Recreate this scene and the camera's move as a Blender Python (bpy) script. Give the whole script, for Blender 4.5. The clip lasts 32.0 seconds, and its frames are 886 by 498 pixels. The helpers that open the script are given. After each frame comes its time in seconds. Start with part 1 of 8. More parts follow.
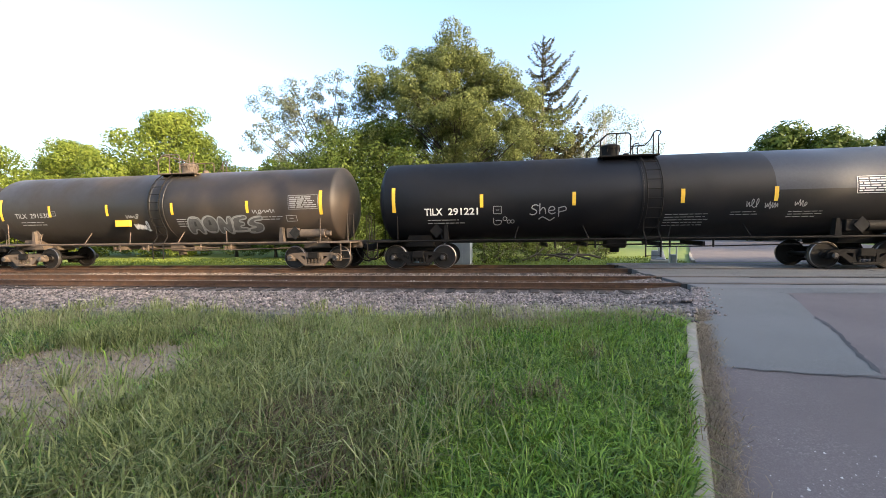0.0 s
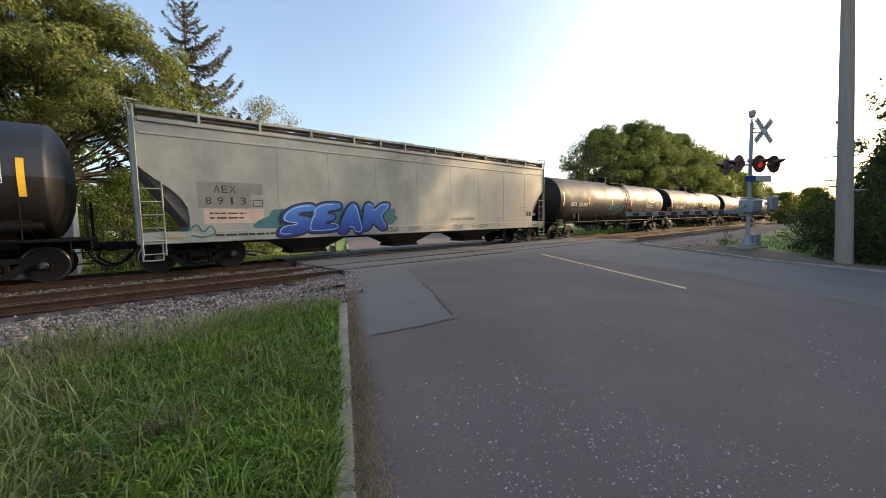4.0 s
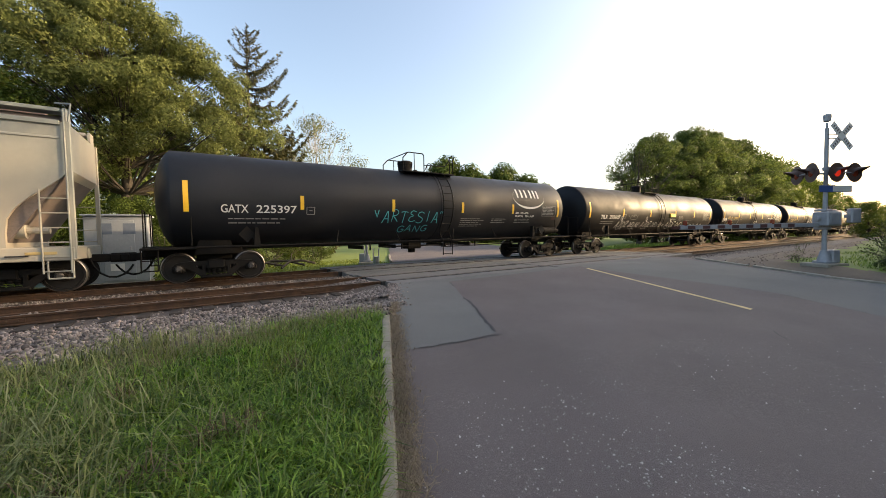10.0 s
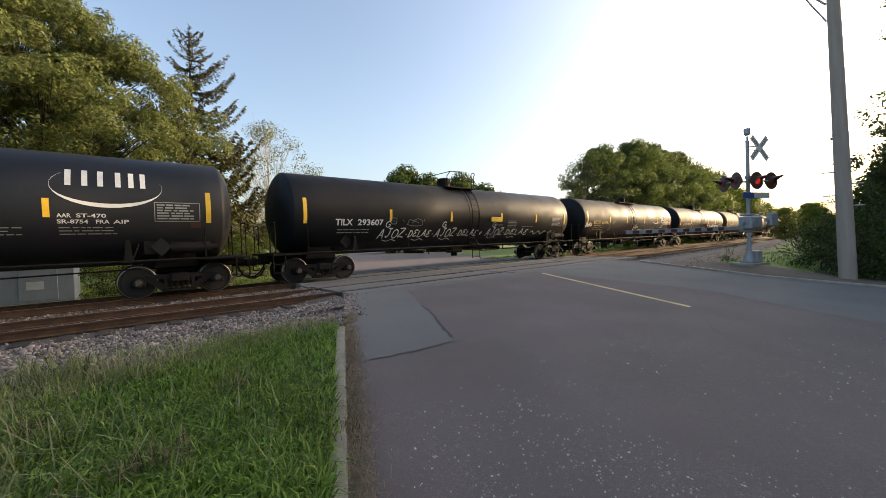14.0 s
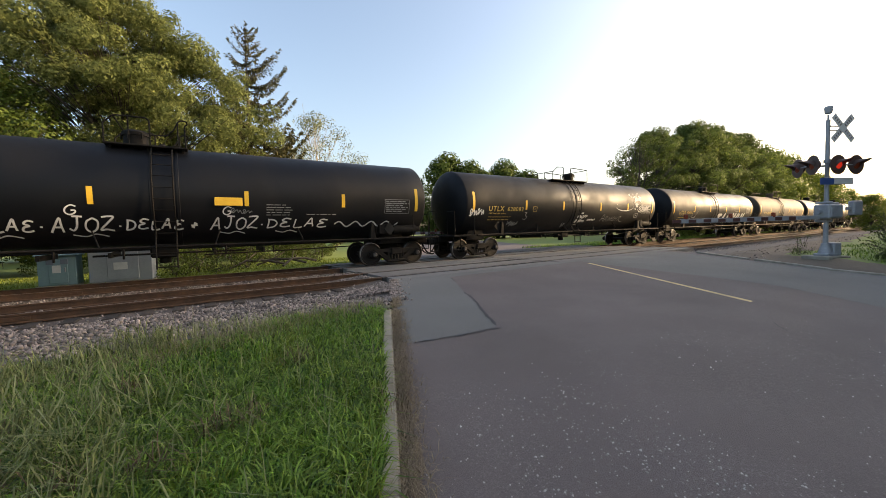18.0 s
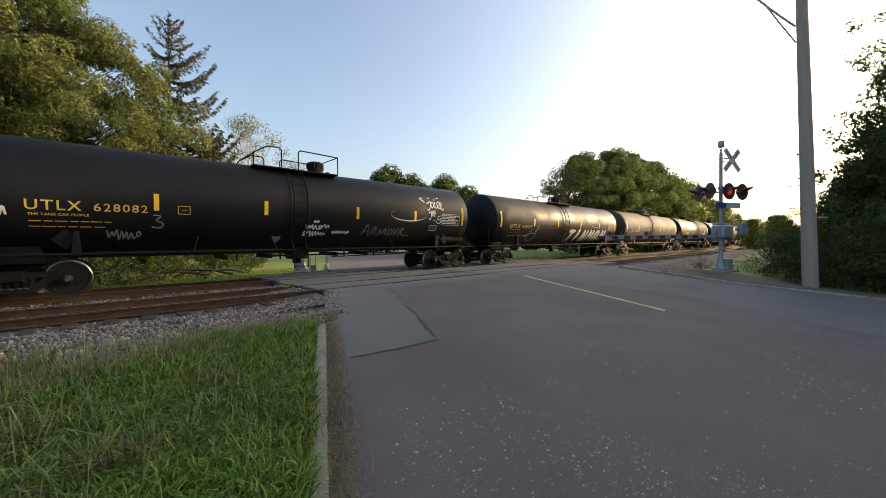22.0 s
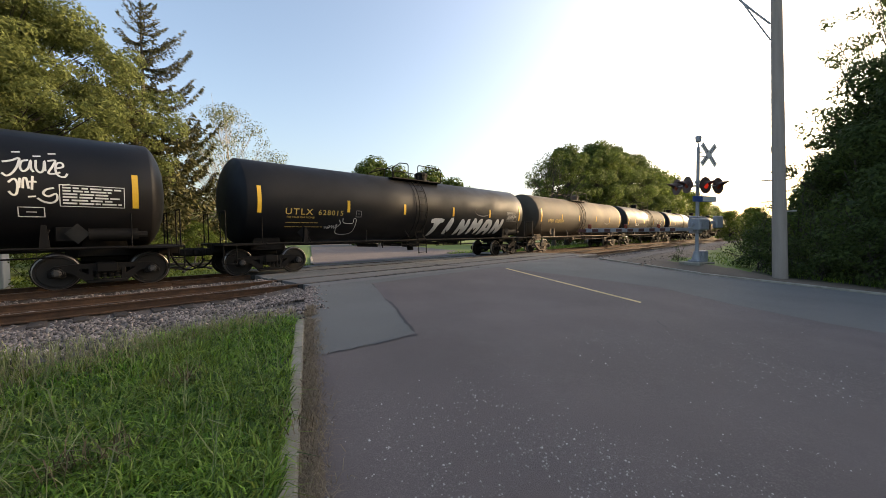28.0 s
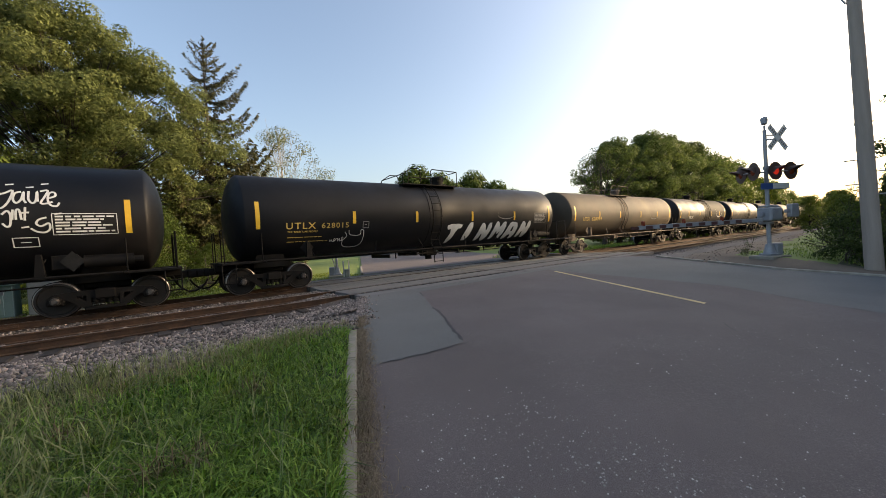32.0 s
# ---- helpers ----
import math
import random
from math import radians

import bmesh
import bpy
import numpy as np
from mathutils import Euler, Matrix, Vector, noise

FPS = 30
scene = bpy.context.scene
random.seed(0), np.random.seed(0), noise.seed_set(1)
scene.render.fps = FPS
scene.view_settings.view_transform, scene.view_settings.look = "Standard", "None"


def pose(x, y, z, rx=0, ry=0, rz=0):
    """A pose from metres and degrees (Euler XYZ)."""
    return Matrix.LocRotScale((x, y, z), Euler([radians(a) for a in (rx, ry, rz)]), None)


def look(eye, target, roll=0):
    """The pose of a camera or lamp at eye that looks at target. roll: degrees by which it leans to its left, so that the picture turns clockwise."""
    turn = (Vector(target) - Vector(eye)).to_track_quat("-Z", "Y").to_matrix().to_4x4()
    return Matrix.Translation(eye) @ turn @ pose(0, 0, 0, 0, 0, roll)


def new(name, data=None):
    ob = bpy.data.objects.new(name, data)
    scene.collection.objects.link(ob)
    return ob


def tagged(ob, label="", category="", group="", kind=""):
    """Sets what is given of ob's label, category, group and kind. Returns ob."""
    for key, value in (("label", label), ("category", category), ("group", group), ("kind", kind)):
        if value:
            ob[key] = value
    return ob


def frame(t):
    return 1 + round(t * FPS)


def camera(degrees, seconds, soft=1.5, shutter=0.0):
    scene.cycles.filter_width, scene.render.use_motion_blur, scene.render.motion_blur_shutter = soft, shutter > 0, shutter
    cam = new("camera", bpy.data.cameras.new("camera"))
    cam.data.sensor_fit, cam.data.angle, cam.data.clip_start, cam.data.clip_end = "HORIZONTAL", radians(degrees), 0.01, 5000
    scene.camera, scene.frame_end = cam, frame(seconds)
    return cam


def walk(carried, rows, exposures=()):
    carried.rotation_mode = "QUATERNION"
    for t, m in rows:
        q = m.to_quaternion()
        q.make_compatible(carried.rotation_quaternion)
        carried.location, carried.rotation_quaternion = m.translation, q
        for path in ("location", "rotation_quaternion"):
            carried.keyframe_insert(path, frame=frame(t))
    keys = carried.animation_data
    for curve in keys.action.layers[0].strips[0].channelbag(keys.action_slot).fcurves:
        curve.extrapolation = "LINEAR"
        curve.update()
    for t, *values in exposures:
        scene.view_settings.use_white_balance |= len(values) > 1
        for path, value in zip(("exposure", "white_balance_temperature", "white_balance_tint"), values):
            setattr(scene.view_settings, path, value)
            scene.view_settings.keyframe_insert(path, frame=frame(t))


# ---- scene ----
cam = camera(100.6, 32.0, soft=0.6)

EXPOSURES = [(t, stops, kelvin, 12) for t, stops, kelvin in [(0, 1.88, 6400), (0.5, 2, 6400), (1, 1.92, 6400), (1.5, 1.76, 6500), (2, 1.68, 6600), (2.5, 1.47, 6650), (5, 0.95, 6950), (6, 0.88, 7000), (7, 0.98, 7100), (8, 1.18, 7200), (9, 1.28, 7300), (10, 1.24, 7350), (11, 1.04, 7200), (13, 1.03, 7050), (14.5, 1, 7050), (17, 0.97, 7250), (18, 1.15, 7300), (20, 1.1, 7300), (21, 1.04, 7200), (22, 0.87, 7100), (23, 0.7, 7000), (24, 0.7, 7000), (27, 0.92, 7100), (28, 1.02, 7150), (30, 0.92, 7050), (32, 0.87, 7000)]]
PATH = [
    (0, (-0.733, 0.345, 1.389), (-1.008, 2.324, 1.298), -0.8),
    (0.5, (-0.629, 0.347, 1.35), (-0.395, 2.332, 1.28), -2.6),
    (1, (-0.526, 0.35, 1.311), (0.285, 2.175, 1.203), -4.6),
    (1.5, (-0.506, 0.402, 1.311), (0.526, 2.106, 1.14), 0.9),
    (2, (-0.425, 0.451, 1.288), (0.792, 2.028, 1.111), 0.2),
    (2.5, (-0.368, 0.504, 1.268), (1.019, 1.937, 1.117), 0.2),
    (4.5, (-0.456, 0.562, 1.296), (0.763, 2.142, 1.164), -3.0),
    (5, (-0.466, 0.522, 1.298), (0.684, 2.157, 1.22), -4.6),
    (5.5, (-0.459, 0.517, 1.306), (0.644, 2.185, 1.307), -4.0),
    (6, (-0.504, 0.492, 1.301), (0.518, 2.21, 1.249), -3.4),
    (6.5, (-0.49, 0.498, 1.283), (0.551, 2.203, 1.187), -2.1),
    (7, (-0.472, 0.62, 1.237), (0.754, 2.186, 1.025), -0.9),
    (7.5, (-0.466, 0.619, 1.246), (0.768, 2.174, 1.004), -1.7),
    (8, (-0.434, 0.627, 1.238), (0.855, 2.141, 1.023), -0.3),
    (8.5, (-0.457, 0.584, 1.239), (0.796, 2.13, 1.034), 1.1),
    (9, (-0.443, 0.598, 1.264), (0.841, 2.121, 1.079), 1.2),
    (9.5, (-0.447, 0.588, 1.277), (0.791, 2.149, 1.097), -0.7),
    (10, (-0.454, 0.588, 1.343), (0.665, 2.244, 1.261), -1.1),
    (10.5, (-0.466, 0.59, 1.358), (0.63, 2.263, 1.326), -0.7),
    (11, (-0.473, 0.632, 1.363), (0.652, 2.284, 1.302), 0.2),
    (11.5, (-0.446, 0.619, 1.367), (0.693, 2.261, 1.299), -0.5),
    (12, (-0.411, 0.615, 1.329), (0.773, 2.226, 1.276), -1.6),
    (12.5, (-0.399, 0.586, 1.333), (0.8, 2.187, 1.303), -1.9),
    (13, (-0.379, 0.583, 1.321), (0.843, 2.164, 1.236), -2.7),
    (13.5, (-0.353, 0.589, 1.322), (0.928, 2.123, 1.248), -2.9),
    (14, (-0.366, 0.594, 1.309), (0.927, 2.119, 1.269), -2.1),
    (14.5, (-0.374, 0.565, 1.337), (0.914, 2.094, 1.293), -2.1),
    (16.5, (-0.44, 0.624, 1.312), (0.805, 2.186, 1.216), -0.6),
    (17, (-0.437, 0.623, 1.337), (0.802, 2.19, 1.234), -1.7),
    (17.5, (-0.462, 0.591, 1.314), (0.681, 2.229, 1.211), -1.7),
    (18, (-0.461, 0.558, 1.304), (0.652, 2.217, 1.206), -1.6),
    (18.5, (-0.45, 0.56, 1.286), (0.66, 2.221, 1.182), 0.5),
    (19, (-0.441, 0.524, 1.283), (0.681, 2.173, 1.13), 1.4),
    (19.5, (-0.431, 0.53, 1.294), (0.723, 2.161, 1.211), 0.9),
    (20, (-0.442, 0.581, 1.268), (0.788, 2.156, 1.181), 0.7),
    (20.5, (-0.422, 0.596, 1.257), (0.84, 2.147, 1.2), 0.8),
    (21, (-0.416, 0.579, 1.252), (0.823, 2.148, 1.189), -0.5),
    (21.5, (-0.371, 0.601, 1.274), (0.955, 2.097, 1.202), -0.1),
    (22, (-0.403, 0.612, 1.265), (0.963, 2.072, 1.232), -0.6),
    (22.5, (-0.455, 0.623, 1.298), (0.992, 2.003, 1.293), -2.9),
    (23, (-0.478, 0.649, 1.278), (0.992, 2.005, 1.279), -2.2),
    (23.5, (-0.479, 0.668, 1.298), (0.936, 2.081, 1.278), -2.0),
    (24, (-0.486, 0.675, 1.317), (0.851, 2.162, 1.275), -0.6),
    (24.5, (-0.486, 0.62, 1.312), (0.771, 2.175, 1.329), -0.5),
    (26.5, (-0.36, 0.549, 1.295), (0.914, 2.087, 1.193), 0.4),
    (27, (-0.334, 0.552, 1.271), (0.99, 2.043, 1.118), 0.8),
    (27.5, (-0.294, 0.511, 1.313), (1.079, 1.958, 1.171), -0.3),
    (28, (-0.324, 0.521, 1.308), (1.094, 1.929, 1.231), -0.7),
    (28.5, (-0.314, 0.495, 1.323), (1.079, 1.929, 1.249), -1.0),
    (29, (-0.285, 0.484, 1.35), (1.027, 1.989, 1.234), -5.2),
    (29.5, (-0.302, 0.5, 1.36), (1.051, 1.97, 1.265), -2.4),
    (30, (-0.299, 0.5, 1.369), (1.016, 2.007, 1.395), -3.3),
    (30.5, (-0.317, 0.448, 1.39), (0.88, 2.05, 1.385), -2.3),
    (31, (-0.324, 0.448, 1.399), (0.862, 2.058, 1.387), -2.5),
    (31.5, (-0.328, 0.474, 1.397), (0.88, 2.068, 1.402), -2.0),
    (32, (-0.329, 0.478, 1.379), (0.906, 2.051, 1.335), -3.6),
]
walk(cam, [(t, look(eye, target, roll)) for t, eye, target, roll in PATH], EXPOSURES)

# ---- light ----
SUN_AZ, SUN_EL = 115.0, 16.5
world = bpy.data.worlds.new("sky")
scene.world = world
world.use_nodes = True
wn = world.node_tree
sky = wn.nodes.new("ShaderNodeTexSky")
sky.sky_type, sky.sun_disc = "NISHITA", False
sky.sun_elevation, sky.sun_rotation = radians(SUN_EL), radians(SUN_AZ)
sky.air_density, sky.dust_density, sky.ozone_density = 1.0, 4.2, 1.5
wn.links.new(sky.outputs[0], wn.nodes["Background"].inputs[0])
wn.nodes["Background"].inputs[1].default_value = 0.2
sun = new("sun", bpy.data.lights.new("sun", "SUN"))
sun.data.energy, sun.data.angle, sun.data.color = 3.0, radians(0.6), (1.0, 0.76, 0.48)
sa, se = radians(SUN_AZ), radians(SUN_EL)
to_sun = Vector((math.sin(sa) * math.cos(se), math.cos(sa) * math.cos(se), math.sin(se)))
sun.matrix_world = look(to_sun * 100, (0, 0, 0))


# ---- materials ----
def rgb(c):
    return (c[0], c[1], c[2], 1.0)


def make_mat(name, a, b, scale=2.0, fine=30.0, rough=0.6, metal=0.0, bump=0.2, dust=None, dust_at=0.55, fine_mix=0.35, space="Object", stretch=(1, 1, 1), island=0.0, obj_rand=0.0, spec=0.5, sheen=0.0, cloudy=0.0):
    """Two-scale mottled surface: a and b mixed by coarse and fine noise, with optional dust patches."""
    m = bpy.data.materials.new(name)
    m.use_nodes = True
    nt = m.node_tree
    N, L = nt.nodes, nt.links
    bsdf = N["Principled BSDF"]
    tc, mp = N.new("ShaderNodeTexCoord"), N.new("ShaderNodeMapping")
    mp.inputs["Scale"].default_value = stretch
    L.new(tc.outputs[space], mp.inputs[0])
    n1, n2 = N.new("ShaderNodeTexNoise"), N.new("ShaderNodeTexNoise")
    for n, s, d in ((n1, scale, 5), (n2, fine, 4)):
        n.inputs["Scale"].default_value, n.inputs["Detail"].default_value, n.inputs["Roughness"].default_value = s, d, 0.62
        L.new(mp.outputs[0], n.inputs["Vector"])
    mixf = N.new("ShaderNodeMix")
    mixf.inputs[0].default_value = fine_mix
    L.new(n1.outputs[0], mixf.inputs[2])
    L.new(n2.outputs[0], mixf.inputs[3])
    ramp = N.new("ShaderNodeValToRGB")
    ramp.color_ramp.elements[0].position, ramp.color_ramp.elements[1].position = 0.33, 0.67
    ramp.color_ramp.elements[0].color, ramp.color_ramp.elements[1].color = rgb(a), rgb(b)
    L.new(mixf.outputs[0], ramp.inputs[0])
    out = ramp.outputs[0]
    if dust:
        n3 = N.new("ShaderNodeTexNoise")
        n3.inputs["Scale"].default_value, n3.inputs["Detail"].default_value = scale * 0.45, 6
        L.new(mp.outputs[0], n3.inputs["Vector"])
        r3 = N.new("ShaderNodeValToRGB")
        r3.color_ramp.elements[0].position, r3.color_ramp.elements[1].position = dust_at, dust_at + 0.2
        L.new(n3.outputs[0], r3.inputs[0])
        md = N.new("ShaderNodeMix")
        md.data_type = "RGBA"
        L.new(r3.outputs[0], md.inputs[0])
        L.new(out, md.inputs[6])
        md.inputs[7].default_value = rgb(dust)
        out = md.outputs[2]
    if island or obj_rand:
        hs, mr = N.new("ShaderNodeHueSaturation"), N.new("ShaderNodeMapRange")
        amount = island or obj_rand
        src = N.new("ShaderNodeNewGeometry").outputs["Random Per Island"] if island else N.new("ShaderNodeObjectInfo").outputs["Random"]
        L.new(src, mr.inputs[0])
        mr.inputs[3].default_value, mr.inputs[4].default_value = 1 - amount, 1 + amount
        L.new(mr.outputs[0], hs.inputs["Value"])
        L.new(out, hs.inputs["Color"])
        out = hs.outputs[0]
    L.new(out, bsdf.inputs["Base Color"])
    rr = N.new("ShaderNodeMapRange")
    rr.inputs[3].default_value, rr.inputs[4].default_value = max(rough - 0.12, 0.02), min(rough + 0.12, 1)
    if cloudy:
        rr.inputs[1].default_value, rr.inputs[2].default_value = 0.35, 0.65
        rr.inputs[3].default_value, rr.inputs[4].default_value = rough - cloudy, rough + cloudy
    L.new((n1 if cloudy else n2).outputs[0], rr.inputs[0])
    L.new(rr.outputs[0], bsdf.inputs["Roughness"])
    bsdf.inputs["Metallic"].default_value = metal
    bsdf.inputs["Specular IOR Level"].default_value = spec
    bsdf.inputs["Sheen Weight"].default_value = sheen
    bsdf.inputs["Sheen Tint"].default_value = (0.9, 0.72, 0.5, 1.0)
    if bump:
        bp = N.new("ShaderNodeBump")
        bp.inputs["Strength"].default_value, bp.inputs["Distance"].default_value = bump, 0.02
        L.new(mixf.outputs[0], bp.inputs["Height"])
        L.new(bp.outputs[0], bsdf.inputs["Normal"])
    return m


def leaf_mat(name, a, b, rough=0.55, trans=0.3, spec=0.12, patchy=0.5):
    """Foliage: leaf colour varied leaf by leaf, part of the light passing through."""
    m = bpy.data.materials.new(name)
    m.use_nodes = True
    nt = m.node_tree
    N, L = nt.nodes, nt.links
    bsdf = N["Principled BSDF"]
    geo = N.new("ShaderNodeNewGeometry")
    tc = N.new("ShaderNodeTexCoord")
    ns = N.new("ShaderNodeTexNoise")
    ns.inputs["Scale"].default_value = 0.5
    L.new(tc.outputs["Object"], ns.inputs["Vector"])
    mx = N.new("ShaderNodeMix")
    mx.inputs[0].default_value = 1 - patchy
    L.new(geo.outputs["Random Per Island"], mx.inputs[2])
    L.new(ns.outputs[0], mx.inputs[3])
    ramp = N.new("ShaderNodeValToRGB")
    ramp.color_ramp.elements[0].position, ramp.color_ramp.elements[1].position = 0.2, 0.8
    ramp.color_ramp.elements[0].color, ramp.color_ramp.elements[1].color = rgb(a), rgb(b)
    L.new(mx.outputs[0], ramp.inputs[0])
    L.new(ramp.outputs[0], bsdf.inputs["Base Color"])
    bsdf.inputs["Roughness"].default_value = rough
    bsdf.inputs["Specular IOR Level"].default_value = spec
    tr = N.new("ShaderNodeBsdfTranslucent")
    L.new(ramp.outputs[0], tr.inputs[0])
    ms = N.new("ShaderNodeMixShader")
    ms.inputs[0].default_value = trans
    L.new(bsdf.outputs[0], ms.inputs[1])
    L.new(tr.outputs[0], ms.inputs[2])
    L.new(ms.outputs[0], N["Material Output"].inputs[0])
    return m


def glow_mat(name, c, power):
    m = bpy.data.materials.new(name)
    m.use_nodes = True
    b = m.node_tree.nodes["Principled BSDF"]
    b.inputs["Base Color"].default_value = rgb(c)
    b.inputs["Emission Color"].default_value = rgb(c)
    b.inputs["Emission Strength"].default_value = power
    b.inputs["Roughness"].default_value = 0.25
    return m


def asphalt_mat(name, a, b, stones_, rough=0.85):
    """Worn asphalt: mottled binder with the tips of the aggregate showing grain by grain."""
    m = make_mat(name, a, b, 0.35, 130, rough, 0, 0.6, dust=tuple(q * 1.15 for q in b), dust_at=0.60, fine_mix=0.5)
    N, L = m.node_tree.nodes, m.node_tree.links
    bsdf = N["Principled BSDF"]
    base = bsdf.inputs["Base Color"].links[0].from_socket
    tc, vo, wn_ = N.new("ShaderNodeTexCoord"), N.new("ShaderNodeTexVoronoi"), N.new("ShaderNodeTexWhiteNoise")
    vo.inputs["Scale"].default_value = 95
    wn_.noise_dimensions = "3D"
    L.new(tc.outputs["Object"], vo.inputs["Vector"])
    L.new(vo.outputs["Position"], wn_.inputs["Vector"])
    rp = N.new("ShaderNodeValToRGB")
    rp.color_ramp.elements[0].position, rp.color_ramp.elements[1].position = 0.70, 0.98
    L.new(wn_.outputs["Value"], rp.inputs[0])
    wear = N.new("ShaderNodeTexNoise")
    wear.inputs["Scale"].default_value, wear.inputs["Detail"].default_value = 0.9, 5
    L.new(tc.outputs["Object"], wear.inputs["Vector"])
    wr = N.new("ShaderNodeMapRange")
    wr.inputs[1].default_value, wr.inputs[2].default_value, wr.inputs[3].default_value, wr.inputs[4].default_value = 0.42, 0.72, 0.05, 0.5
    L.new(wear.outputs[0], wr.inputs[0])
    mul = N.new("ShaderNodeMath")
    mul.operation = "MULTIPLY"
    L.new(rp.outputs[0], mul.inputs[0])
    L.new(wr.outputs[0], mul.inputs[1])
    mx = N.new("ShaderNodeMix")
    mx.data_type = "RGBA"
    L.new(mul.outputs[0], mx.inputs[0])
    L.new(base, mx.inputs[6])
    mx.inputs[7].default_value = rgb(stones_)
    L.new(mx.outputs[2], bsdf.inputs["Base Color"])
    return m


ASPHALT = asphalt_mat("asphalt", (0.078, 0.0635, 0.0605), (0.140, 0.115, 0.110), (0.26, 0.235, 0.22))
PATCH = asphalt_mat("asphalt_patch", (0.096, 0.096, 0.091), (0.148, 0.148, 0.140), (0.22, 0.22, 0.21), 0.88)
CRACK = make_mat("crack_filler", (0.018, 0.017, 0.016), (0.04, 0.037, 0.035), 3, 60, 0.7, 0, 0.3)
CHIP = make_mat("pale_chip", (0.26, 0.245, 0.23), (0.46, 0.44, 0.42), 5, 80, 0.8, island=0.55)
CONCRETE = make_mat("kerb_concrete", (0.20, 0.182, 0.145), (0.38, 0.345, 0.282), 2.5, 45, 0.9, 0, 0.6, dust=(0.12, 0.105, 0.07), dust_at=0.5)
PANEL = make_mat("crossing_panel", (0.105, 0.102, 0.098), (0.175, 0.168, 0.16), 0.8, 60, 0.85, 0, 0.4)
RUBBER = make_mat("flangeway_rubber", (0.012, 0.012, 0.012), (0.03, 0.028, 0.027), 3, 50, 0.8, 0, 0.2)
YELLOW_LINE = make_mat("yellow_road_paint", (0.50, 0.37, 0.16), (0.68, 0.53, 0.27), 2.0, 60, 0.75, 0, 0.3, dust=(0.16, 0.14, 0.12), dust_at=0.58)
SOIL = make_mat("lawn_soil", (0.022, 0.026, 0.010), (0.055, 0.056, 0.022), 0.5, 20, 0.95, 0, 0.5, dust=(0.17, 0.14, 0.09), dust_at=0.6)
FAR_GRASS = make_mat("mown_grass", (0.09, 0.14, 0.02), (0.17, 0.22, 0.04), 0.25, 14, 0.9, 0, 0.6)
LAWN_TURF = make_mat("matted_lawn_turf", (0.020, 0.036, 0.008), (0.052, 0.080, 0.018), 0.9, 40, 0.95, 0, 0.8, fine_mix=0.6)
DIRT = make_mat("bare_gravel_dirt", (0.185, 0.135, 0.095), (0.33, 0.25, 0.178), 0.5, 25, 0.95, 0, 0.5)
# browner, darker copy of the dirt, with the verge's shade in its colour
SHADED_BROWN_DIRT = make_mat("shaded_brown_dirt", (0.078, 0.057, 0.040), (0.165, 0.124, 0.088), 0.5, 25, 0.95, 0, 0.6)
BALLAST_BED = make_mat("ballast_bed", (0.065, 0.053, 0.047), (0.175, 0.147, 0.132), 3, 22, 0.95, 0, 1.0, fine_mix=0.6)
STONE_RUSTY = make_mat("rust_stained_stone", (0.14, 0.115, 0.10), (0.29, 0.245, 0.22), 2, 30, 0.9, 0, 0.3, island=0.45)
TRACK_DIRT = make_mat("rusty_track_dirt", (0.050, 0.036, 0.028), (0.120, 0.092, 0.075), 3, 24, 0.95, 0, 1.0, fine_mix=0.6)
STONE = make_mat("ballast_stone", (0.108, 0.088, 0.077), (0.300, 0.245, 0.213), 2, 30, 0.9, 0, 0.3, island=0.7)
RAIL = make_mat("rusty_rail", (0.030, 0.016, 0.009), (0.100, 0.049, 0.023), 3, 40, 0.85, 0.1, 0.4)
RAIL_TOP = make_mat("worn_rail_head", (0.10, 0.066, 0.046), (0.20, 0.14, 0.105), 2, 50, 0.5, 0.4, 0.1)
TIE = make_mat("creosoted_tie", (0.020, 0.014, 0.010), (0.058, 0.042, 0.031), 2, 30, 0.9, 0, 0.6, stretch=(3, 1, 1), obj_rand=0.4)

TANK = make_mat("black_tank_paint", (0.0026, 0.0031, 0.0047), (0.0056, 0.0064, 0.0085), 0.35, 14, 0.55, 0, 0.02, dust=(0.024, 0.0195, 0.0155), dust_at=0.54, fine_mix=0.25, spec=0.24, sheen=0.006, cloudy=0.16)
# brown dust, with the warm sun that falls on it mixed into the colour
TANK_DUSTY_LIT = make_mat("dusty_sunlit_tank_paint", (0.010, 0.0095, 0.009), (0.024, 0.021, 0.018), 0.4, 14, 0.55, 0, 0.02, dust=(0.075, 0.054, 0.038), dust_at=0.48, fine_mix=0.25, spec=0.35, sheen=0.04, cloudy=0.16)
TANK_WEATHERED = make_mat("weathered_black_tank_paint", (0.006, 0.0055, 0.0055), (0.015, 0.013, 0.011), 0.4, 14, 0.7, 0, 0.02, dust=(0.034, 0.027, 0.02), dust_at=0.52, fine_mix=0.25, spec=0.12, sheen=0.008)
TANK_NAVY = make_mat("navy_grey_tank_end", (0.017, 0.022, 0.033), (0.036, 0.044, 0.060), 0.4, 14, 0.5, 0, 0.02, spec=0.25, cloudy=0.12)
TANK_BLUISH = make_mat("blue_black_tank_paint", (0.0055, 0.0072, 0.011), (0.013, 0.0155, 0.021), 0.35, 14, 0.55, 0, 0.02, dust=(0.034, 0.030, 0.026), dust_at=0.52, fine_mix=0.25, spec=0.3, sheen=0.015, cloudy=0.16)
# golden brown: dust together with the gold of low sun, both as colour
TANK_BROWN = make_mat("sunlit_dusted_tank", (0.030, 0.023, 0.016), (0.085, 0.062, 0.037), 0.32, 9, 0.72, 0, 0.03, dust=(0.20, 0.145, 0.080), dust_at=0.47, fine_mix=0.22)
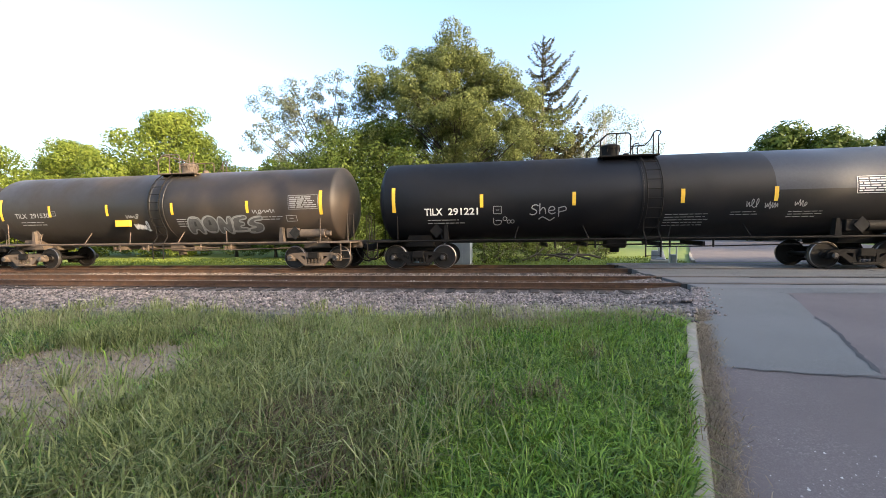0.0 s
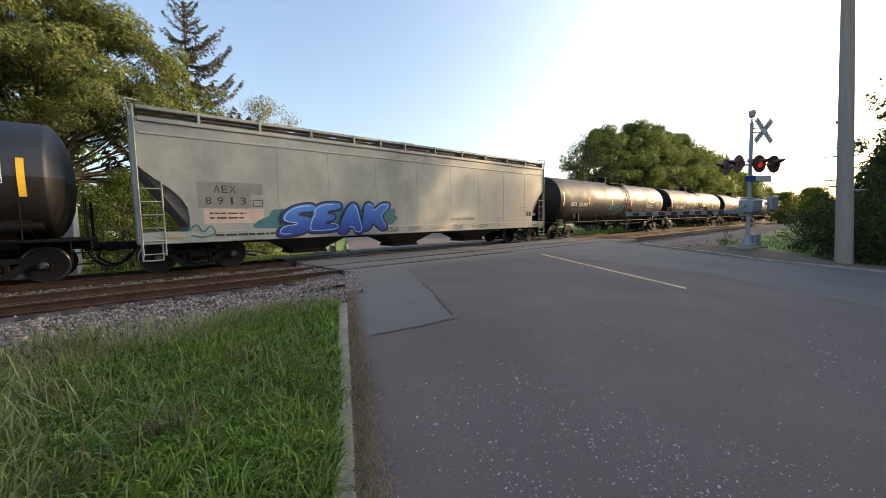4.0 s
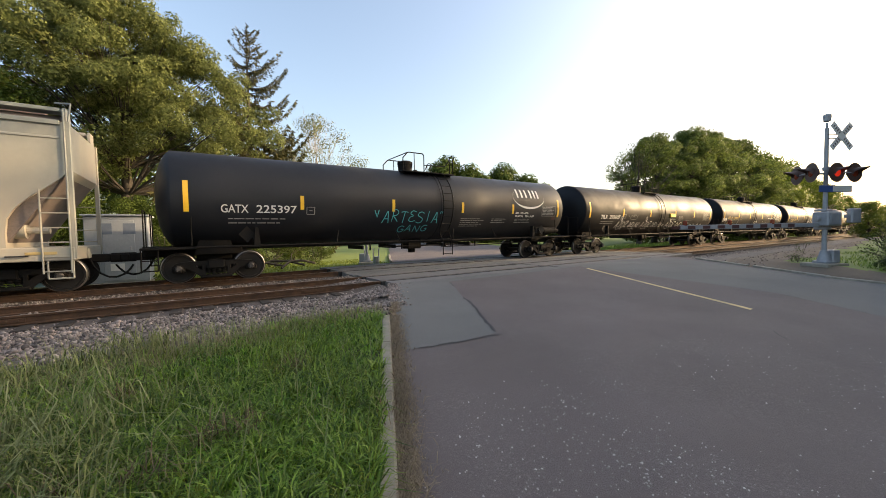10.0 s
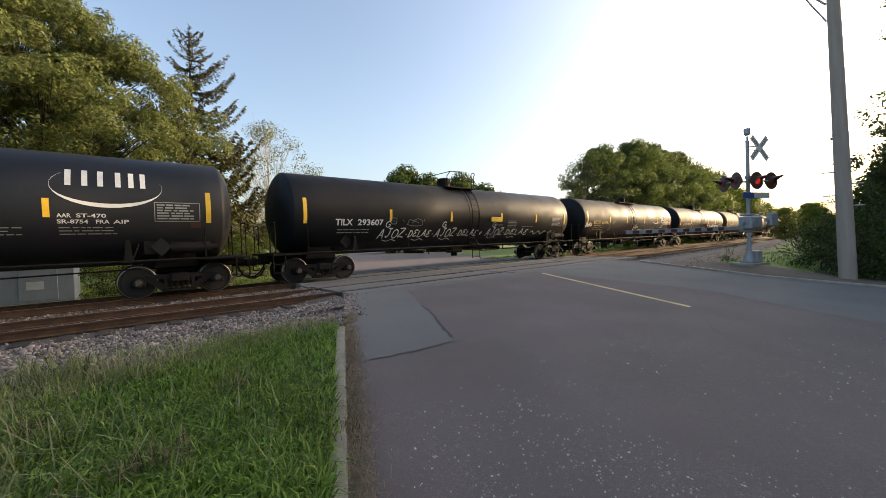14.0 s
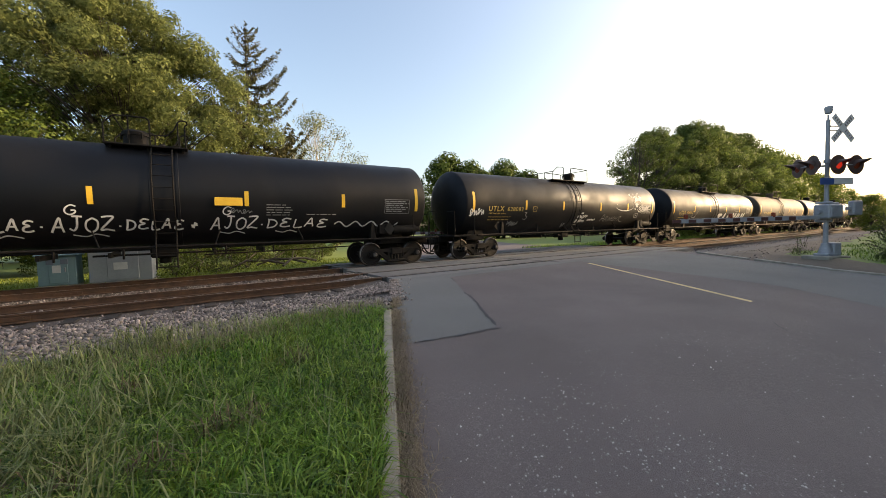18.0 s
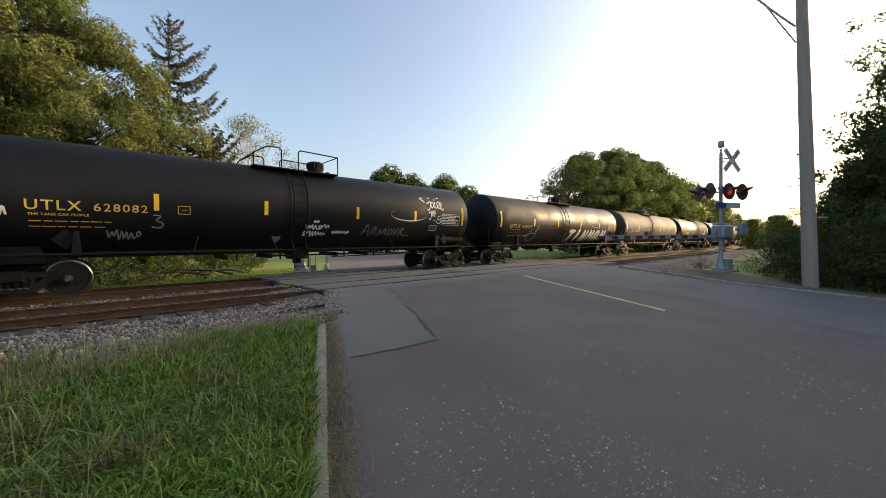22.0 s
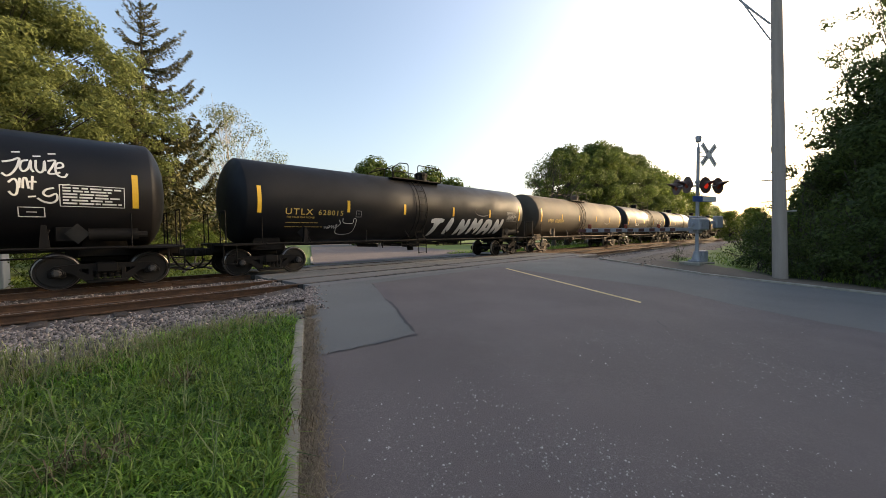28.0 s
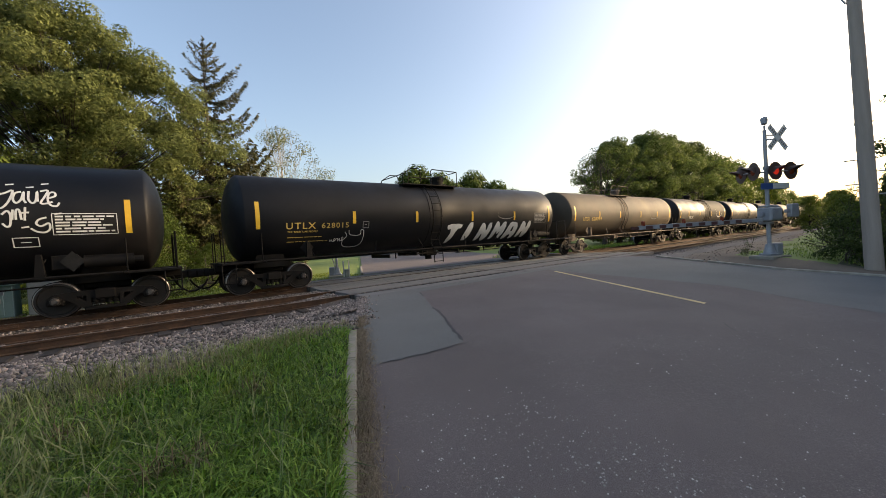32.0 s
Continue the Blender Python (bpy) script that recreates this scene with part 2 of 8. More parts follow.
TANK_GREY = make_mat("grey_tank_paint", (0.05, 0.044, 0.034), (0.095, 0.082, 0.062), 0.4, 14, 0.8, 0, 0.02, spec=0.2)
STEEL = make_mat("grimy_black_steel", (0.004, 0.0036, 0.0033), (0.010, 0.0085, 0.0072), 2, 30, 0.75, 0.1, 0.2, dust=(0.018, 0.014, 0.011), spec=0.2)
# lighter copy of the black steel: dust plus orange sunlight in its colour
STEEL_DUSTY_LIT = make_mat("dusty_sunlit_truck_steel", (0.06, 0.045, 0.035), (0.14, 0.105, 0.075), 2, 30, 0.8, 0.1, 0.2)
WHEEL = make_mat("wheel_steel", (0.006, 0.005, 0.0045), (0.018, 0.014, 0.011), 3, 40, 0.6, 0.3, 0.15)
TREAD = make_mat("polished_wheel_tread", (0.22, 0.20, 0.19), (0.34, 0.31, 0.29), 3, 40, 0.35, 0.9, 0.05)
CAP = make_mat("worn_bearing_steel", (0.028, 0.026, 0.025), (0.085, 0.08, 0.076), 6, 40, 0.5, 0.4, 0.05)
# faded grey; the cream blotches passed as dust are painted dapples of sun
HOPPER = make_mat("sun_dappled_grey_hopper_paint", (0.15, 0.172, 0.170), (0.37, 0.378, 0.335), 0.42, 12, 0.6, 0, 0.04, dust=(0.38, 0.335, 0.262), dust_at=0.53, fine_mix=0.12, stretch=(1, 1, 0.7))
HOPPER_DARK = make_mat("hopper_underframe", (0.02, 0.018, 0.016), (0.05, 0.042, 0.035), 2, 30, 0.8, 0.1, 0.2)
HOPPER_TOP = make_mat("hopper_roof_steel", (0.10, 0.08, 0.07), (0.20, 0.16, 0.14), 1, 20, 0.7, 0.1, 0.2)
GREY_PATCH = make_mat("grey_stencil_patch", (0.155, 0.158, 0.142), (0.22, 0.215, 0.19), 2, 30, 0.7, 0, 0.03)
TAN_PATCH = make_mat("buff_overspray", (0.38, 0.29, 0.24), (0.50, 0.40, 0.34), 2, 18, 0.7, 0, 0.03)
INK = make_mat("black_stencil_paint", (0.012, 0.012, 0.012), (0.03, 0.03, 0.03), 4, 40, 0.6, 0, 0)
WHITE = make_mat("white_paint", (0.52, 0.52, 0.50), (0.70, 0.70, 0.68), 3, 40, 0.6, 0, 0.02)
DIM_WHITE = make_mat("dull_white_paint", (0.20, 0.20, 0.20), (0.34, 0.34, 0.33), 4, 40, 0.6, 0, 0.02)
YELLOW = make_mat("yellow_reflective_tape", (0.62, 0.36, 0.02), (0.78, 0.48, 0.04), 3, 40, 0.5, 0, 0)
YELLOW_FADED = make_mat("faded_yellow_tape", (0.36, 0.25, 0.09), (0.46, 0.34, 0.15), 3, 40, 0.6, 0, 0)
GOLD = make_mat("yellow_lettering", (0.42, 0.29, 0.06), (0.56, 0.40, 0.11), 4, 40, 0.6, 0, 0)
PALE_BLUE = make_mat("pale_blue_spray_paint", (0.20, 0.40, 0.66), (0.32, 0.54, 0.78), 2, 12, 0.5, 0, 0.02)


def fade_mat(name, low, high, z0, z1):
    """Spray paint that fades from one blue to another with height on the car's side."""
    m = make_mat(name, low, high, 2.0, 14, 0.45, 0, 0.02)
    N, L = m.node_tree.nodes, m.node_tree.links
    tc, sp, mr, mx = N.new("ShaderNodeTexCoord"), N.new("ShaderNodeSeparateXYZ"), N.new("ShaderNodeMapRange"), N.new("ShaderNodeMix")
    mx.data_type = "RGBA"
    L.new(tc.outputs["Object"], sp.inputs[0])
    L.new(sp.outputs[2], mr.inputs[0])
    mr.inputs[1].default_value, mr.inputs[2].default_value = z0, z1
    L.new(mr.outputs[0], mx.inputs[0])
    mx.inputs[6].default_value, mx.inputs[7].default_value = rgb(low), rgb(high)
    L.new(mx.outputs[2], N["Principled BSDF"].inputs["Base Color"])
    return m


BLUE_FADE = fade_mat("fading_blue_spray_paint", (0.006, 0.026, 0.22), (0.040, 0.175, 0.54), 1.0, 2.1)
NAVY = make_mat("navy_spray_paint", (0.003, 0.008, 0.035), (0.006, 0.013, 0.055), 2, 12, 0.5, 0, 0.02)
TEAL = make_mat("teal_spray_paint", (0.02, 0.10, 0.12), (0.035, 0.15, 0.17), 2, 12, 0.5, 0, 0.02)
AQUA = make_mat("aqua_spray_line", (0.04, 0.32, 0.36), (0.08, 0.45, 0.48), 3, 12, 0.5, 0, 0.0)
CHROME_GREY = make_mat("silver_spray_paint", (0.17, 0.18, 0.18), (0.28, 0.29, 0.29), 3, 12, 0.5, 0.2, 0.0)
ARM_RED = make_mat("faded_red_band", (0.045, 0.014, 0.012), (0.085, 0.026, 0.022), 3, 30, 0.6, 0, 0)
ARM_WHITE = make_mat("dirty_white_band", (0.20, 0.205, 0.215), (0.30, 0.305, 0.315), 3, 30, 0.6, 0, 0)
CHROME_DULL = make_mat("dull_grey_placard", (0.010, 0.010, 0.010), (0.024, 0.024, 0.023), 3, 30, 0.85, 0, 0.02, spec=0.15)
SILVER_DIM = make_mat("dulled_silver_spray_paint", (0.050, 0.051, 0.051), (0.105, 0.107, 0.105), 3, 12, 0.6, 0.1, 0.0)
GALV = make_mat("galvanised_steel", (0.24, 0.25, 0.27), (0.36, 0.37, 0.39), 3, 40, 0.55, 0.3, 0.05)
# black browned to paint in the sun coming through the lamp backgrounds
BLACK = make_mat("brown_black_signal_paint", (0.050, 0.027, 0.022), (0.095, 0.052, 0.042), 3, 40, 0.55, 0, 0.02)
SIGN_BLUE = make_mat("blue_sign_face", (0.03, 0.07, 0.22), (0.05, 0.10, 0.28), 3, 40, 0.5, 0, 0)
SIGN_DULL = make_mat("slate_vent_paint", (0.10, 0.13, 0.18), (0.15, 0.18, 0.23), 3, 40, 0.6, 0, 0)
LENS = glow_mat("lit_red_lens", (0.8, 0.04, 0.02), 0.22)
LENS_OFF = make_mat("dark_red_lens", (0.16, 0.03, 0.015), (0.26, 0.05, 0.025), 3, 40, 0.25, 0, 0)
POLE = make_mat("weathered_pole_wood", (0.28, 0.232, 0.196), (0.39, 0.325, 0.274), 1.2, 30, 0.9, 0, 0.6, stretch=(6, 6, 0.5))
CABINET = make_mat("cabinet_grey_paint", (0.22, 0.245, 0.27), (0.32, 0.345, 0.37), 1, 20, 0.6, 0, 0.03)
CABINET_TEAL = make_mat("cabinet_teal_paint", (0.14, 0.24, 0.27), (0.20, 0.31, 0.34), 1, 20, 0.6, 0, 0.03)
BARK = make_mat("tree_bark", (0.028, 0.023, 0.018), (0.075, 0.062, 0.050), 2, 18, 0.95, 0, 1.0, stretch=(4, 4, 0.7))
PALE_BARK = make_mat("pale_bark", (0.26, 0.23, 0.19), (0.42, 0.38, 0.32), 2, 18, 0.9, 0, 0.6)
LEAF_MID = leaf_mat("mid_green_leaves", (0.032, 0.055, 0.010), (0.11, 0.15, 0.03))
LEAF_OLIVE = leaf_mat("olive_leaves", (0.072, 0.092, 0.030), (0.22, 0.25, 0.088), 0.55, 0.54)
LEAF_SILVER = leaf_mat("silvery_leaves", (0.062, 0.074, 0.037), (0.19, 0.205, 0.118), 0.55, 0.42)
LEAF_BRIGHT = leaf_mat("bright_maple_leaves", (0.075, 0.115, 0.016), (0.20, 0.24, 0.042))
LEAF_ROW = leaf_mat("mid_olive_leaves", (0.048, 0.075, 0.018), (0.165, 0.215, 0.058), 0.55, 0.48)
LEAF_DARK = leaf_mat("dark_green_leaves", (0.026, 0.044, 0.014), (0.100, 0.135, 0.040), 0.55, 0.42)
LEAF_PALE = leaf_mat("pale_grey_leaves", (0.11, 0.13, 0.065), (0.25, 0.275, 0.16))
NEEDLE = leaf_mat("spruce_needles", (0.034, 0.036, 0.014), (0.115, 0.108, 0.045), 0.6, 0.15)
GRASS = leaf_mat("green_grass_blades", (0.031, 0.080, 0.009), (0.285, 0.410, 0.064), 0.45, 0.38, 0.35, 0.62)
GRASS_LUSH = leaf_mat("bright_lush_grass", (0.033, 0.108, 0.008), (0.260, 0.475, 0.048), 0.42, 0.38, 0.4, 0.6)
GRASS_PALE = leaf_mat("pale_grass_blades", (0.15, 0.17, 0.06), (0.38, 0.39, 0.19), 0.6, 0.3)
GRASS_GREY = leaf_mat("grey_green_weed_blades", (0.080, 0.105, 0.028), (0.34, 0.355, 0.132), 0.6, 0.3, 0.12, 0.62)
GRASS_OLIVE = leaf_mat("olive_grass_blades", (0.105, 0.14, 0.02), (0.24, 0.285, 0.052), 0.55, 0.35)
DEAD_GRASS = leaf_mat("dead_brown_grass", (0.085, 0.062, 0.035), (0.24, 0.18, 0.105), 0.75, 0.2)
LITTER = leaf_mat("gutter_litter", (0.13, 0.098, 0.070), (0.36, 0.29, 0.20), 0.75, 0.2)
STRAW = leaf_mat("dry_straw", (0.20, 0.16, 0.09), (0.40, 0.33, 0.20), 0.7, 0.2)


# ---- shapes ----
class Shape:
    """Collects vertices and faces of one mesh."""

    def __init__(self):
        self.v, self.f, self.smooth = [], [], False

    def add(self, verts, faces):
        n = len(self.v)
        self.v += [tuple(p) for p in verts]
        self.f += [tuple(i + n for i in f) for f in faces]
        return self

    def box(self, x0, x1, y0, y1, z0, z1, b=0.012, m=None):
        """A box with chamfered edges."""
        b = min(b, (x1 - x0) * 0.3, (y1 - y0) * 0.3, (z1 - z0) * 0.3)
        lo, hi = (x0, y0, z0), (x1, y1, z1)
        v, f = [], []
        idx = {}
        for c in range(8):
            s = [(c >> k) & 1 for k in range(3)]
            for ax in range(3):
                p = [(hi[k] if s[k] else lo[k]) if k == ax else (hi[k] - b if s[k] else lo[k] + b) for k in range(3)]
                idx[(tuple(s), ax)] = len(v)
                v.append(p)
        for ax in range(3):
            o = [k for k in range(3) if k != ax]
            for side in (0, 1):
                q = []
                for a, c in ((0, 0), (1, 0), (1, 1), (0, 1)):
                    s = [0, 0, 0]
                    s[ax], s[o[0]], s[o[1]] = side, a, c
                    q.append(idx[(tuple(s), ax)])
                f.append(q)
        for ax in range(3):
            o = [k for k in range(3) if k != ax]
            for a in (0, 1):
                for c in (0, 1):
                    s0, s1 = [0, 0, 0], [0, 0, 0]
                    s0[o[0]] = s1[o[0]] = a
                    s0[o[1]] = s1[o[1]] = c
                    s1[ax] = 1
                    f.append([idx[(tuple(s0), o[0])], idx[(tuple(s1), o[0])], idx[(tuple(s1), o[1])], idx[(tuple(s0), o[1])]])
        for c in range(8):
            s = tuple((c >> k) & 1 for k in range(3))
            f.append([idx[(s, 0)], idx[(s, 1)], idx[(s, 2)]])
        if m is not None:
            v = [m @ Vector(p) for p in v]
        return self.add(v, f)

    def rod(self, p, q, r, r2=None, n=8, caps=True):
        p, q = Vector(p), Vector(q)
        r2 = r if r2 is None else r2
        d = (q - p).normalized()
        a = d.orthogonal().normalized()
        b = d.cross(a)
        v = []
        for c, rad in ((p, r), (q, r2)):
            for i in range(n):
                t = 2 * math.pi * i / n
                v.append(c + rad * (math.cos(t) * a + math.sin(t) * b))
        f = [(i, (i + 1) % n, n + (i + 1) % n, n + i) for i in range(n)]
        if caps:
            f += [tuple(range(n - 1, -1, -1)), tuple(range(n, 2 * n))]
        return self.add(v, f)

    def tube(self, pts, r, n=6):
        for p, q in zip(pts, pts[1:]):
            self.rod(p, q, r, n=n)
        return self

    def lathe(self, profile, axis="x", n=32, at=(0, 0, 0)):
        """Turns (along, radius) pairs about an axis through at."""
        v, f = [], []
        for s, r in profile:
            for i in range(n):
                t = 2 * math.pi * i / n
                c, k = r * math.cos(t), r * math.sin(t)
                p = {"x": (s, c, k), "y": (c, s, k), "z": (c, k, s)}[axis]
                v.append((p[0] + at[0], p[1] + at[1], p[2] + at[2]))
        for j in range(len(profile) - 1):
            for i in range(n):
                f.append((j * n + i, j * n + (i + 1) % n, (j + 1) * n + (i + 1) % n, (j + 1) * n + i))
        f += [tuple(range(n)), tuple((len(profile) - 1) * n + i for i in range(n))]
        return self.add(v, f)

    def prism(self, outline, y0, y1):
        """Extrudes an outline of (x, z) pairs from y0 to y1."""
        n = len(outline)
        v = [(x, y0, z) for x, z in outline] + [(x, y1, z) for x, z in outline]
        f = [tuple(range(n)), tuple(range(2 * n - 1, n - 1, -1))] + [(i, i + n, (i + 1) % n + n, (i + 1) % n) for i in range(n)]
        return self.add(v, f)

    def mesh(self, name, angle=35):
        me = bpy.data.meshes.new(name)
        me.from_pydata(self.v, [], self.f)
        bm = bmesh.new()
        bm.from_mesh(me)
        bmesh.ops.recalc_face_normals(bm, faces=bm.faces)
        bm.to_mesh(me)
        bm.free()
        me.polygons.foreach_set("use_smooth", [True] * len(me.polygons))
        me.set_sharp_from_angle(angle=radians(angle))
        return me


def part(name, shape, material, parent=None, label="", m=None, angle=35):
    """Links a shape (or a ready mesh) as one object under a thing or part."""
    me = shape.mesh(name, angle) if isinstance(shape, Shape) else shape
    if not me.materials:
        me.materials.append(material)
    ob = new(name, me)
    if parent:
        ob.parent = parent
    if m is not None:
        ob.matrix_basis = m
    if label:
        ob["label"] = label
    return ob


def thing(name, label, category, group="", kind="", m=None):
    ob = new(name)
    ob.empty_display_size = 0.2
    if m is not None:
        ob.matrix_basis = m
    return tagged(ob, label, category, group, kind)


def raw_mesh(name, verts, faces, material, smooth=False):
    """A mesh from arrays of vertices and of equal-sided faces."""
    verts, faces = np.asarray(verts, np.float32), np.asarray(faces, np.int32)
    me = bpy.data.meshes.new(name)
    me.vertices.add(len(verts))
    me.vertices.foreach_set("co", verts.ravel())
    k = faces.shape[1]
    me.loops.add(faces.size)
    me.loops.foreach_set("vertex_index", faces.ravel())
    me.polygons.add(len(faces))
    me.polygons.foreach_set("loop_start", np.arange(len(faces), dtype=np.int32) * k)
    if smooth:
        me.polygons.foreach_set("use_smooth", np.ones(len(faces), bool))
    me.materials.append(material)
    me.update(calc_edges=True)
    return me


# ---- the lie of the land ----
def road_z(y):
    """Height of the carriageway: it climbs to the tracks, is level over them and falls away behind."""
    if y < 8.6:
        return -0.055 * (8.6 - max(y, -6.0))
    if y < 17.0:
        return 0.0
    return max(-0.3, -0.06 * (y - 17.0))


def kerb_x(y):
    return 0.585 + 0.472 * (y - 2.7)


def far_kerb_x(y):
    return 15.65 + 0.13 * y + 0.35 * max(0.0, y - 3.0)


def lerp(a, b, t):
    t = min(max(t, 0.0), 1.0)
    return a + (b - a) * t


def ground_z(x, y):
    d, e = x - kerb_x(y), x - far_kerb_x(y)
    base = road_z(y)
    low = -0.30
    if y > 6.9:
        if y < 17.6:
            low = lerp(base + 0.0, -0.30, (y - 6.9) / 0.9)
        z = base - 0.08 if 0.0 <= d and e <= 0.0 else (low if y < 17.6 else lerp(-0.26, -0.33, (y - 17.6) / 2))
    elif d < -0.02:
        z = base + 0.045 + 0.02 * noise.noise(Vector((x * 0.6, y * 0.6, 0)))
    elif e > 0.12:
        side = lerp(base + 0.06, max(base, 0.0), (y - 1.4) / 2.0)
        z = lerp(base + 0.05, lerp(side, 0.0, (e - 2.5) / 6), (e - 0.2) / 1.2)
    else:
        z = base - 0.08
    return z


def build_ground():
    """One sheet to the horizon, laid out along the kerb."""
    ds = [-900, -500, -250, -120, -70, -45, -32] + list(np.arange(-25, -1.0, 0.4)) + [-0.8, -0.5, -0.3, -0.16, -0.145, 0.0, 0.3]
    ds += list(np.arange(1.0, 13.1, 1.0)) + list(np.arange(13.25, 20, 0.25)) + list(np.arange(20, 32, 0.8)) + [36, 42, 52, 70, 100, 160, 260, 500, 900]
    ys = [-900, -400, -200, -100, -50, -25, -14, -8] + list(np.arange(-5, 6.8, 0.35)) + [6.85, 7.2, 7.5, 7.8, 8.6, 10, 12, 14, 16, 17, 17.6, 18.3, 19.5] + list(np.arange(21, 33, 1.5)) + [36, 42, 55, 75, 110, 180, 350, 900]
    s = Shape()
    v = [(kerb_x(y) + d, y, ground_z(kerb_x(y) + d, y)) for y in ys for d in ds]
    n = len(ds)
    f = [(j * n + i, j * n + i + 1, (j + 1) * n + i + 1, (j + 1) * n + i) for j in range(len(ys) - 1) for i in range(n - 1)]
    s.add(v, f)
    ob = part("ground", s, SOIL, angle=60)
    for m in (FAR_GRASS, DIRT, SHADED_BROWN_DIRT, LAWN_TURF):
        ob.data.materials.append(m)
    for p in ob.data.polygons:
        c = p.center
        e = c.x - far_kerb_x(c.y)
        if c.y > 17.5:
            p.material_index = 1
        elif e > -0.3:
            # darker dirt and soil here stand in for the shade of the roadside trees
            dirt = c.y > 4.7 + 0.5 * math.sin(c.x * 0.7) + max(0, c.x - 20) * 0.06 or e < 1.5
            p.material_index = 3 if dirt else (1 if c.y > 2.0 else 0)
        elif ((c.x + 6.1) / 2.2) ** 2 + ((c.y - 3.85) / 1.35) ** 2 < 1.3:
            p.material_index = 2
        elif c.y < -30 or c.x < -40:
            p.material_index = 1
        elif c.y < 1.2 or c.x < -13:
            p.material_index = 4
    return tagged(ob, "grassy ground with bare gravelly patches beside the tracks", "ground", kind="structure")


build_ground()


def strip(points_left, points_right, dz):
    s = Shape()
    n = len(points_left)
    s.add([(x, y, road_z(y) + dz) for x, y in points_left + points_right], [(i, i + 1, n + i + 1, n + i) for i in range(n - 1)])
    return s


road_ys = [-120, -60, -30, -12, -6, -4, -2, 0, 2, 4, 6, 7, 8, 8.6, 9.2, 9.72]
s = Shape()
rows_, cols = [], 24
for y in road_ys:
    rows_.append([(lerp(kerb_x(y), far_kerb_x(y), k / cols), y, road_z(y)) for k in range(cols + 1)])
s.add([p for r in rows_ for p in r], [(j * (cols + 1) + i, j * (cols + 1) + i + 1, (j + 1) * (cols + 1) + i + 1, (j + 1) * (cols + 1) + i) for j in range(len(road_ys) - 1) for i in range(cols)])
road = tagged(part("road", s, ASPHALT, angle=60), "worn grey-brown asphalt carriageway with pale chips and cracks", "road", kind="structure")

s = Shape()
back_ys = [16.75, 17.5, 19, 21, 24, 28, 34, 45, 70, 120]
v = [(lerp(kerb_x(y) + 0.3, far_kerb_x(y), k / 8), y, road_z(y)) for y in back_ys for k in range(9)]
s.add(v, [(j * 9 + i, j * 9 + i + 1, (j + 1) * 9 + i + 1, (j + 1) * 9 + i) for j in range(len(back_ys) - 1) for i in range(8)])
tagged(part("road_beyond", s, ASPHALT, angle=60), "asphalt road going on beyond the tracks", "road", kind="structure")

# newer, greyer asphalt beside the tracks and in the far lane
def lay(points, dz, label):
    part("asphalt_patch", Shape().add([(x, y, road_z(y) + dz) for x, y in points], [tuple(range(len(points)))]), PATCH, road, label, angle=60)


lay([(1.8, 4.92), (2.5, 4.8), (3.36, 4.8), (3.6, 5.3), (3.95, 5.95), (4.46, 7.09), (5.05, 8.25), (5.22, 8.6), (3.37, 8.6), (2.72, 7.2)], 0.004, "square repair patch of greyer asphalt")
lay([(3.37, 8.6), (5.22, 8.6), (5.4, 9.0), (8.0, 9.1), (12.0, 9.3), (12.05, 9.715), (4.0, 9.715)], 0.004, "paler grey asphalt apron by the tracks")
lay([(8.9, -6.0), (9.4, -1.5), (9.74, 0.34), (10.32, 1.69), (11.45, 3.47), (11.5, 5.5), (11.35, 8.59), (17.9, 8.59), (17.5, 6.5), (16.5, 4.5), (16.0, 2.3), (15.4, -1.5), (14.9, -6.0)], 0.004, "paler lane of the carriageway")
lay([(11.35, 8.601), (18.0, 8.601), (18.4, 9.715), (12.06, 9.715)], 0.004, "paler lane of the carriageway")


def crack(points, width, seed):
    """A wandering filled crack laid on the road."""
    rnd = random.Random(seed)
    pts = []
    for (x0, y0), (x1, y1) in zip(points, points[1:]):
        k = max(2, int(math.dist((x0, y0), (x1, y1)) / 0.12))
        for i in range(k):
            t = i / k
            pts.append((lerp(x0, x1, t) + rnd.uniform(-0.03, 0.03), lerp(y0, y1, t) + rnd.uniform(-0.03, 0.03)))
    pts.append(points[-1])
    sh = Shape()
    v = []
    for i, (x, y) in enumerate(pts):
        a, b = pts[max(i - 1, 0)], pts[min(i + 1, len(pts) - 1)]
        dx, dy = b[0] - a[0], b[1] - a[1]
        q = math.hypot(dx, dy) or 1
        w = width * rnd.uniform(0.18, 0.85) * (0.2 if i in (0, len(pts) - 1) else 1)
        v += [(x - dy / q * w, y + dx / q * w, road_z(y) + 0.009), (x + dy / q * w, y - dx / q * w, road_z(y) + 0.009)]
    sh.add(v, [(2 * i, 2 * i + 1, 2 * i + 3, 2 * i + 2) for i in range(len(pts) - 1)])
    part("crack", sh, CRACK, road, angle=60)


crack([(5.34, 8.9), (5.05, 8.25)], 0.035, 1)
crack([(4.46, 7.09), (4.24, 6.52), (3.95, 5.95), (3.6, 5.3), (3.38, 4.85)], 0.042, 2)
crack([(3.5, 4.70), (3.31, 4.75), (2.84, 4.77), (2.48, 4.8), (1.95, 4.88)], 0.018, 3)
crack([(5.2, 9.05), (9.0, 9.12), (12.0, 9.3)], 0.012, 4)
crack([(9.74, 0.34), (10.32, 1.69), (11.45, 3.47), (11.5, 5.5)], 0.014, 5)
crack([(6.8, 2.2), (7.3, 2.5)], 0.012, 6)

# faded yellow centre line
s = strip([(8.77 + 0.452 * (y - 3.2) - 0.075, y) for y in np.arange(3.2, 8.61, 0.45)], [(8.77 + 0.452 * (y - 3.2) + 0.075, y) for y in np.arange(3.2, 8.61, 0.45)], 0.008)
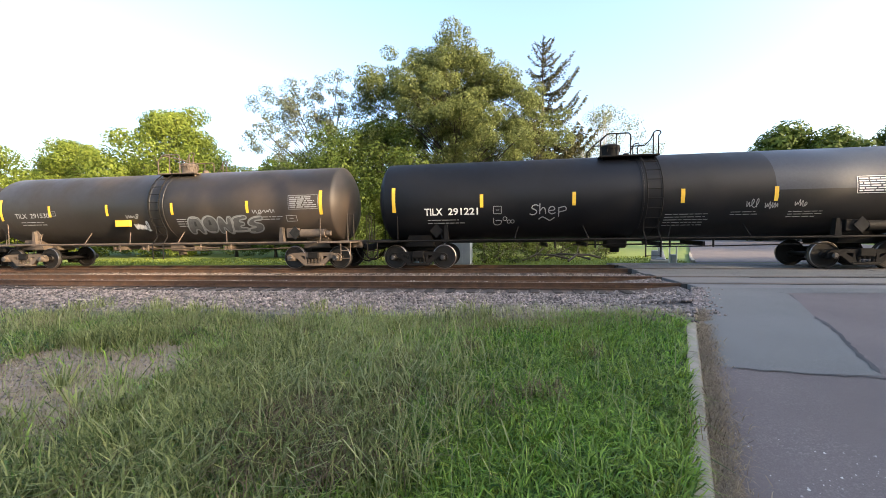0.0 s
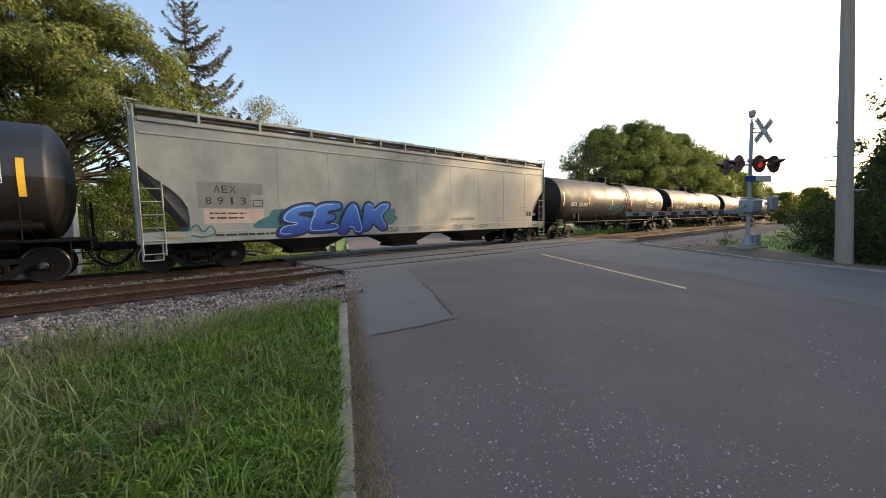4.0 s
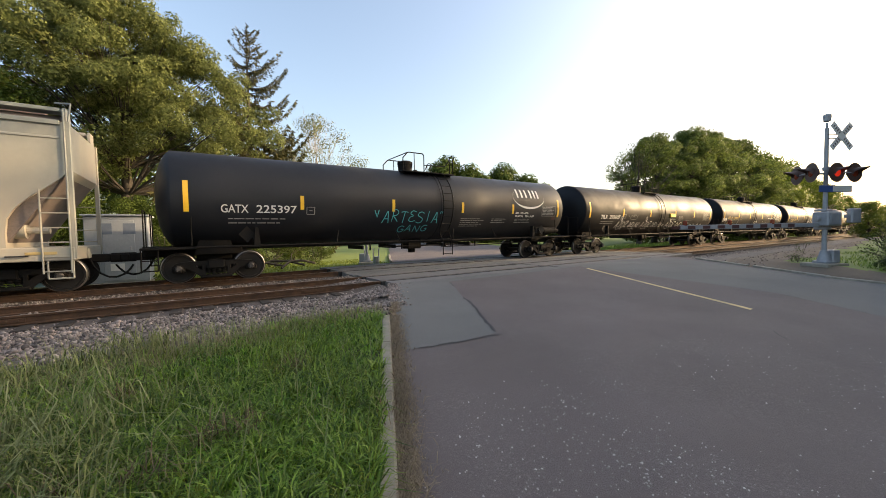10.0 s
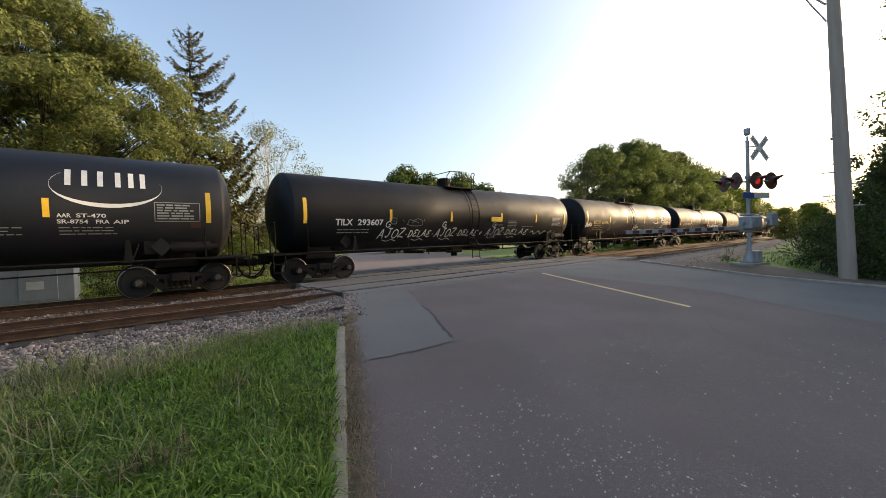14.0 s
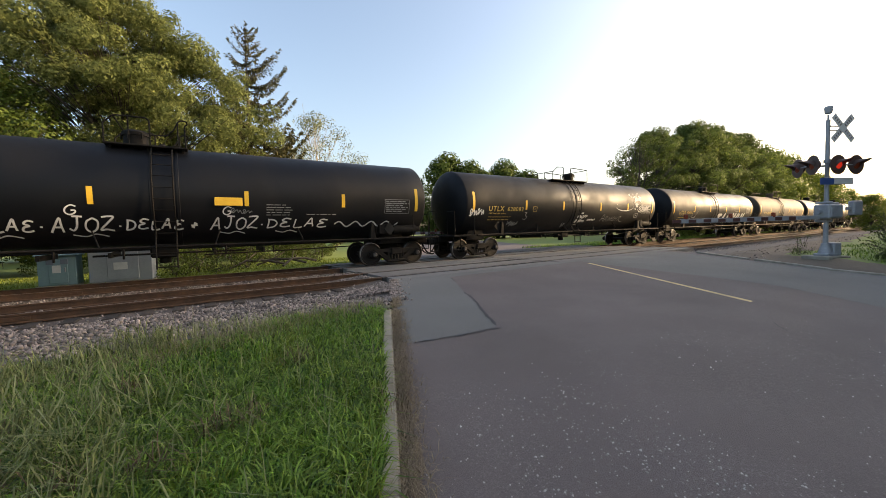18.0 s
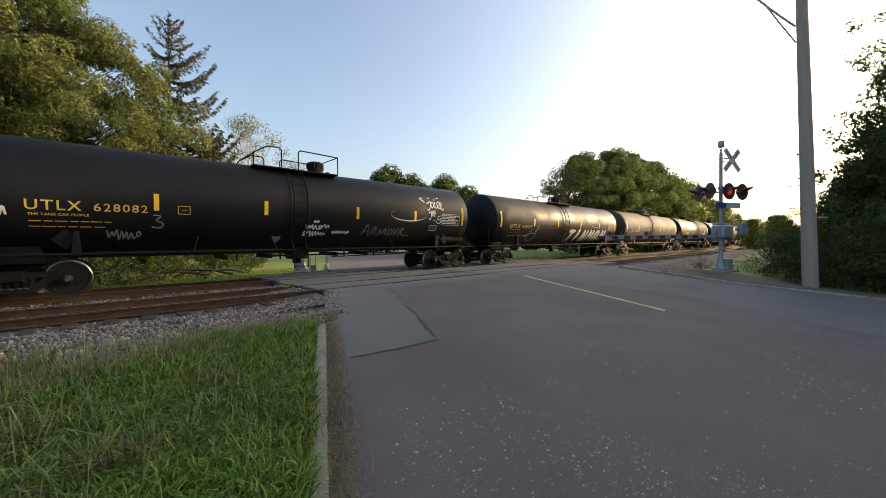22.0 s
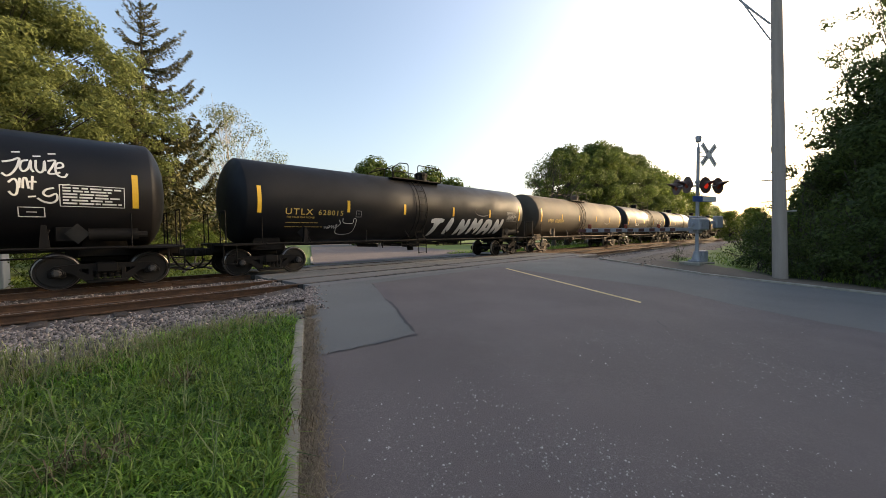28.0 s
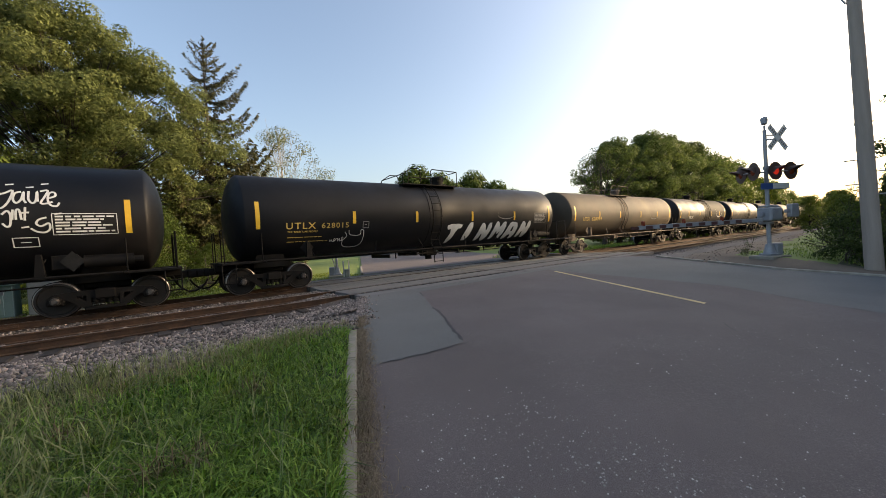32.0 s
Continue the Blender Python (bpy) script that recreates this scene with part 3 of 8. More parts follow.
part("centre_line", s, YELLOW_LINE, road, "faded yellow centre line", angle=60)

# pale chips worked loose from the asphalt
rng = np.random.default_rng(5)
n = 15000
cy = -1.5 + 5.2 * rng.beta(1.5, 2.3, n)
cx = np.array([kerb_x(y) for y in cy]) + 0.15 + np.abs(rng.normal(0, 2.6, n))
dens = np.array([noise.noise(Vector((x * 0.55, y * 0.55, 1.5))) + 0.7 * noise.noise(Vector((x * 2.6, y * 2.6, 7.0))) for x, y in zip(cx, cy)])
keep = (cx < 9) & (rng.random(n) < np.clip(0.34 + 1.1 * dens, 0.02, 1))
cx, cy = cx[keep], cy[keep]
n = len(cx)
cz = np.array([road_z(y) for y in cy])
size = 0.0034 + 0.0085 * rng.random(n) ** 1.8 + 0.004 * (rng.random(n) > 0.97)
ang = rng.uniform(0, 2 * math.pi, (n, 1)) + np.array([[0, 2.2, 4.1]]) + rng.uniform(-0.5, 0.5, (n, 3))
v = np.empty((n, 4, 3), np.float32)
v[:, :3, 0] = cx[:, None] + np.cos(ang) * size[:, None]
v[:, :3, 1] = cy[:, None] + np.sin(ang) * size[:, None]
v[:, :3, 2] = cz[:, None] + 0.001
v[:, 3] = np.stack([cx, cy, cz + 0.002 + 0.9 * size], 1)
f = (np.arange(n)[:, None, None] * 4 + np.array([[0, 1, 3], [1, 2, 3], [2, 0, 3]])).reshape(-1, 3)
tagged(new("road_chips", raw_mesh("road_chips", v.reshape(-1, 3), f, CHIP)), "scattered pale stone chips on the asphalt", "gravel", kind="stuff")

# kerbs
kerb = tagged(new("kerb_1"), "weathered concrete kerb edged by grass", "kerb", kind="structure")
block = Shape().box(-0.145, 0.0, 0.0, 1.46, -0.25, 0.05, 0.02).mesh("kerb_block")
block.materials.append(CONCRETE)
slope_a, slope_b = math.degrees(math.atan(0.055)), -math.degrees(math.atan(0.472))
for k in range(-5, 4):
    y = 1.2 + k * 1.475 * math.cos(radians(slope_b))
    ob = part("kerb_block", block, CONCRETE, kerb, m=pose(kerb_x(y), y, road_z(y), slope_a if y > -5 else 0, 0, slope_b))
# dirt and litter washed into the gutter
rnd = random.Random(17)
gut = Shape()
gv = []
for y in np.arange(-1.5, 7.3, 0.12):
    w = 0.07 + 0.11 * max(0, noise.noise(Vector((3, y * 0.9, 0))) + 0.35) + rnd.uniform(0, 0.05)
    gv += [(kerb_x(y) + 0.0, y, road_z(y) + 0.012), (kerb_x(y) + w * 0.6, y, road_z(y) + 0.014), (kerb_x(y) + w, y, road_z(y) + 0.003)]
gk = len(gv) // 3
gut.add(gv, [(3 * i + j, 3 * i + j + 1, 3 * i + j + 4, 3 * i + j + 3) for i in range(gk - 1) for j in range(2)])
part("gutter_dirt", gut, SHADED_BROWN_DIRT, road, "brown dirt washed along the kerb", angle=60)
kerb2 = tagged(new("kerb_2"), "low pale concrete kerb on the far side of the road", "kerb", kind="structure")
block2 = Shape().box(0.0, 0.16, 0.0, 2.46, -0.25, 0.06, 0.02).mesh("kerb_block")
block2.materials.append(CONCRETE)
for k in range(-8, 3):
    y = 1.0 + k * 2.48 * math.cos(math.atan(0.24))
    part("kerb_block", block2, CONCRETE, kerb2, m=pose(far_kerb_x(y), y, road_z(y), slope_a if y > -5 else 0, 0, -math.degrees(math.atan(0.13 if y < 2 else 0.48))))
kerb3 = tagged(new("kerb_3"), "pale concrete kerb on the road beyond the tracks", "kerb", kind="structure")
for k in range(0, 7):
    y = 18.6 + k * 1.475 * math.cos(radians(slope_b))
    part("kerb_block", block, CONCRETE, kerb3, m=pose(kerb_x(y) + 0.3, y, road_z(y), 0, 0, slope_b))

# ---- tracks ----
TRAIN_Y = 15.02
NEAR_Y = 11.225


def rail_mesh(x0, x1):
    out = [(-0.07, -0.172), (-0.07, -0.16), (-0.012, -0.14), (-0.012, -0.045), (-0.036, -0.035), (-0.036, -0.005), (-0.028, 0.0), (0.028, 0.0), (0.036, -0.005), (0.036, -0.035), (0.012, -0.045), (0.012, -0.14), (0.07, -0.16), (0.07, -0.172)]
    xs = np.linspace(x0, x1, 40)
    k = len(out)
    s = Shape().add([(x, y, z) for x in xs for y, z in out], [(j * k + i, j * k + (i + 1) % k, (j + 1) * k + (i + 1) % k, (j + 1) * k + i) for j in range(len(xs) - 1) for i in range(k)])
    me = s.mesh("rail", 25)
    me.materials.append(RAIL)
    me.materials.append(RAIL_TOP)
    for p in me.polygons:
        if p.normal.z > 0.9 and p.center.z > -0.003:
            p.material_index = 1
    return me


rail_data = rail_mesh(-160, 320)
bar = Shape().box(-0.32, 0.32, -0.035, -0.014, -0.135, -0.05, 0.01)
for bx in (-0.22, -0.08, 0.08, 0.22):
    bar.rod((bx, -0.03, -0.09), (bx, -0.055, -0.09), 0.018, n=6)
bar_data = bar.mesh("joint_bar")
bar_data.materials.append(RAIL)
tie_data = Shape().box(-0.115, 0.115, -1.32, 1.32, -0.36, -0.176, 0.02).mesh("tie")
tie_data.materials.append(TIE)
for name, yc, label in (("track_1", NEAR_Y, "empty railway track with rusty rails on wooden ties"), ("track_2", TRAIN_Y, "railway track under the train, rusty rails on wooden ties")):
    tr = tagged(new(name), label, "railway track", kind="structure")
    tr.matrix_basis = pose(0, yc, 0)
    for side in (-0.725, 0.725):
        part("rail", rail_data, RAIL, tr, m=pose(0, side, 0))
    rnd = random.Random(3)
    for k in range(150):
        x = -26 + k * 0.56 + rnd.uniform(-0.04, 0.04)
        if 3.9 < x < 22.5:
            continue
        part("tie", tie_data, TIE, tr, m=pose(x, rnd.uniform(-0.07, 0.07), rnd.uniform(-0.012, 0.0), 0, 0, rnd.uniform(-1.2, 1.2)))
    for x in (-9.5, -3.4, 2.1, 27.0):
        part("joint_bar", bar_data, RAIL, tr, m=pose(x, -0.725, 0))

# ballast bed and stones
def end_x(y):
    return min(kerb_x(y) - 0.02 if y < 9.6 else 3.95 + 0.33 * (y - 9.6) * (1 if y > 13 else 0), 6.2)


def rise(x, y):
    """The ballast climbs to the road surface beside the crossing."""
    return 0.0 if x > 12 or y > 13 else lerp(0, 0.125 if y > 8 else 0.03, (x - end_x(y) + 1.3) / 1.25)


s = Shape()
prof = [(6.25, -0.16), (6.6, -0.055), (6.95, -0.047), (7.6, -0.12), (8.9, -0.165), (9.35, -0.172), (9.76, -0.222), (9.98, -0.214), (10.42, -0.206), (10.62, -0.182), (12.55, -0.178), (12.8, -0.18), (13.3, -0.2), (16.6, -0.19), (17.4, -0.23), (18.2, -0.33)]
for x0, x1, cut in ((-160, None, True), (None, 320, False)):
    v = []
    for y, z in prof:
        if cut:
            xe = min(kerb_x(y) - 0.02 if y < 9.6 else 3.95 + 0.33 * (y - 9.6) * (1 if y > 13 else 0), 6.2)
            xs = [-160, -60, -30, -15, -8, -4, xe - 1.3, xe]
        else:
            xe = max(far_kerb_x(y) + 0.3, 18.0 + 0.35 * (y - 9.0)) if y < 9.7 else 22.6
            xs = [xe, xe + 3, xe + 8, 40, 60, 100, 180, 320]
        v += [(x, y, (z if cut or y > 8 or y < 6.5 else max(z, road_z(y) + 0.0)) + rise(x, y)) for x in xs]
    s.add(v, [(j * 8 + i, j * 8 + i + 1, (j + 1) * 8 + i + 1, (j + 1) * 8 + i) for j in range(len(prof) - 1) for i in range(7)])
bed = part("ballast_bed", s, BALLAST_BED, angle=60)
bed.data.materials.append(TRACK_DIRT)
for p in bed.data.polygons:
    if p.center.y > 9.4:
        p.material_index = 1
tagged(bed, "bed of crushed grey stone under both tracks", "ballast", kind="structure")

ico_v = []
g = (1 + 5 ** 0.5) / 2
for a, b in ((1, g), (1, -g), (-1, g), (-1, -g)):
    ico_v += [(0, a, b), (a, b, 0), (b, 0, a)]
ico_v = np.array(ico_v) / math.hypot(1, g)
bm = bmesh.new()
for p in ico_v:
    bm.verts.new(p)
bmesh.ops.convex_hull(bm, input=bm.verts)
bm.verts.index_update()
ico_f = np.array([[q.index for q in f.verts] for f in bm.faces])
bm.free()


def stones(name, xy, z, lo, hi, seed, label, mt=STONE):
    r = np.random.default_rng(seed)
    n = len(xy)
    size = r.uniform(lo, hi, (n, 1, 1)) * r.uniform(0.42, 1.2, (n, 1, 3))
    v = ico_v[None] * r.uniform(0.55, 1.3, (n, 12, 1)) * size
    a, b = r.uniform(0, 6.28, n), r.uniform(-0.7, 0.7, n)
    ca, sa_, cb, sb = np.cos(a), np.sin(a), np.cos(b), np.sin(b)
    x = v[..., 0] * cb[:, None] - v[..., 2] * sb[:, None]
    zz = v[..., 0] * sb[:, None] + v[..., 2] * cb[:, None]
    out = np.stack([x * ca[:, None] - v[..., 1] * sa_[:, None] + xy[:, :1], x * sa_[:, None] + v[..., 1] * ca[:, None] + xy[:, 1:], zz + z[:, None]], -1)
    f = (np.arange(n)[:, None, None] * 12 + ico_f[None]).reshape(-1, 3)
    tagged(new(name, raw_mesh(name, out.reshape(-1, 3), f, mt)), label, "ballast", kind="stuff")


def bed_z(y):
    return np.interp(y, [p[0] for p in prof], [p[1] for p in prof])


r = np.random.default_rng(11)
xy = np.stack([4.0 - 20 * r.random(20000) ** 1.25, 6.35 + 3.35 * r.beta(1.4, 1.0, 20000)], 1)
xy = xy[xy[:, 0] < np.where(xy[:, 1] < 9.6, 0.585 + 0.472 * (xy[:, 1] - 2.7) - 0.03 + 0.06 * np.sin(xy[:, 0] * 17 + xy[:, 1] * 23), 3.75)]
stones("ballast_stones", xy, bed_z(xy[:, 1]) + np.array([rise(x, y) for x, y in xy]) + r.uniform(-0.01, 0.03, len(xy)), 0.014, 0.046, 12, "loose crushed grey ballast stones along the track shoulder")
xy = np.stack([3.9 - 22 * r.random(15000) ** 1.3, r.uniform(9.75, 14.3, 15000)], 1)
xy = xy[(np.abs(np.abs(xy[:, 1] - NEAR_Y) - 0.725) > 0.11) & ((xy[:, 1] < 9.82) | (xy[:, 1] > 10.4) | (r.random(len(xy)) < 0.4))]
tie_k = np.abs((xy[:, 0] + 26.0) / 0.56 - np.round((xy[:, 0] + 26.0) / 0.56)) < 0.2
xy = xy[~(tie_k & (np.abs(xy[:, 1] - NEAR_Y) < 1.32) & (r.random(len(xy)) < 0.6))]
stones("ballast_stones", xy, bed_z(xy[:, 1]) + np.array([rise(x, y) for x, y in xy]) + r.uniform(-0.012, 0.015, len(xy)), 0.02, 0.04, 13, "rust-stained ballast stones between the rails", STONE_RUSTY)
xy = np.stack([17.5 + 32 * r.random(2600) ** 1.5, 4.6 + 5.3 * r.beta(2.4, 1, 2600)], 1)
xy = xy[xy[:, 0] > 17.6 + 0.35 * (xy[:, 1] - 6)]
stones("ballast_stones", xy, np.where(xy[:, 1] > 8, bed_z(xy[:, 1]), np.array([ground_z(x, y) for x, y in xy])) + r.uniform(-0.005, 0.02, len(xy)), 0.02, 0.05, 14, "thin scatter of stones on bare dirt beside the track", STONE_RUSTY)

ey = r.uniform(6.9, 9.7, 1500)
xy = np.stack([np.minimum(0.585 + 0.472 * (ey - 2.7), 3.9) + 0.22 * r.normal(0, 1, 1500) * (0.4 + 0.6 * r.random(1500)), ey], 1)
stones("ballast_stones", xy, np.where(xy[:, 0] > np.minimum(0.585 + 0.472 * (ey - 2.7), 3.9) - 0.03, np.array([road_z(y) for y in ey]) + 0.004, bed_z(ey) + np.array([rise(x, y) for x, y in xy]) + 0.015), 0.008, 0.036, 16, "crushed stones spilt along the edge of the road")
xy = np.stack([r.normal(-6.0, 1.2, 2000), r.normal(4.0, 0.6, 2000)], 1)
xy = xy[xy[:, 1] < 6.4]
stones("gravel_scatter", xy, np.array([ground_z(x, y) for x, y in xy]) + r.uniform(-0.004, 0.008, len(xy)), 0.006, 0.022, 15, "small stones on the bare patch of the lawn", STONE_RUSTY)

# crossing surface: concrete panels with dark flangeways
crossing = tagged(new("crossing_surface"), "level crossing deck of worn concrete panels between the rails", "level crossing", kind="structure")
joints = [4.1, 6.45, 8.8, 11.15, 13.5, 15.85, 18.2, 20.55, 22.6]
for yc in (NEAR_Y, TRAIN_Y):
    for k_, (x0, x1) in enumerate(zip(joints, joints[1:])):
        for y0, y1 in ((-0.60, 0.60), (-1.45, -0.80), (0.80, 1.45)):
            part("panel", Shape().box(x0 + 0.012, x1 - 0.012, yc + y0, yc + y1, -0.2, -0.008 - 0.012 * ((k_ * 7) % 3) / 2, 0.012), PANEL, crossing)
    for side in (-0.725, 0.725):
        for y0, y1 in ((-0.125, -0.04), (0.04, 0.125)):
            part("rubber_seal", Shape().box(4.0, 22.6, yc + side + y0, yc + side + y1, -0.15, -0.002, 0.004), RUBBER, crossing, "black rubber strip along the rail")
    part("flangeway", Shape().box(4.0, 22.65, yc - 0.69, yc + 0.69, -0.26, -0.085, 0.01), RUBBER, crossing, "dark rubber flangeway filler")
for y0, y1 in ((12.69, 13.56), (16.48, 16.76)):
    part("infill", Shape().box(4.0, 22.6, y0, y1, -0.25, -0.012, 0.01), PATCH, crossing, "asphalt infill")


# ---- train ----
S_TABLE = [(0, 90.26), (0.5, 88.48), (1, 86.70), (1.5, 84.90), (2, 83.10), (2.5, 81.30), (3.5, 77.8), (4.5, 74.28), (5, 72.50), (6, 68.95), (7, 65.42), (8, 61.85), (9, 58.25), (10, 54.62), (11, 51.02), (12, 47.44), (13, 43.86), (14, 40.28), (14.5, 38.5), (15.5, 35.0), (16.5, 31.5), (17, 29.80), (18, 26.40), (19, 23.05), (20, 19.90), (21, 16.82), (22, 13.85), (23, 11.02), (24, 8.57), (24.5, 7.45), (25.5, 5.45), (26.5, 3.72), (27, 2.99), (27.5, 2.32), (28, 1.74), (28.5, 1.24), (29, 0.84), (29.5, 0.50), (30, 0.27), (30.5, 0.10), (31, 0.04), (31.5, 0.01), (32, 0.0)]
ST, SV = np.array([a for a, _ in S_TABLE]), np.array([b for _, b in S_TABLE])
SLOPE = np.gradient(SV, ST)
SLOPE[-1] = 0.0


def train_at(t):
    """How far the train still has to roll at t seconds."""
    i = int(np.clip(np.searchsorted(ST, t) - 1, 0, len(ST) - 2))
    h = ST[i + 1] - ST[i]
    q = (t - ST[i]) / h
    return float((2 * q**3 - 3 * q**2 + 1) * SV[i] + (q**3 - 2 * q**2 + q) * h * SLOPE[i] + (3 * q**2 - 2 * q**3) * SV[i + 1] + (q**3 - q**2) * h * SLOPE[i + 1])


CARS, WHEELSETS = [], []
R_TANK, Z_TANK = 1.5, 2.6


def skin(z, off=0.0, flat=None):
    """Depth of the car's side at height z, on the side towards the road."""
    if flat is not None:
        return flat - off
    return -math.sqrt(max((R_TANK + off) ** 2 - (z - Z_TANK) ** 2, 0.01))


def ribbon(points, width, name, material, car, flat=None, off=0.012, label=""):
    """A painted stroke along (x, z) points on the car's side."""
    s = Shape()
    pts = []
    for (x0, z0), (x1, z1) in zip(points, points[1:]):
        k = max(1, int(math.dist((x0, z0), (x1, z1)) / 0.12))
        pts += [(lerp(x0, x1, i / k), lerp(z0, z1, i / k)) for i in range(k)]
    pts.append(points[-1])
    v = []
    for i, (x, z) in enumerate(pts):
        a, b = pts[max(i - 1, 0)], pts[min(i + 1, len(pts) - 1)]
        dx, dz = b[0] - a[0], b[1] - a[1]
        q = math.hypot(dx, dz) or 1
        for sgn in (1, -1):
            px, pz = x - sgn * dz / q * width / 2, z + sgn * dx / q * width / 2
            v.append((px, skin(pz, off + 0.00004 * i, flat), pz))
    s.add(v, [(2 * i, 2 * i + 1, 2 * i + 3, 2 * i + 2) for i in range(len(pts) - 1)])
    return part(name, s, material, car, label, angle=60)


def strokes(lines, width, name, material, car, flat=None, off=0.012, label=""):
    """Several strokes joined into one painted mark."""
    s = Shape()
    for points in lines:
        o = ribbon(points, width, "stroke", material, None, flat, off)
        s.add([tuple(q.co) for q in o.data.vertices], [tuple(p.vertices) for p in o.data.polygons])
        me = o.data
        bpy.data.objects.remove(o)
        bpy.data.meshes.remove(me)
    return part(name, s, material, car, label, angle=60)


def lettering(text, x, z, height, width, material, car, flat=None, bold=0.02, name="lettering", label="", off=0.012, shear=0.0, gap=1.0):
    """Words in the built-in font laid on the car's side, from x to the right, base at z."""
    if "  " in text.strip():
        a, b = text.split("  ", 1)
        k = len(a) / (len(text) - 1)
        lettering(a, x, z, height, width * k * 0.94, material, car, flat, bold, name, label, off, shear, gap)
        return lettering(b, x + width * (k + 0.08), z, height, width * (0.92 - k), material, car, flat, bold, name, label, off, shear, gap)
    cu = bpy.data.curves.new("words", "FONT")
    cu.body, cu.offset, cu.shear, cu.space_character, cu.resolution_u = text, bold, shear, gap, 3
    ob = bpy.data.objects.new("words", cu)
    scene.collection.objects.link(ob)
    me = bpy.data.meshes.new_from_object(ob.evaluated_get(bpy.context.evaluated_depsgraph_get()))
    bpy.data.objects.remove(ob)
    bpy.data.curves.remove(cu)
    co = np.array([q.co for q in me.vertices])
    lo, hi = co.min(0), co.max(0)
    if flat is None:
        bm_ = bmesh.new()
        bm_.from_mesh(me)
        for q in np.linspace(lo[1], hi[1], int(height / 0.07) + 2)[1:-1]:
            bmesh.ops.bisect_plane(bm_, geom=bm_.verts[:] + bm_.edges[:] + bm_.faces[:], plane_co=(0, q, 0), plane_no=(0, 1, 0))
        bm_.to_mesh(me)
        bm_.free()
    for q in me.vertices:
        px = x + (q.co.x - lo[0]) / (hi[0] - lo[0]) * width
        pz = z + (q.co.y - lo[1]) / (hi[1] - lo[1]) * height
        q.co = (px, skin(pz, off, flat), pz)
    me.name = name
    return part(name, me, material, car, label)


def smooth_line(points, k=5):
    """A curve through the points."""
    p = [np.array(q, float) for q in points]
    p = [2 * p[0] - p[1]] + p + [2 * p[-1] - p[-2]]
    out = []
    for a, b, c, d in zip(p, p[1:], p[2:], p[3:]):
        for i in range(k):
            t = i / k
            q = 0.5 * (2 * b + (c - a) * t + (2 * a - 5 * b + 4 * c - d) * t * t + (3 * b - a - 3 * c + d) * t**3)
            out.append((float(q[0]), float(q[1])))
    return out + [tuple(map(float, points[-1]))]


GLYPHS = {
    "S": [[(0.95, 0.88), (0.6, 1.0), (0.22, 0.92), (0.14, 0.68), (0.5, 0.54), (0.86, 0.36), (0.78, 0.1), (0.4, 0.0), (0.0, 0.1)]],
    "E": [[(0.95, 0.88), (0.45, 0.97), (0.18, 0.72), (0.62, 0.53), (0.2, 0.40), (0.12, 0.12), (0.5, 0.0), (1.0, 0.1)]],
    "A": [[(0.0, 0.0), (0.22, 0.45), (0.5, 1.0), (0.66, 0.5), (0.85, 0.0)], [(0.24, 0.36), (0.66, 0.36)]],
    "K": [[(0.1, 0.0), (0.15, 0.5), (0.2, 1.0)], [(0.95, 1.0), (0.5, 0.62), (0.28, 0.48), (0.6, 0.26), (1.05, 0.0)]],
    "R": [[(0.1, 0.0), (0.12, 0.5), (0.15, 1.0), (0.6, 1.0), (0.8, 0.78), (0.55, 0.55), (0.2, 0.5), (0.55, 0.25), (0.9, 0.0)]],
    "T": [[(0.0, 0.95), (0.45, 1.0), (0.95, 0.95)], [(0.5, 1.0), (0.46, 0.5), (0.45, 0.0)]],
    "I": [[(0.5, 1.0), (0.47, 0.5), (0.5, 0.0)]],
    "M": [[(0.0, 0.0), (0.1, 0.6), (0.22, 1.0), (0.42, 0.5), (0.5, 0.3), (0.62, 0.6), (0.8, 1.0), (0.9, 0.5), (1.0, 0.0)]],
    "D": [[(0.15, 0.0), (0.18, 0.5), (0.15, 1.0)], [(0.05, 0.98), (0.6, 0.9), (0.9, 0.55), (0.7, 0.15), (0.15, 0.02)]],
    "L": [[(0.2, 1.0), (0.18, 0.5), (0.2, 0.05), (0.6, 0.0), (0.95, 0.08)]],
    "J": [[(0.2, 1.0), (0.6, 1.0), (0.95, 0.98)], [(0.6, 1.0), (0.62, 0.3), (0.4, 0.0), (0.1, 0.15)]],
    "Z": [[(0.0, 0.95), (0.5, 1.0), (0.9, 0.95), (0.5, 0.5), (0.05, 0.02), (0.5, 0.05), (1.1, -0.05)]],
    "G": [[(0.9, 0.85), (0.5, 1.0), (0.12, 0.7), (0.12, 0.25), (0.5, 0.0), (0.88, 0.2), (0.88, 0.45), (0.55, 0.45)]],
    "V": [[(0.1, 1.0), (0.35, 0.4), (0.5, 0.0), (0.65, 0.5), (0.9, 1.0)]],
    "*": [[(0.2, 0.5), (0.8, 0.5)], [(0.5, 0.2), (0.5, 0.8)], [(0.3, 0.3), (0.7, 0.7)]],
    ".": [[(0.35, 0.5), (0.65, 0.48)]],
    " ": [],
    "O": [[(0.5, 1.0), (0.1, 0.75), (0.1, 0.25), (0.5, 0.0), (0.9, 0.25), (0.9, 0.75), (0.5, 1.0)]],
    "N": [[(0.1, 0.0), (0.08, 0.5), (0.12, 1.0)], [(0.12, 1.0), (0.45, 0.5), (0.82, 0.0)], [(0.82, 0.0), (0.86, 0.5), (0.9, 1.0)]],
}


def letter_strokes(ch, x, z, w, h, slant, up=0.0):
    """The strokes of one spray-can letter, w wide and h high."""
    return [smooth_line([(x + (0.04 + 0.86 * gx) * w + slant * gy * h, z + gy * h + up * h) for gx, gy in g]) for g in GLYPHS[ch]]


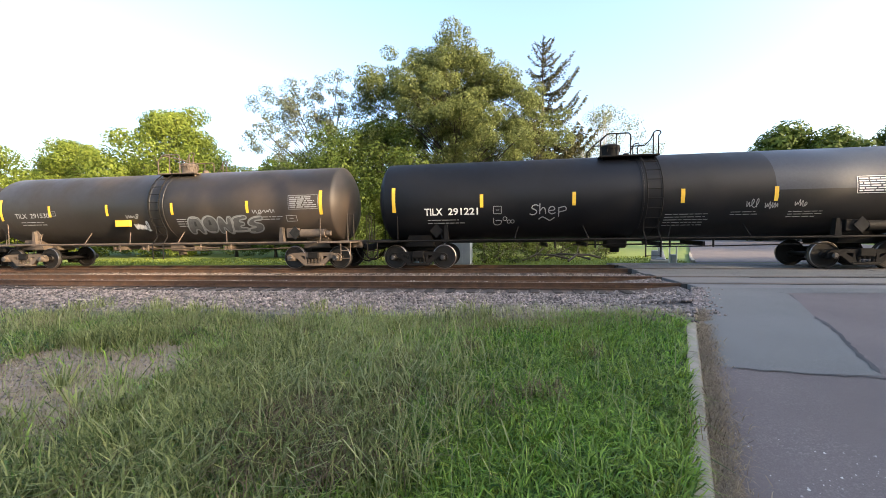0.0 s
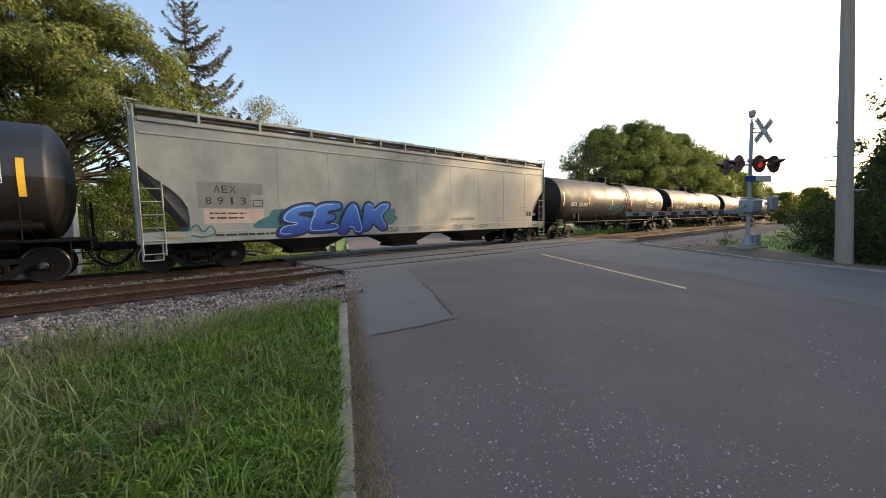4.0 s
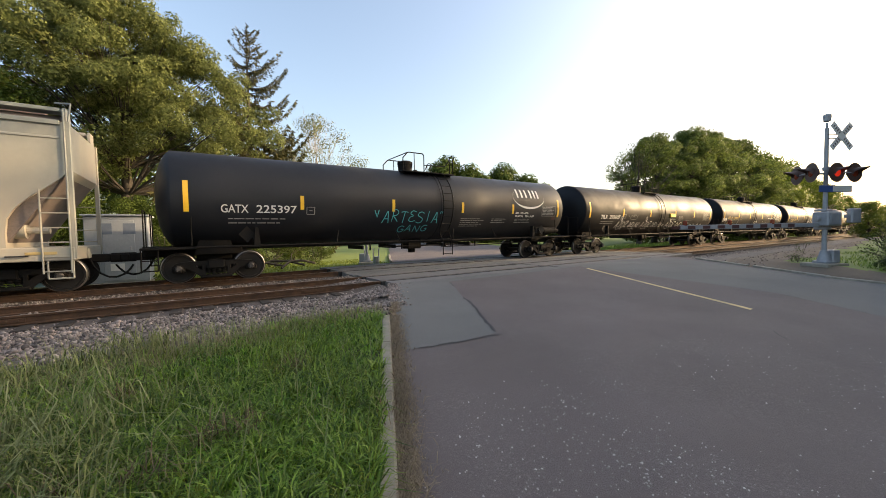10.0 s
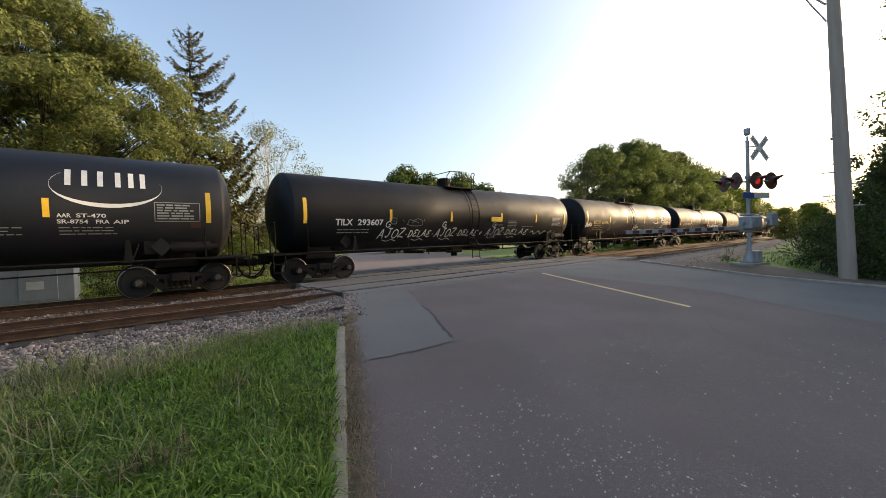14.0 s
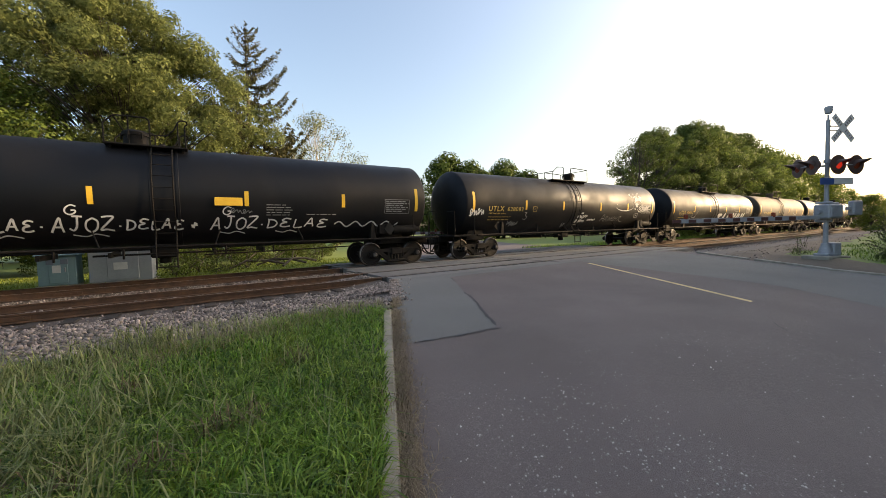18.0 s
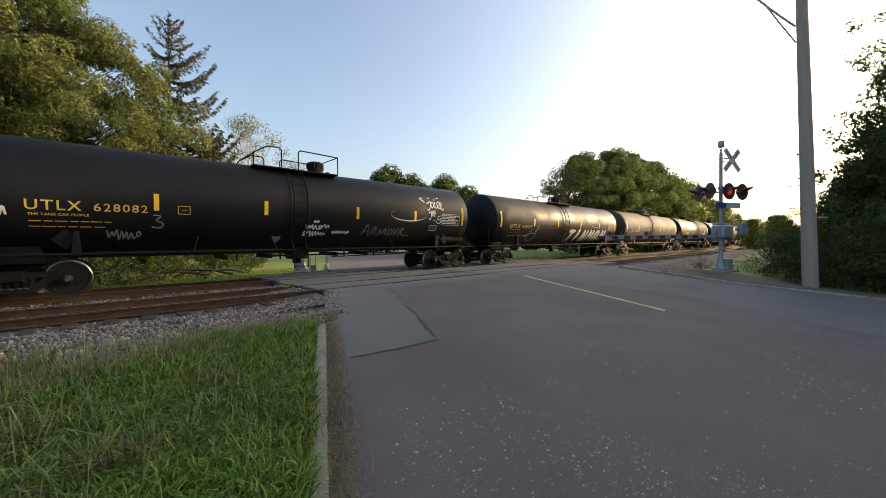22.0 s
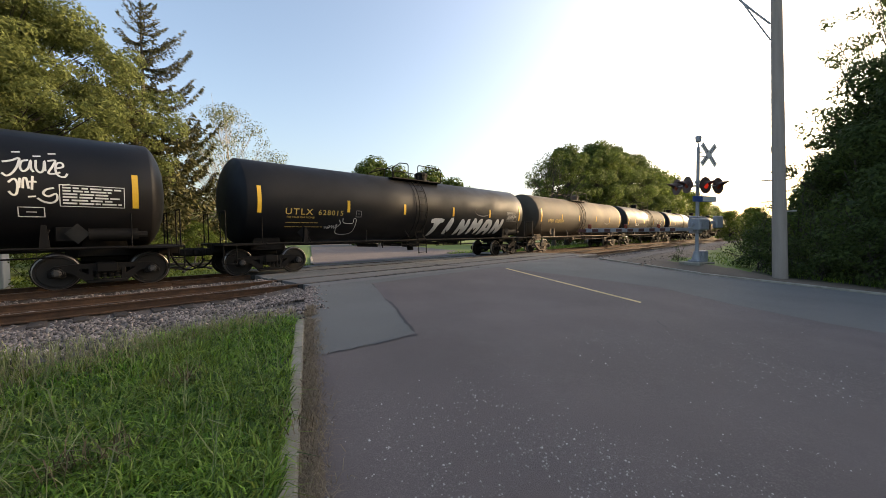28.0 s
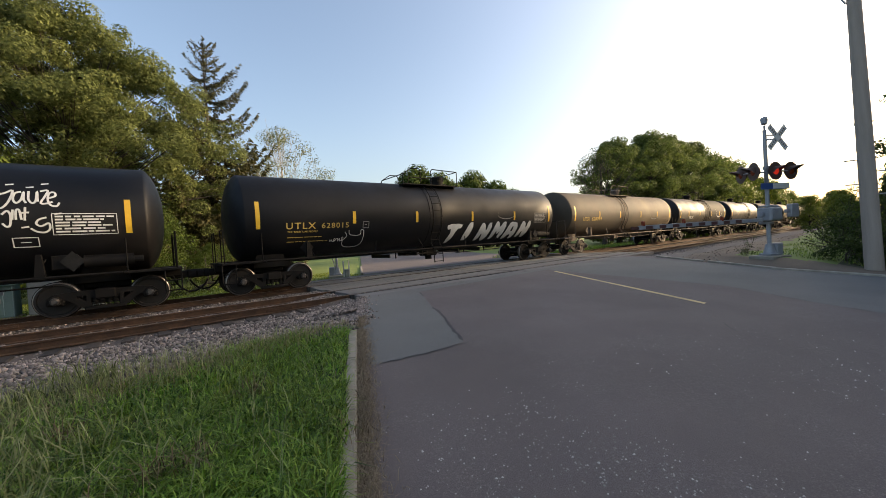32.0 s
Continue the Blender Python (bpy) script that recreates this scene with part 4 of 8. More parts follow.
def fat_letters(text, x, z, w, h, weight, slant, car, coats, flat=None, off=0.010):
    """Spray-can letters, each a mark of its own: coats of (material, stroke width, label) laid one over another."""
    for i, ch in enumerate(text):
        lines = letter_strokes(ch, x + i * w, z, w, h, slant, 0.06 * ((i % 2) * 2 - 1))
        for k, (mt, width, label) in enumerate(coats):
            if lines:
                strokes(lines, width * weight, "graffiti", mt, car, flat, off + 0.004 * k, label)


BLOCKS = {
    "S": [(1.02, 0.98), (0.70, 1.0), (0.30, 0.90), (0.06, 0.68), (0.04, 0.50), (0.22, 0.42), (0.50, 0.40), (0.48, 0.33), (0.0, 0.28), (-0.08, 0.0), (0.55, 0.03), (0.90, 0.18), (1.0, 0.42), (0.86, 0.58), (0.52, 0.62), (0.50, 0.70), (0.62, 0.76), (0.98, 0.76)],
    "E": [(0.98, 1.0), (0.35, 0.98), (0.05, 0.80), (0.10, 0.62), (0.0, 0.45), (-0.05, 0.12), (0.05, 0.02), (1.0, 0.06), (1.0, 0.27), (0.52, 0.27), (0.50, 0.38), (0.80, 0.42), (0.80, 0.60), (0.52, 0.62), (0.56, 0.74), (1.0, 0.78)],
    "A": [(0.42, 1.05), (0.66, 1.02), (0.80, 0.6), (1.02, 0.02), (0.70, 0.0), (0.62, 0.22), (0.45, 0.22), (0.40, 0.04), (0.05, 0.02), (0.12, 0.35), (0.25, 0.75)],
    "K": [(0.05, 1.0), (0.36, 1.0), (0.40, 0.70), (0.72, 1.02), (1.10, 1.0), (1.05, 0.85), (0.72, 0.55), (1.10, 0.08), (0.80, 0.0), (0.42, 0.36), (0.36, 0.06), (0.02, 0.02), (0.06, 0.5)],
    "T": [(0.0, 1.0), (1.05, 1.0), (1.0, 0.74), (0.70, 0.74), (0.56, 0.0), (0.22, -0.04), (0.36, 0.72), (0.0, 0.70)],
    "I": [(0.30, 0.98), (0.72, 1.02), (0.60, 0.0), (0.12, 0.02)],
    "N": [(0.1, 1.0), (0.42, 1.0), (0.66, 0.45), (0.70, 1.02), (1.05, 1.0), (0.94, 0.0), (0.60, -0.03), (0.38, 0.5), (0.33, 0.0), (0.0, 0.02)],
    "M": [(0.1, 1.0), (0.40, 1.02), (0.56, 0.6), (0.76, 1.0), (1.1, 0.98), (1.02, 0.0), (0.72, 0.0), (0.72, 0.5), (0.55, 0.2), (0.38, 0.5), (0.32, -0.04), (0.0, 0.0)],
    "O": [(0.5, 1.02), (0.22, 0.94), (0.04, 0.7), (0.02, 0.35), (0.2, 0.06), (0.5, -0.02), (0.82, 0.06), (1.02, 0.34), (1.0, 0.7), (0.8, 0.95)],
    "D": [(0.12, 0.95), (0.5, 1.06), (0.98, 0.92), (1.02, 0.02), (0.70, -0.02), (0.66, 0.26), (0.42, 0.26), (0.32, 0.0), (-0.05, 0.02)],
}


def decal(points, name, material, car, flat=None, off=0.012, label=""):
    """A filled painted shape of (x, z) points laid on the car's side."""
    bm_ = bmesh.new()
    bm_.faces.new([bm_.verts.new((x, 0, z)) for x, z in points])
    bm_.normal_update()
    bmesh.ops.triangulate(bm_, faces=bm_.faces[:])
    if flat is None:
        lo, hi = min(z for _, z in points), max(z for _, z in points)
        for q in np.linspace(lo, hi, int((hi - lo) / 0.07) + 2)[1:-1]:
            bmesh.ops.bisect_plane(bm_, geom=bm_.verts[:] + bm_.edges[:] + bm_.faces[:], plane_co=(0, 0, q), plane_no=(0, 0, 1))
    for q in bm_.verts:
        q.co.y = skin(q.co.z, off, flat)
    me = bpy.data.meshes.new(name)
    bm_.to_mesh(me)
    bm_.free()
    return part(name, me, material, car, label)


def rounded(points, times=2):
    """A closed outline with its corners cut round."""
    for _ in range(times):
        points = [(lerp(p[0], q[0], k), lerp(p[1], q[1], k)) for p, q in zip(points, points[1:] + points[:1]) for k in (0.25, 0.75)]
    return points


def block_letters(text, x, z, w, h, slant, car, fill, rim=None, shine=None, flat=None, off=0.010, hole=None, label="", fill_x=0.95, rim_w=0.13, soft_=1):
    """Block-letter graffiti: filled shapes, a dark outline behind them all or a thin one on each, and thin bright lines."""
    for i, ch in enumerate(text):
        place = lambda gx, gy: (x + (i + fill_x * gx) * w + slant * gy * h, z + gy * h + 0.03 * h * ((i % 2) * 2 - 1))  # noqa: E731
        pts = rounded([place(gx, gy) for gx, gy in BLOCKS[ch]], soft_)
        if rim:
            strokes([pts + pts[:2]], rim_w, "graffiti", rim, car, flat, off if rim_w > 0.1 else off + 0.010 + 0.001 * i, "outline of a graffiti letter")
        decal(pts, "graffiti", fill, car, flat, off + 0.004 + 0.0012 * i, label)
        if ch in "ADO" and hole:
            decal([place(gx, gy) for gx, gy in ((0.44, 0.46), (0.62, 0.46), (0.60, 0.74), (0.50, 0.76))], "graffiti", hole, car, flat, off + 0.012, "dark counter of a graffiti letter")
        if shine:
            mx, mz = sum(q[0] for q in pts) / len(pts), sum(q[1] for q in pts) / len(pts)
            thin_ = [(mx + (px - mx) * 0.88, mz + (pz - mz) * 0.88) for px, pz in pts]
            k = len(thin_) // 2 + 2
            strokes([thin_[:k]], 0.026, "graffiti", shine, car, flat, off + 0.015, "pale bright line in a graffiti letter")


def bars(x, z, w, rows, pitch, material, car, flat=None, seed=0, h=0.03, frame_it=False):
    """Small writing too fine to read, as plain bars."""
    rnd = random.Random(seed)
    for i in range(rows):
        lines = []
        zz, xx = z - i * pitch, x
        end = x + w * rnd.uniform(0.7, 1.0)
        while xx < end:
            q = min(rnd.uniform(0.08, 0.3), end - xx + 0.02)
            lines.append([(xx, zz), (xx + q, zz)])
            xx += q + rnd.uniform(0.02, 0.05)
        strokes(lines, h, "data_line", material, car, flat)
    if frame_it:
        b = [(x - 0.05, z + 0.07), (x + w + 0.05, z + 0.07), (x + w + 0.05, z - rows * pitch), (x - 0.05, z - rows * pitch), (x - 0.05, z + 0.07)]
        strokes([b], 0.018, "data_frame", material, car, flat)


def wheelset_mesh():
    s = Shape()
    for sgn in (-1, 1):
        y = sgn * 0.725
        prof_ = [(y + sgn * 0.07, 0.07), (y + sgn * 0.07, 0.13), (y + sgn * 0.02, 0.15), (y + sgn * 0.035, 0.37), (y + sgn * 0.065, 0.385), (y + sgn * 0.065, 0.434), (y + sgn * 0.050, 0.456), (y - sgn * 0.04, 0.462), (y - sgn * 0.05, 0.485), (y - sgn * 0.066, 0.485), (y - sgn * 0.07, 0.38), (y - sgn * 0.03, 0.36), (y - sgn * 0.03, 0.16), (y - sgn * 0.07, 0.13), (y - sgn * 0.07, 0.07)]
        s.lathe(prof_, "y", 28)
    s.rod((0, -1.0, 0), (0, 1.0, 0), 0.075, n=12)
    me = s.mesh("wheelset", 30)
    me.materials.append(WHEEL)
    me.materials.append(TREAD)
    for p in me.polygons:
        c = p.center
        if 0.44 < math.hypot(c.x, c.z) < 0.47:
            p.material_index = 1
    return me


def sideframe_mesh():
    """Cast truck side with two bearing jaws, arch bar, tension bar and spring nest."""
    s = Shape()
    y0, y1 = -1.09, -0.95
    top = [(-1.12, 0.52), (-1.0, 0.62), (-0.62, 0.66), (0.62, 0.66), (1.0, 0.62), (1.12, 0.52), (1.08, 0.40), (0.72, 0.44), (0.55, 0.53), (-0.55, 0.53), (-0.72, 0.44), (-1.08, 0.40)]
    s.prism(top, y0, y1)
    for sgn in (-1, 1):
        diag = [(sgn * 0.78, 0.50), (sgn * 0.60, 0.54), (sgn * 0.26, 0.30), (sgn * 0.30, 0.17), (sgn * 0.40, 0.17)]
        s.prism(diag if sgn > 0 else diag[::-1], y0, y1)
        s.box(sgn * 0.95 - 0.17, sgn * 0.95 + 0.17, y0 - 0.02, y1 + 0.02, 0.33, 0.50, 0.03)
        s.rod((sgn * 0.95, y0 - 0.09, 0.457), (sgn * 0.95, y0, 0.457), 0.11, 0.13, n=14)
        s.rod((sgn * 0.95, y0 - 0.10, 0.457), (sgn * 0.95, y0 - 0.085, 0.457), 0.05, 0.05, n=8)
        s.box(sgn * 0.33 - 0.05, sgn * 0.33 + 0.05, y0, y1, 0.2, 0.56, 0.015)
    s.box(-0.42, 0.42, y0 - 0.03, y1 + 0.05, 0.14, 0.23, 0.02)
    for k in (-0.2, -0.07, 0.07, 0.2):
        for q in np.linspace(0.24, 0.44, 6):
            s.rod((k, y0 + 0.03, q), (k, y0 + 0.03, q + 0.022), 0.058, 0.058, n=10)
    s.box(-0.3, 0.3, y0 + 0.01, y1 + 0.1, 0.45, 0.55, 0.02)
    return s.mesh("sideframe", 40)


WHEELSET_DATA, SIDEFRAME_DATA, SIDEFRAME_DUSTY = wheelset_mesh(), sideframe_mesh(), None
SIDEFRAME_DATA.materials.append(STEEL)
SIDEFRAME_DUSTY = SIDEFRAME_DATA.copy()
SIDEFRAME_DUSTY.materials.clear()
SIDEFRAME_DUSTY.materials.append(STEEL_DUSTY_LIT)
BOLSTER_DATA = Shape().box(-0.22, 0.22, -1.15, 1.15, 0.42, 0.68, 0.03).box(-0.5, 0.5, -0.3, 0.3, 0.66, 0.85, 0.03).box(-0.75, 0.75, -0.72, -0.62, 0.3, 0.42, 0.02).box(-0.75, 0.75, 0.62, 0.72, 0.3, 0.42, 0.02).mesh("bolster")
BOLSTER_DATA.materials.append(STEEL)
CAP_DATA = Shape().lathe([(-0.045, 0.03), (-0.045, 0.055), (-0.03, 0.07), (-0.012, 0.095), (0.0, 0.098)], "y", 16)
for k in range(3):
    CAP_DATA.rod((0.072 * math.cos(2.094 * k), -0.05, 0.072 * math.sin(2.094 * k)), (0.072 * math.cos(2.094 * k), -0.02, 0.072 * math.sin(2.094 * k)), 0.016, n=6)
CAP_DATA = CAP_DATA.mesh("bearing_cap", 40)
CAP_DATA.materials.append(CAP)


def truck(car, x, dusty=False, roll=True):
    tk = part("truck", BOLSTER_DATA, STEEL, car, "four-wheeled truck with cast side frames", m=pose(x, 0, 0))
    data = SIDEFRAME_DUSTY if dusty else SIDEFRAME_DATA
    part("sideframe", data, STEEL, tk)
    part("sideframe", data, STEEL, tk, m=pose(0, 0, 0, 0, 0, 180))
    for w in (-0.95, 0.95):
        part("bearing_cap", CAP_DATA, CAP, tk, "worn grey bearing cap with three bolts", m=pose(w, -1.17, 0.457))
        ws = part("wheelset", WHEELSET_DATA, WHEEL, tk, m=pose(w, 0, 0.457))
        if roll:
            WHEELSETS.append((ws, w))


HOSE_DATA = Shape().tube([(0.05, -0.35, 0.82), (0.12, -0.36, 0.62), (0.25, -0.36, 0.42), (0.42, -0.34, 0.30), (0.6, -0.32, 0.28), (0.78, -0.3, 0.36), (0.9, -0.27, 0.5), (0.97, -0.25, 0.62)], 0.03).mesh("brake_hose")
COUPLER_DATA = Shape().box(0, 0.55, -0.12, 0.12, 0.72, 0.95, 0.03).box(0.42, 0.78, -0.16, 0.14, 0.70, 0.97, 0.05).box(0.6, 0.82, 0.02, 0.2, 0.72, 0.95, 0.04).mesh("coupler")
COUPLER_DATA.materials.append(STEEL)
HOSE_DATA.materials.append(STEEL)


def couplers(car, x):
    for m in (pose(x, 0, 0), pose(-x, 0, 0, 0, 0, 180)):
        k = part("coupler", COUPLER_DATA, STEEL, car, "knuckle coupler", m=m)
        part("brake_hose", HOSE_DATA, STEEL, k, "hanging air hose")


def tank_car(u, half, paint, label, dusty=False, roll=True, plat=(-0.9, 1.5), seam=0.0, ladder=None, marks=(), wheels=None, end_paint=None, twin=False, end_from=None, end_low=2.55, band_paint=None):
    """A tank car centred at u along the train; half: half the tank's length."""
    car = thing("tank_car", label, "tank car", "cars of the freight train", m=pose(u, TRAIN_Y, 0))
    CARS.append((car, u))
    steel = STEEL_DUSTY_LIT if dusty else STEEL
    wheels = wheels or (-(half - 1.5), half - 1.5)
    R, zc = R_TANK, Z_TANK
    prof_ = [(-half, 0.05), (-half + 0.025, 0.45), (-half + 0.09, 0.85), (-half + 0.18, 1.13), (-half + 0.28, 1.33), (-half + 0.37, 1.45), (-half + 0.42, 1.49), (-half + 0.45, 1.5)]
    body = [p for p in prof_]
    for q in [-half + 1.6, -half + 3.8, -2.2, 0.0, 2.2, half - 4.5, half - 2.4, half - 1.2]:
        body.append((q, 1.5))
    body += [(-x, r_) for x, r_ in prof_[::-1]]
    tank = part("tank", Shape().lathe(body, "x", 48, (0, 0, zc)), paint, car, angle=25)
    if end_paint:
        tank.data.materials.append(end_paint)
        for p in tank.data.polygons:
            if p.center.x > (half - 4.5 if end_from is None else end_from) and p.center.z > end_low:
                p.material_index = 1
    # jacket seams
    for q, w in ((seam - 0.3, 0.045), (seam + 0.3, 0.045)):
        part("jacket_band", Shape().lathe([(q - w, 1.497), (q - w + 0.012, 1.512), (q + w - 0.012, 1.512), (q + w, 1.497)], "x", 48, (0, 0, zc)), band_paint or paint, tank)
    # side sill pipe, brackets, saddles, draft sill
    for sgn in (-1, 1):
        part("running_rail", Shape().rod((-half + 1.0, sgn * 1.42, 1.08), (half - 1.0, sgn * 1.42, 1.08), 0.035, n=8), steel, car)
    for k, q in enumerate(np.linspace(-half + 2.6, half - 2.6, 6)):
        bend = 0.16 if k % 2 else -0.16
        part("rail_bracket", Shape().rod((q, -1.42, 1.08), (q + bend, -1.22, 1.55), 0.02, n=6), steel, car)
        part("rail_bracket", Shape().rod((q, 1.42, 1.08), (q + bend, 1.22, 1.55), 0.02, n=6), steel, car)
    under = Shape().rod((-half + 2, -0.25, 1.0), (half - 2, -0.25, 1.0), 0.04, n=6)
    under.rod((-1.6, -0.5, 0.86), (2.2, -0.5, 0.86), 0.03, n=6).box(-0.35, 0.35, -0.3, 0.3, 0.72, 1.15, 0.05).rod((0, 0, 0.55), (0, 0, 0.8), 0.16, n=12)
    for q in (-2.6, -1.2, 1.3, 2.7):
        under.box(q - 0.04, q + 0.04, -0.8, 0.8, 0.8, 0.95, 0.01).rod((q + 0.3, -0.8, 0.75), (q + 0.3, -0.8, 1.05), 0.03, n=6)
    under.tube([(1.0, -0.9, 0.78), (3.4, -0.95, 0.80), (half - 2.4, -0.9, 0.85)], 0.022)
    part("outlet_and_piping", under, steel, car, "bottom outlet and brake piping")
    for w, sgn in ((wheels[0], -1), (wheels[1], 1)):
        sd = Shape().prism([(w - 0.55, 0.85), (w + 0.55, 0.85), (w + 0.42, 1.35), (w + 0.3, 1.6), (w - 0.3, 1.6), (w - 0.42, 1.3)], -0.72, 0.72)
        e = sgn * half
        sd.box(min(w - sgn * 0.8, e + sgn * 0.35), max(w - sgn * 0.8, e + sgn * 0.35), -0.35, 0.35, 0.8, 1.12, 0.03)
        part("saddle", sd, steel, car, "welded saddle and stub sill")
        web = Shape().prism([(w - sgn * 1.12 - 0.10, 1.05), (w - sgn * 1.12 + 0.10, 1.05), (w - sgn * 1.12 + 0.045, 1.66), (w - sgn * 1.12 - 0.045, 1.66)], -1.45, -1.28)
        part("bolster_web", web, steel, car)
        # end platform with rails and step
        pf = Shape().box(min(e - sgn * 1.0, e + sgn * 0.3), max(e - sgn * 1.0, e + sgn * 0.3), -1.4, 1.4, 1.03, 1.10, 0.012)
        pf = part("end_platform", pf, steel, car, "end platform with handrails and step")
        for yy in (-1.36, 1.36):
            part("grab_post", Shape().rod((e - sgn * 0.9, yy, 1.1), (e - sgn * 0.9, yy, 2.0), 0.018), steel, pf)
            part("handrail", Shape().tube([(e + sgn * 0.2, yy, 1.1), (e + sgn * 0.2, yy, 2.15), (e + sgn * 0.2, yy * 0.55, 2.15), (e + sgn * 0.2, yy * 0.55, 1.1)], 0.018), steel, pf)
            part("step", Shape().tube([(e - sgn * 0.1, yy, 1.05), (e - sgn * 0.1, yy, 0.45), (e + sgn * 0.28, yy, 0.45), (e + sgn * 0.28, yy, 1.05)], 0.02).tube([(e - sgn * 0.1, yy, 0.74), (e + sgn * 0.28, yy, 0.74)], 0.018), steel, pf)
        truck(car, w, dusty, roll)
    bc = Shape().rod((half - 1.75, -1.2, 1.42), (half - 0.75, -1.2, 1.42), 0.17, n=14).box(half - 2.35, half - 1.85, -1.28, -1.1, 1.25, 1.62, 0.02).rod((half - 0.75, -1.2, 1.42), (half - 0.55, -1.2, 1.42), 0.1, n=10)
    part("brake_reservoir", bc, steel, car, "brake air reservoir")
    couplers(car, half + 0.05)
    # manway, platform and rails on top
    a, b = plat
    dx = a + 0.62 if not twin else 0.8
    mw = part("manway", Shape().lathe([(3.98, 0.30), (4.40, 0.30), (4.40, 0.335), (4.50, 0.335), (4.56, 0.24)], "z", 20, (dx, 0, 0)), steel, car, "manway dome with bolted cover")
    for k in range(6):
        an = k * math.pi / 3
        part("cover_bolt", Shape().rod((dx + 0.34 * math.cos(an), 0.34 * math.sin(an), 4.28), (dx + 0.34 * math.cos(an), 0.34 * math.sin(an), 4.47), 0.025, n=5), steel, mw)
    part("valve_cap", Shape().lathe([(4.02, 0.12), (4.22, 0.12), (4.27, 0.07)], "z", 14, (dx + 0.62, 0.2, 0)), steel, car)
    for yy in (-0.78, 0.78):
        part("top_platform", Shape().box(a, b, yy - 0.2, yy + 0.2, 3.95, 4.0, 0.01), steel, car)
        for q in (a + 0.12, (a + b) / 2, b - 0.12):
            part("platform_post", Shape().box(q - 0.03, q + 0.03, yy - 0.05, yy + 0.05, 3.70, 3.95, 0.008), steel, car)
    for yy in (-0.95, 0.95):
        if twin:
            part("guard_rail", Shape().tube([(a + 0.02, yy, 3.98), (a + 0.02, yy, 4.36), (a + 0.06, yy, 4.42), (a + 0.46, yy * 0.95, 4.68), (a + 0.86, yy, 4.70), (a + 0.95, yy, 4.62), (a + 0.95, yy, 3.98)], 0.022), steel, car, "tubular guard rail beside the ladder")
            part("guard_rail", Shape().tube([(b - 1.55, yy, 3.98), (b - 1.55, yy, 4.62), (b - 1.48, yy, 4.70), (b, yy, 4.66), (b, yy, 3.98)], 0.022), steel, car, "tubular guard rail beside the manway")
        else:
            gr = Shape().tube([(a + 0.02, yy, 3.98), (a + 0.02, yy, 4.50), (a + 0.22, yy, 4.72), (a + 0.30, yy, 4.75), (a + 0.95, yy, 4.75), (a + 1.02, yy, 4.68), (a + 1.02, yy, 3.98)], 0.022).tube([(a + 0.55, yy, 4.75), (a + 0.55, yy, 3.98)], 0.018)
            part("guard_rail", gr, steel, car, "tubular guard rail beside the manway")
            part("grab_rail", Shape().tube([(a + 1.02, yy, 4.28), (b - 0.5, yy, 4.30), (b - 0.32, yy, 4.48), (b - 0.2, yy, 4.74), (b - 0.12, yy, 4.79), (b, yy, 4.77), (b + 0.02, yy, 4.70), (b - 0.05, yy, 4.62), (b - 0.05, yy, 3.98)], 0.02), steel, car, "hooked grab rail at the ladder")
            part("grab_rail", Shape().tube([(b - 0.22, yy, 3.98), (b - 0.22, yy, 4.70)], 0.02), steel, car)
    for q, z in ((a + 0.06, 4.42), (b, 4.66)) if twin else ((a + 0.24, 4.74),):
        part("cross_rail", Shape().rod((q, -0.95, z), (q, 0.95, z), 0.02), steel, car)
    # hazard placard holders
    for q in (half - 1.95, -half + 2.35):
        part("placard_holder", Shape().add([(q + dx_, -1.33 - o, 1.45 + dz_) for o in (0.0, 0.02) for dx_, dz_ in ((-0.24, 0), (0, -0.26), (0.24, 0), (0, 0.26))], [(3, 2, 1, 0), (4, 5, 6, 7), (0, 1, 5, 4), (1, 2, 6, 5), (2, 3, 7, 6), (3, 0, 4, 7)]), steel if q < 0 else CHROME_DULL, car, "diamond placard holder")
    # ladder
    lx = b - 0.35 if ladder is None else ladder
    zs = list(np.linspace(0.45, 4.02, 13))
    off = lambda z: skin(max(z, 1.6), 0.12) if z > 1.3 else -1.5  # noqa: E731
    ld = part("ladder", Shape().tube([(lx - 0.24, off(z), z) for z in zs], 0.022), STEEL, car, "side ladder curving over the tank")
    part("stile", Shape().tube([(lx + 0.24, off(z), z) for z in zs], 0.022), STEEL, ld)
    for z in np.arange(0.5, 4.0, 0.32):
        part("rung", Shape().rod((lx - 0.24, off(z), z), (lx + 0.24, off(z), z), 0.015, n=5), STEEL, ld)
    # yellow reflective marks
    half_m = half - 0.8
    part_marks = [(-half_m, 2.58, 0.9, 0.13), (half_m, 2.58, 0.9, 0.13)] + [(q, 2.48, 0.46, 0.12) for q in marks]
    for q, z, h, w in part_marks:
        ribbon([(q, z - h / 2), (q, z + h / 2)], w, "reflective_mark", YELLOW, car, label="yellow reflective mark")
    return car


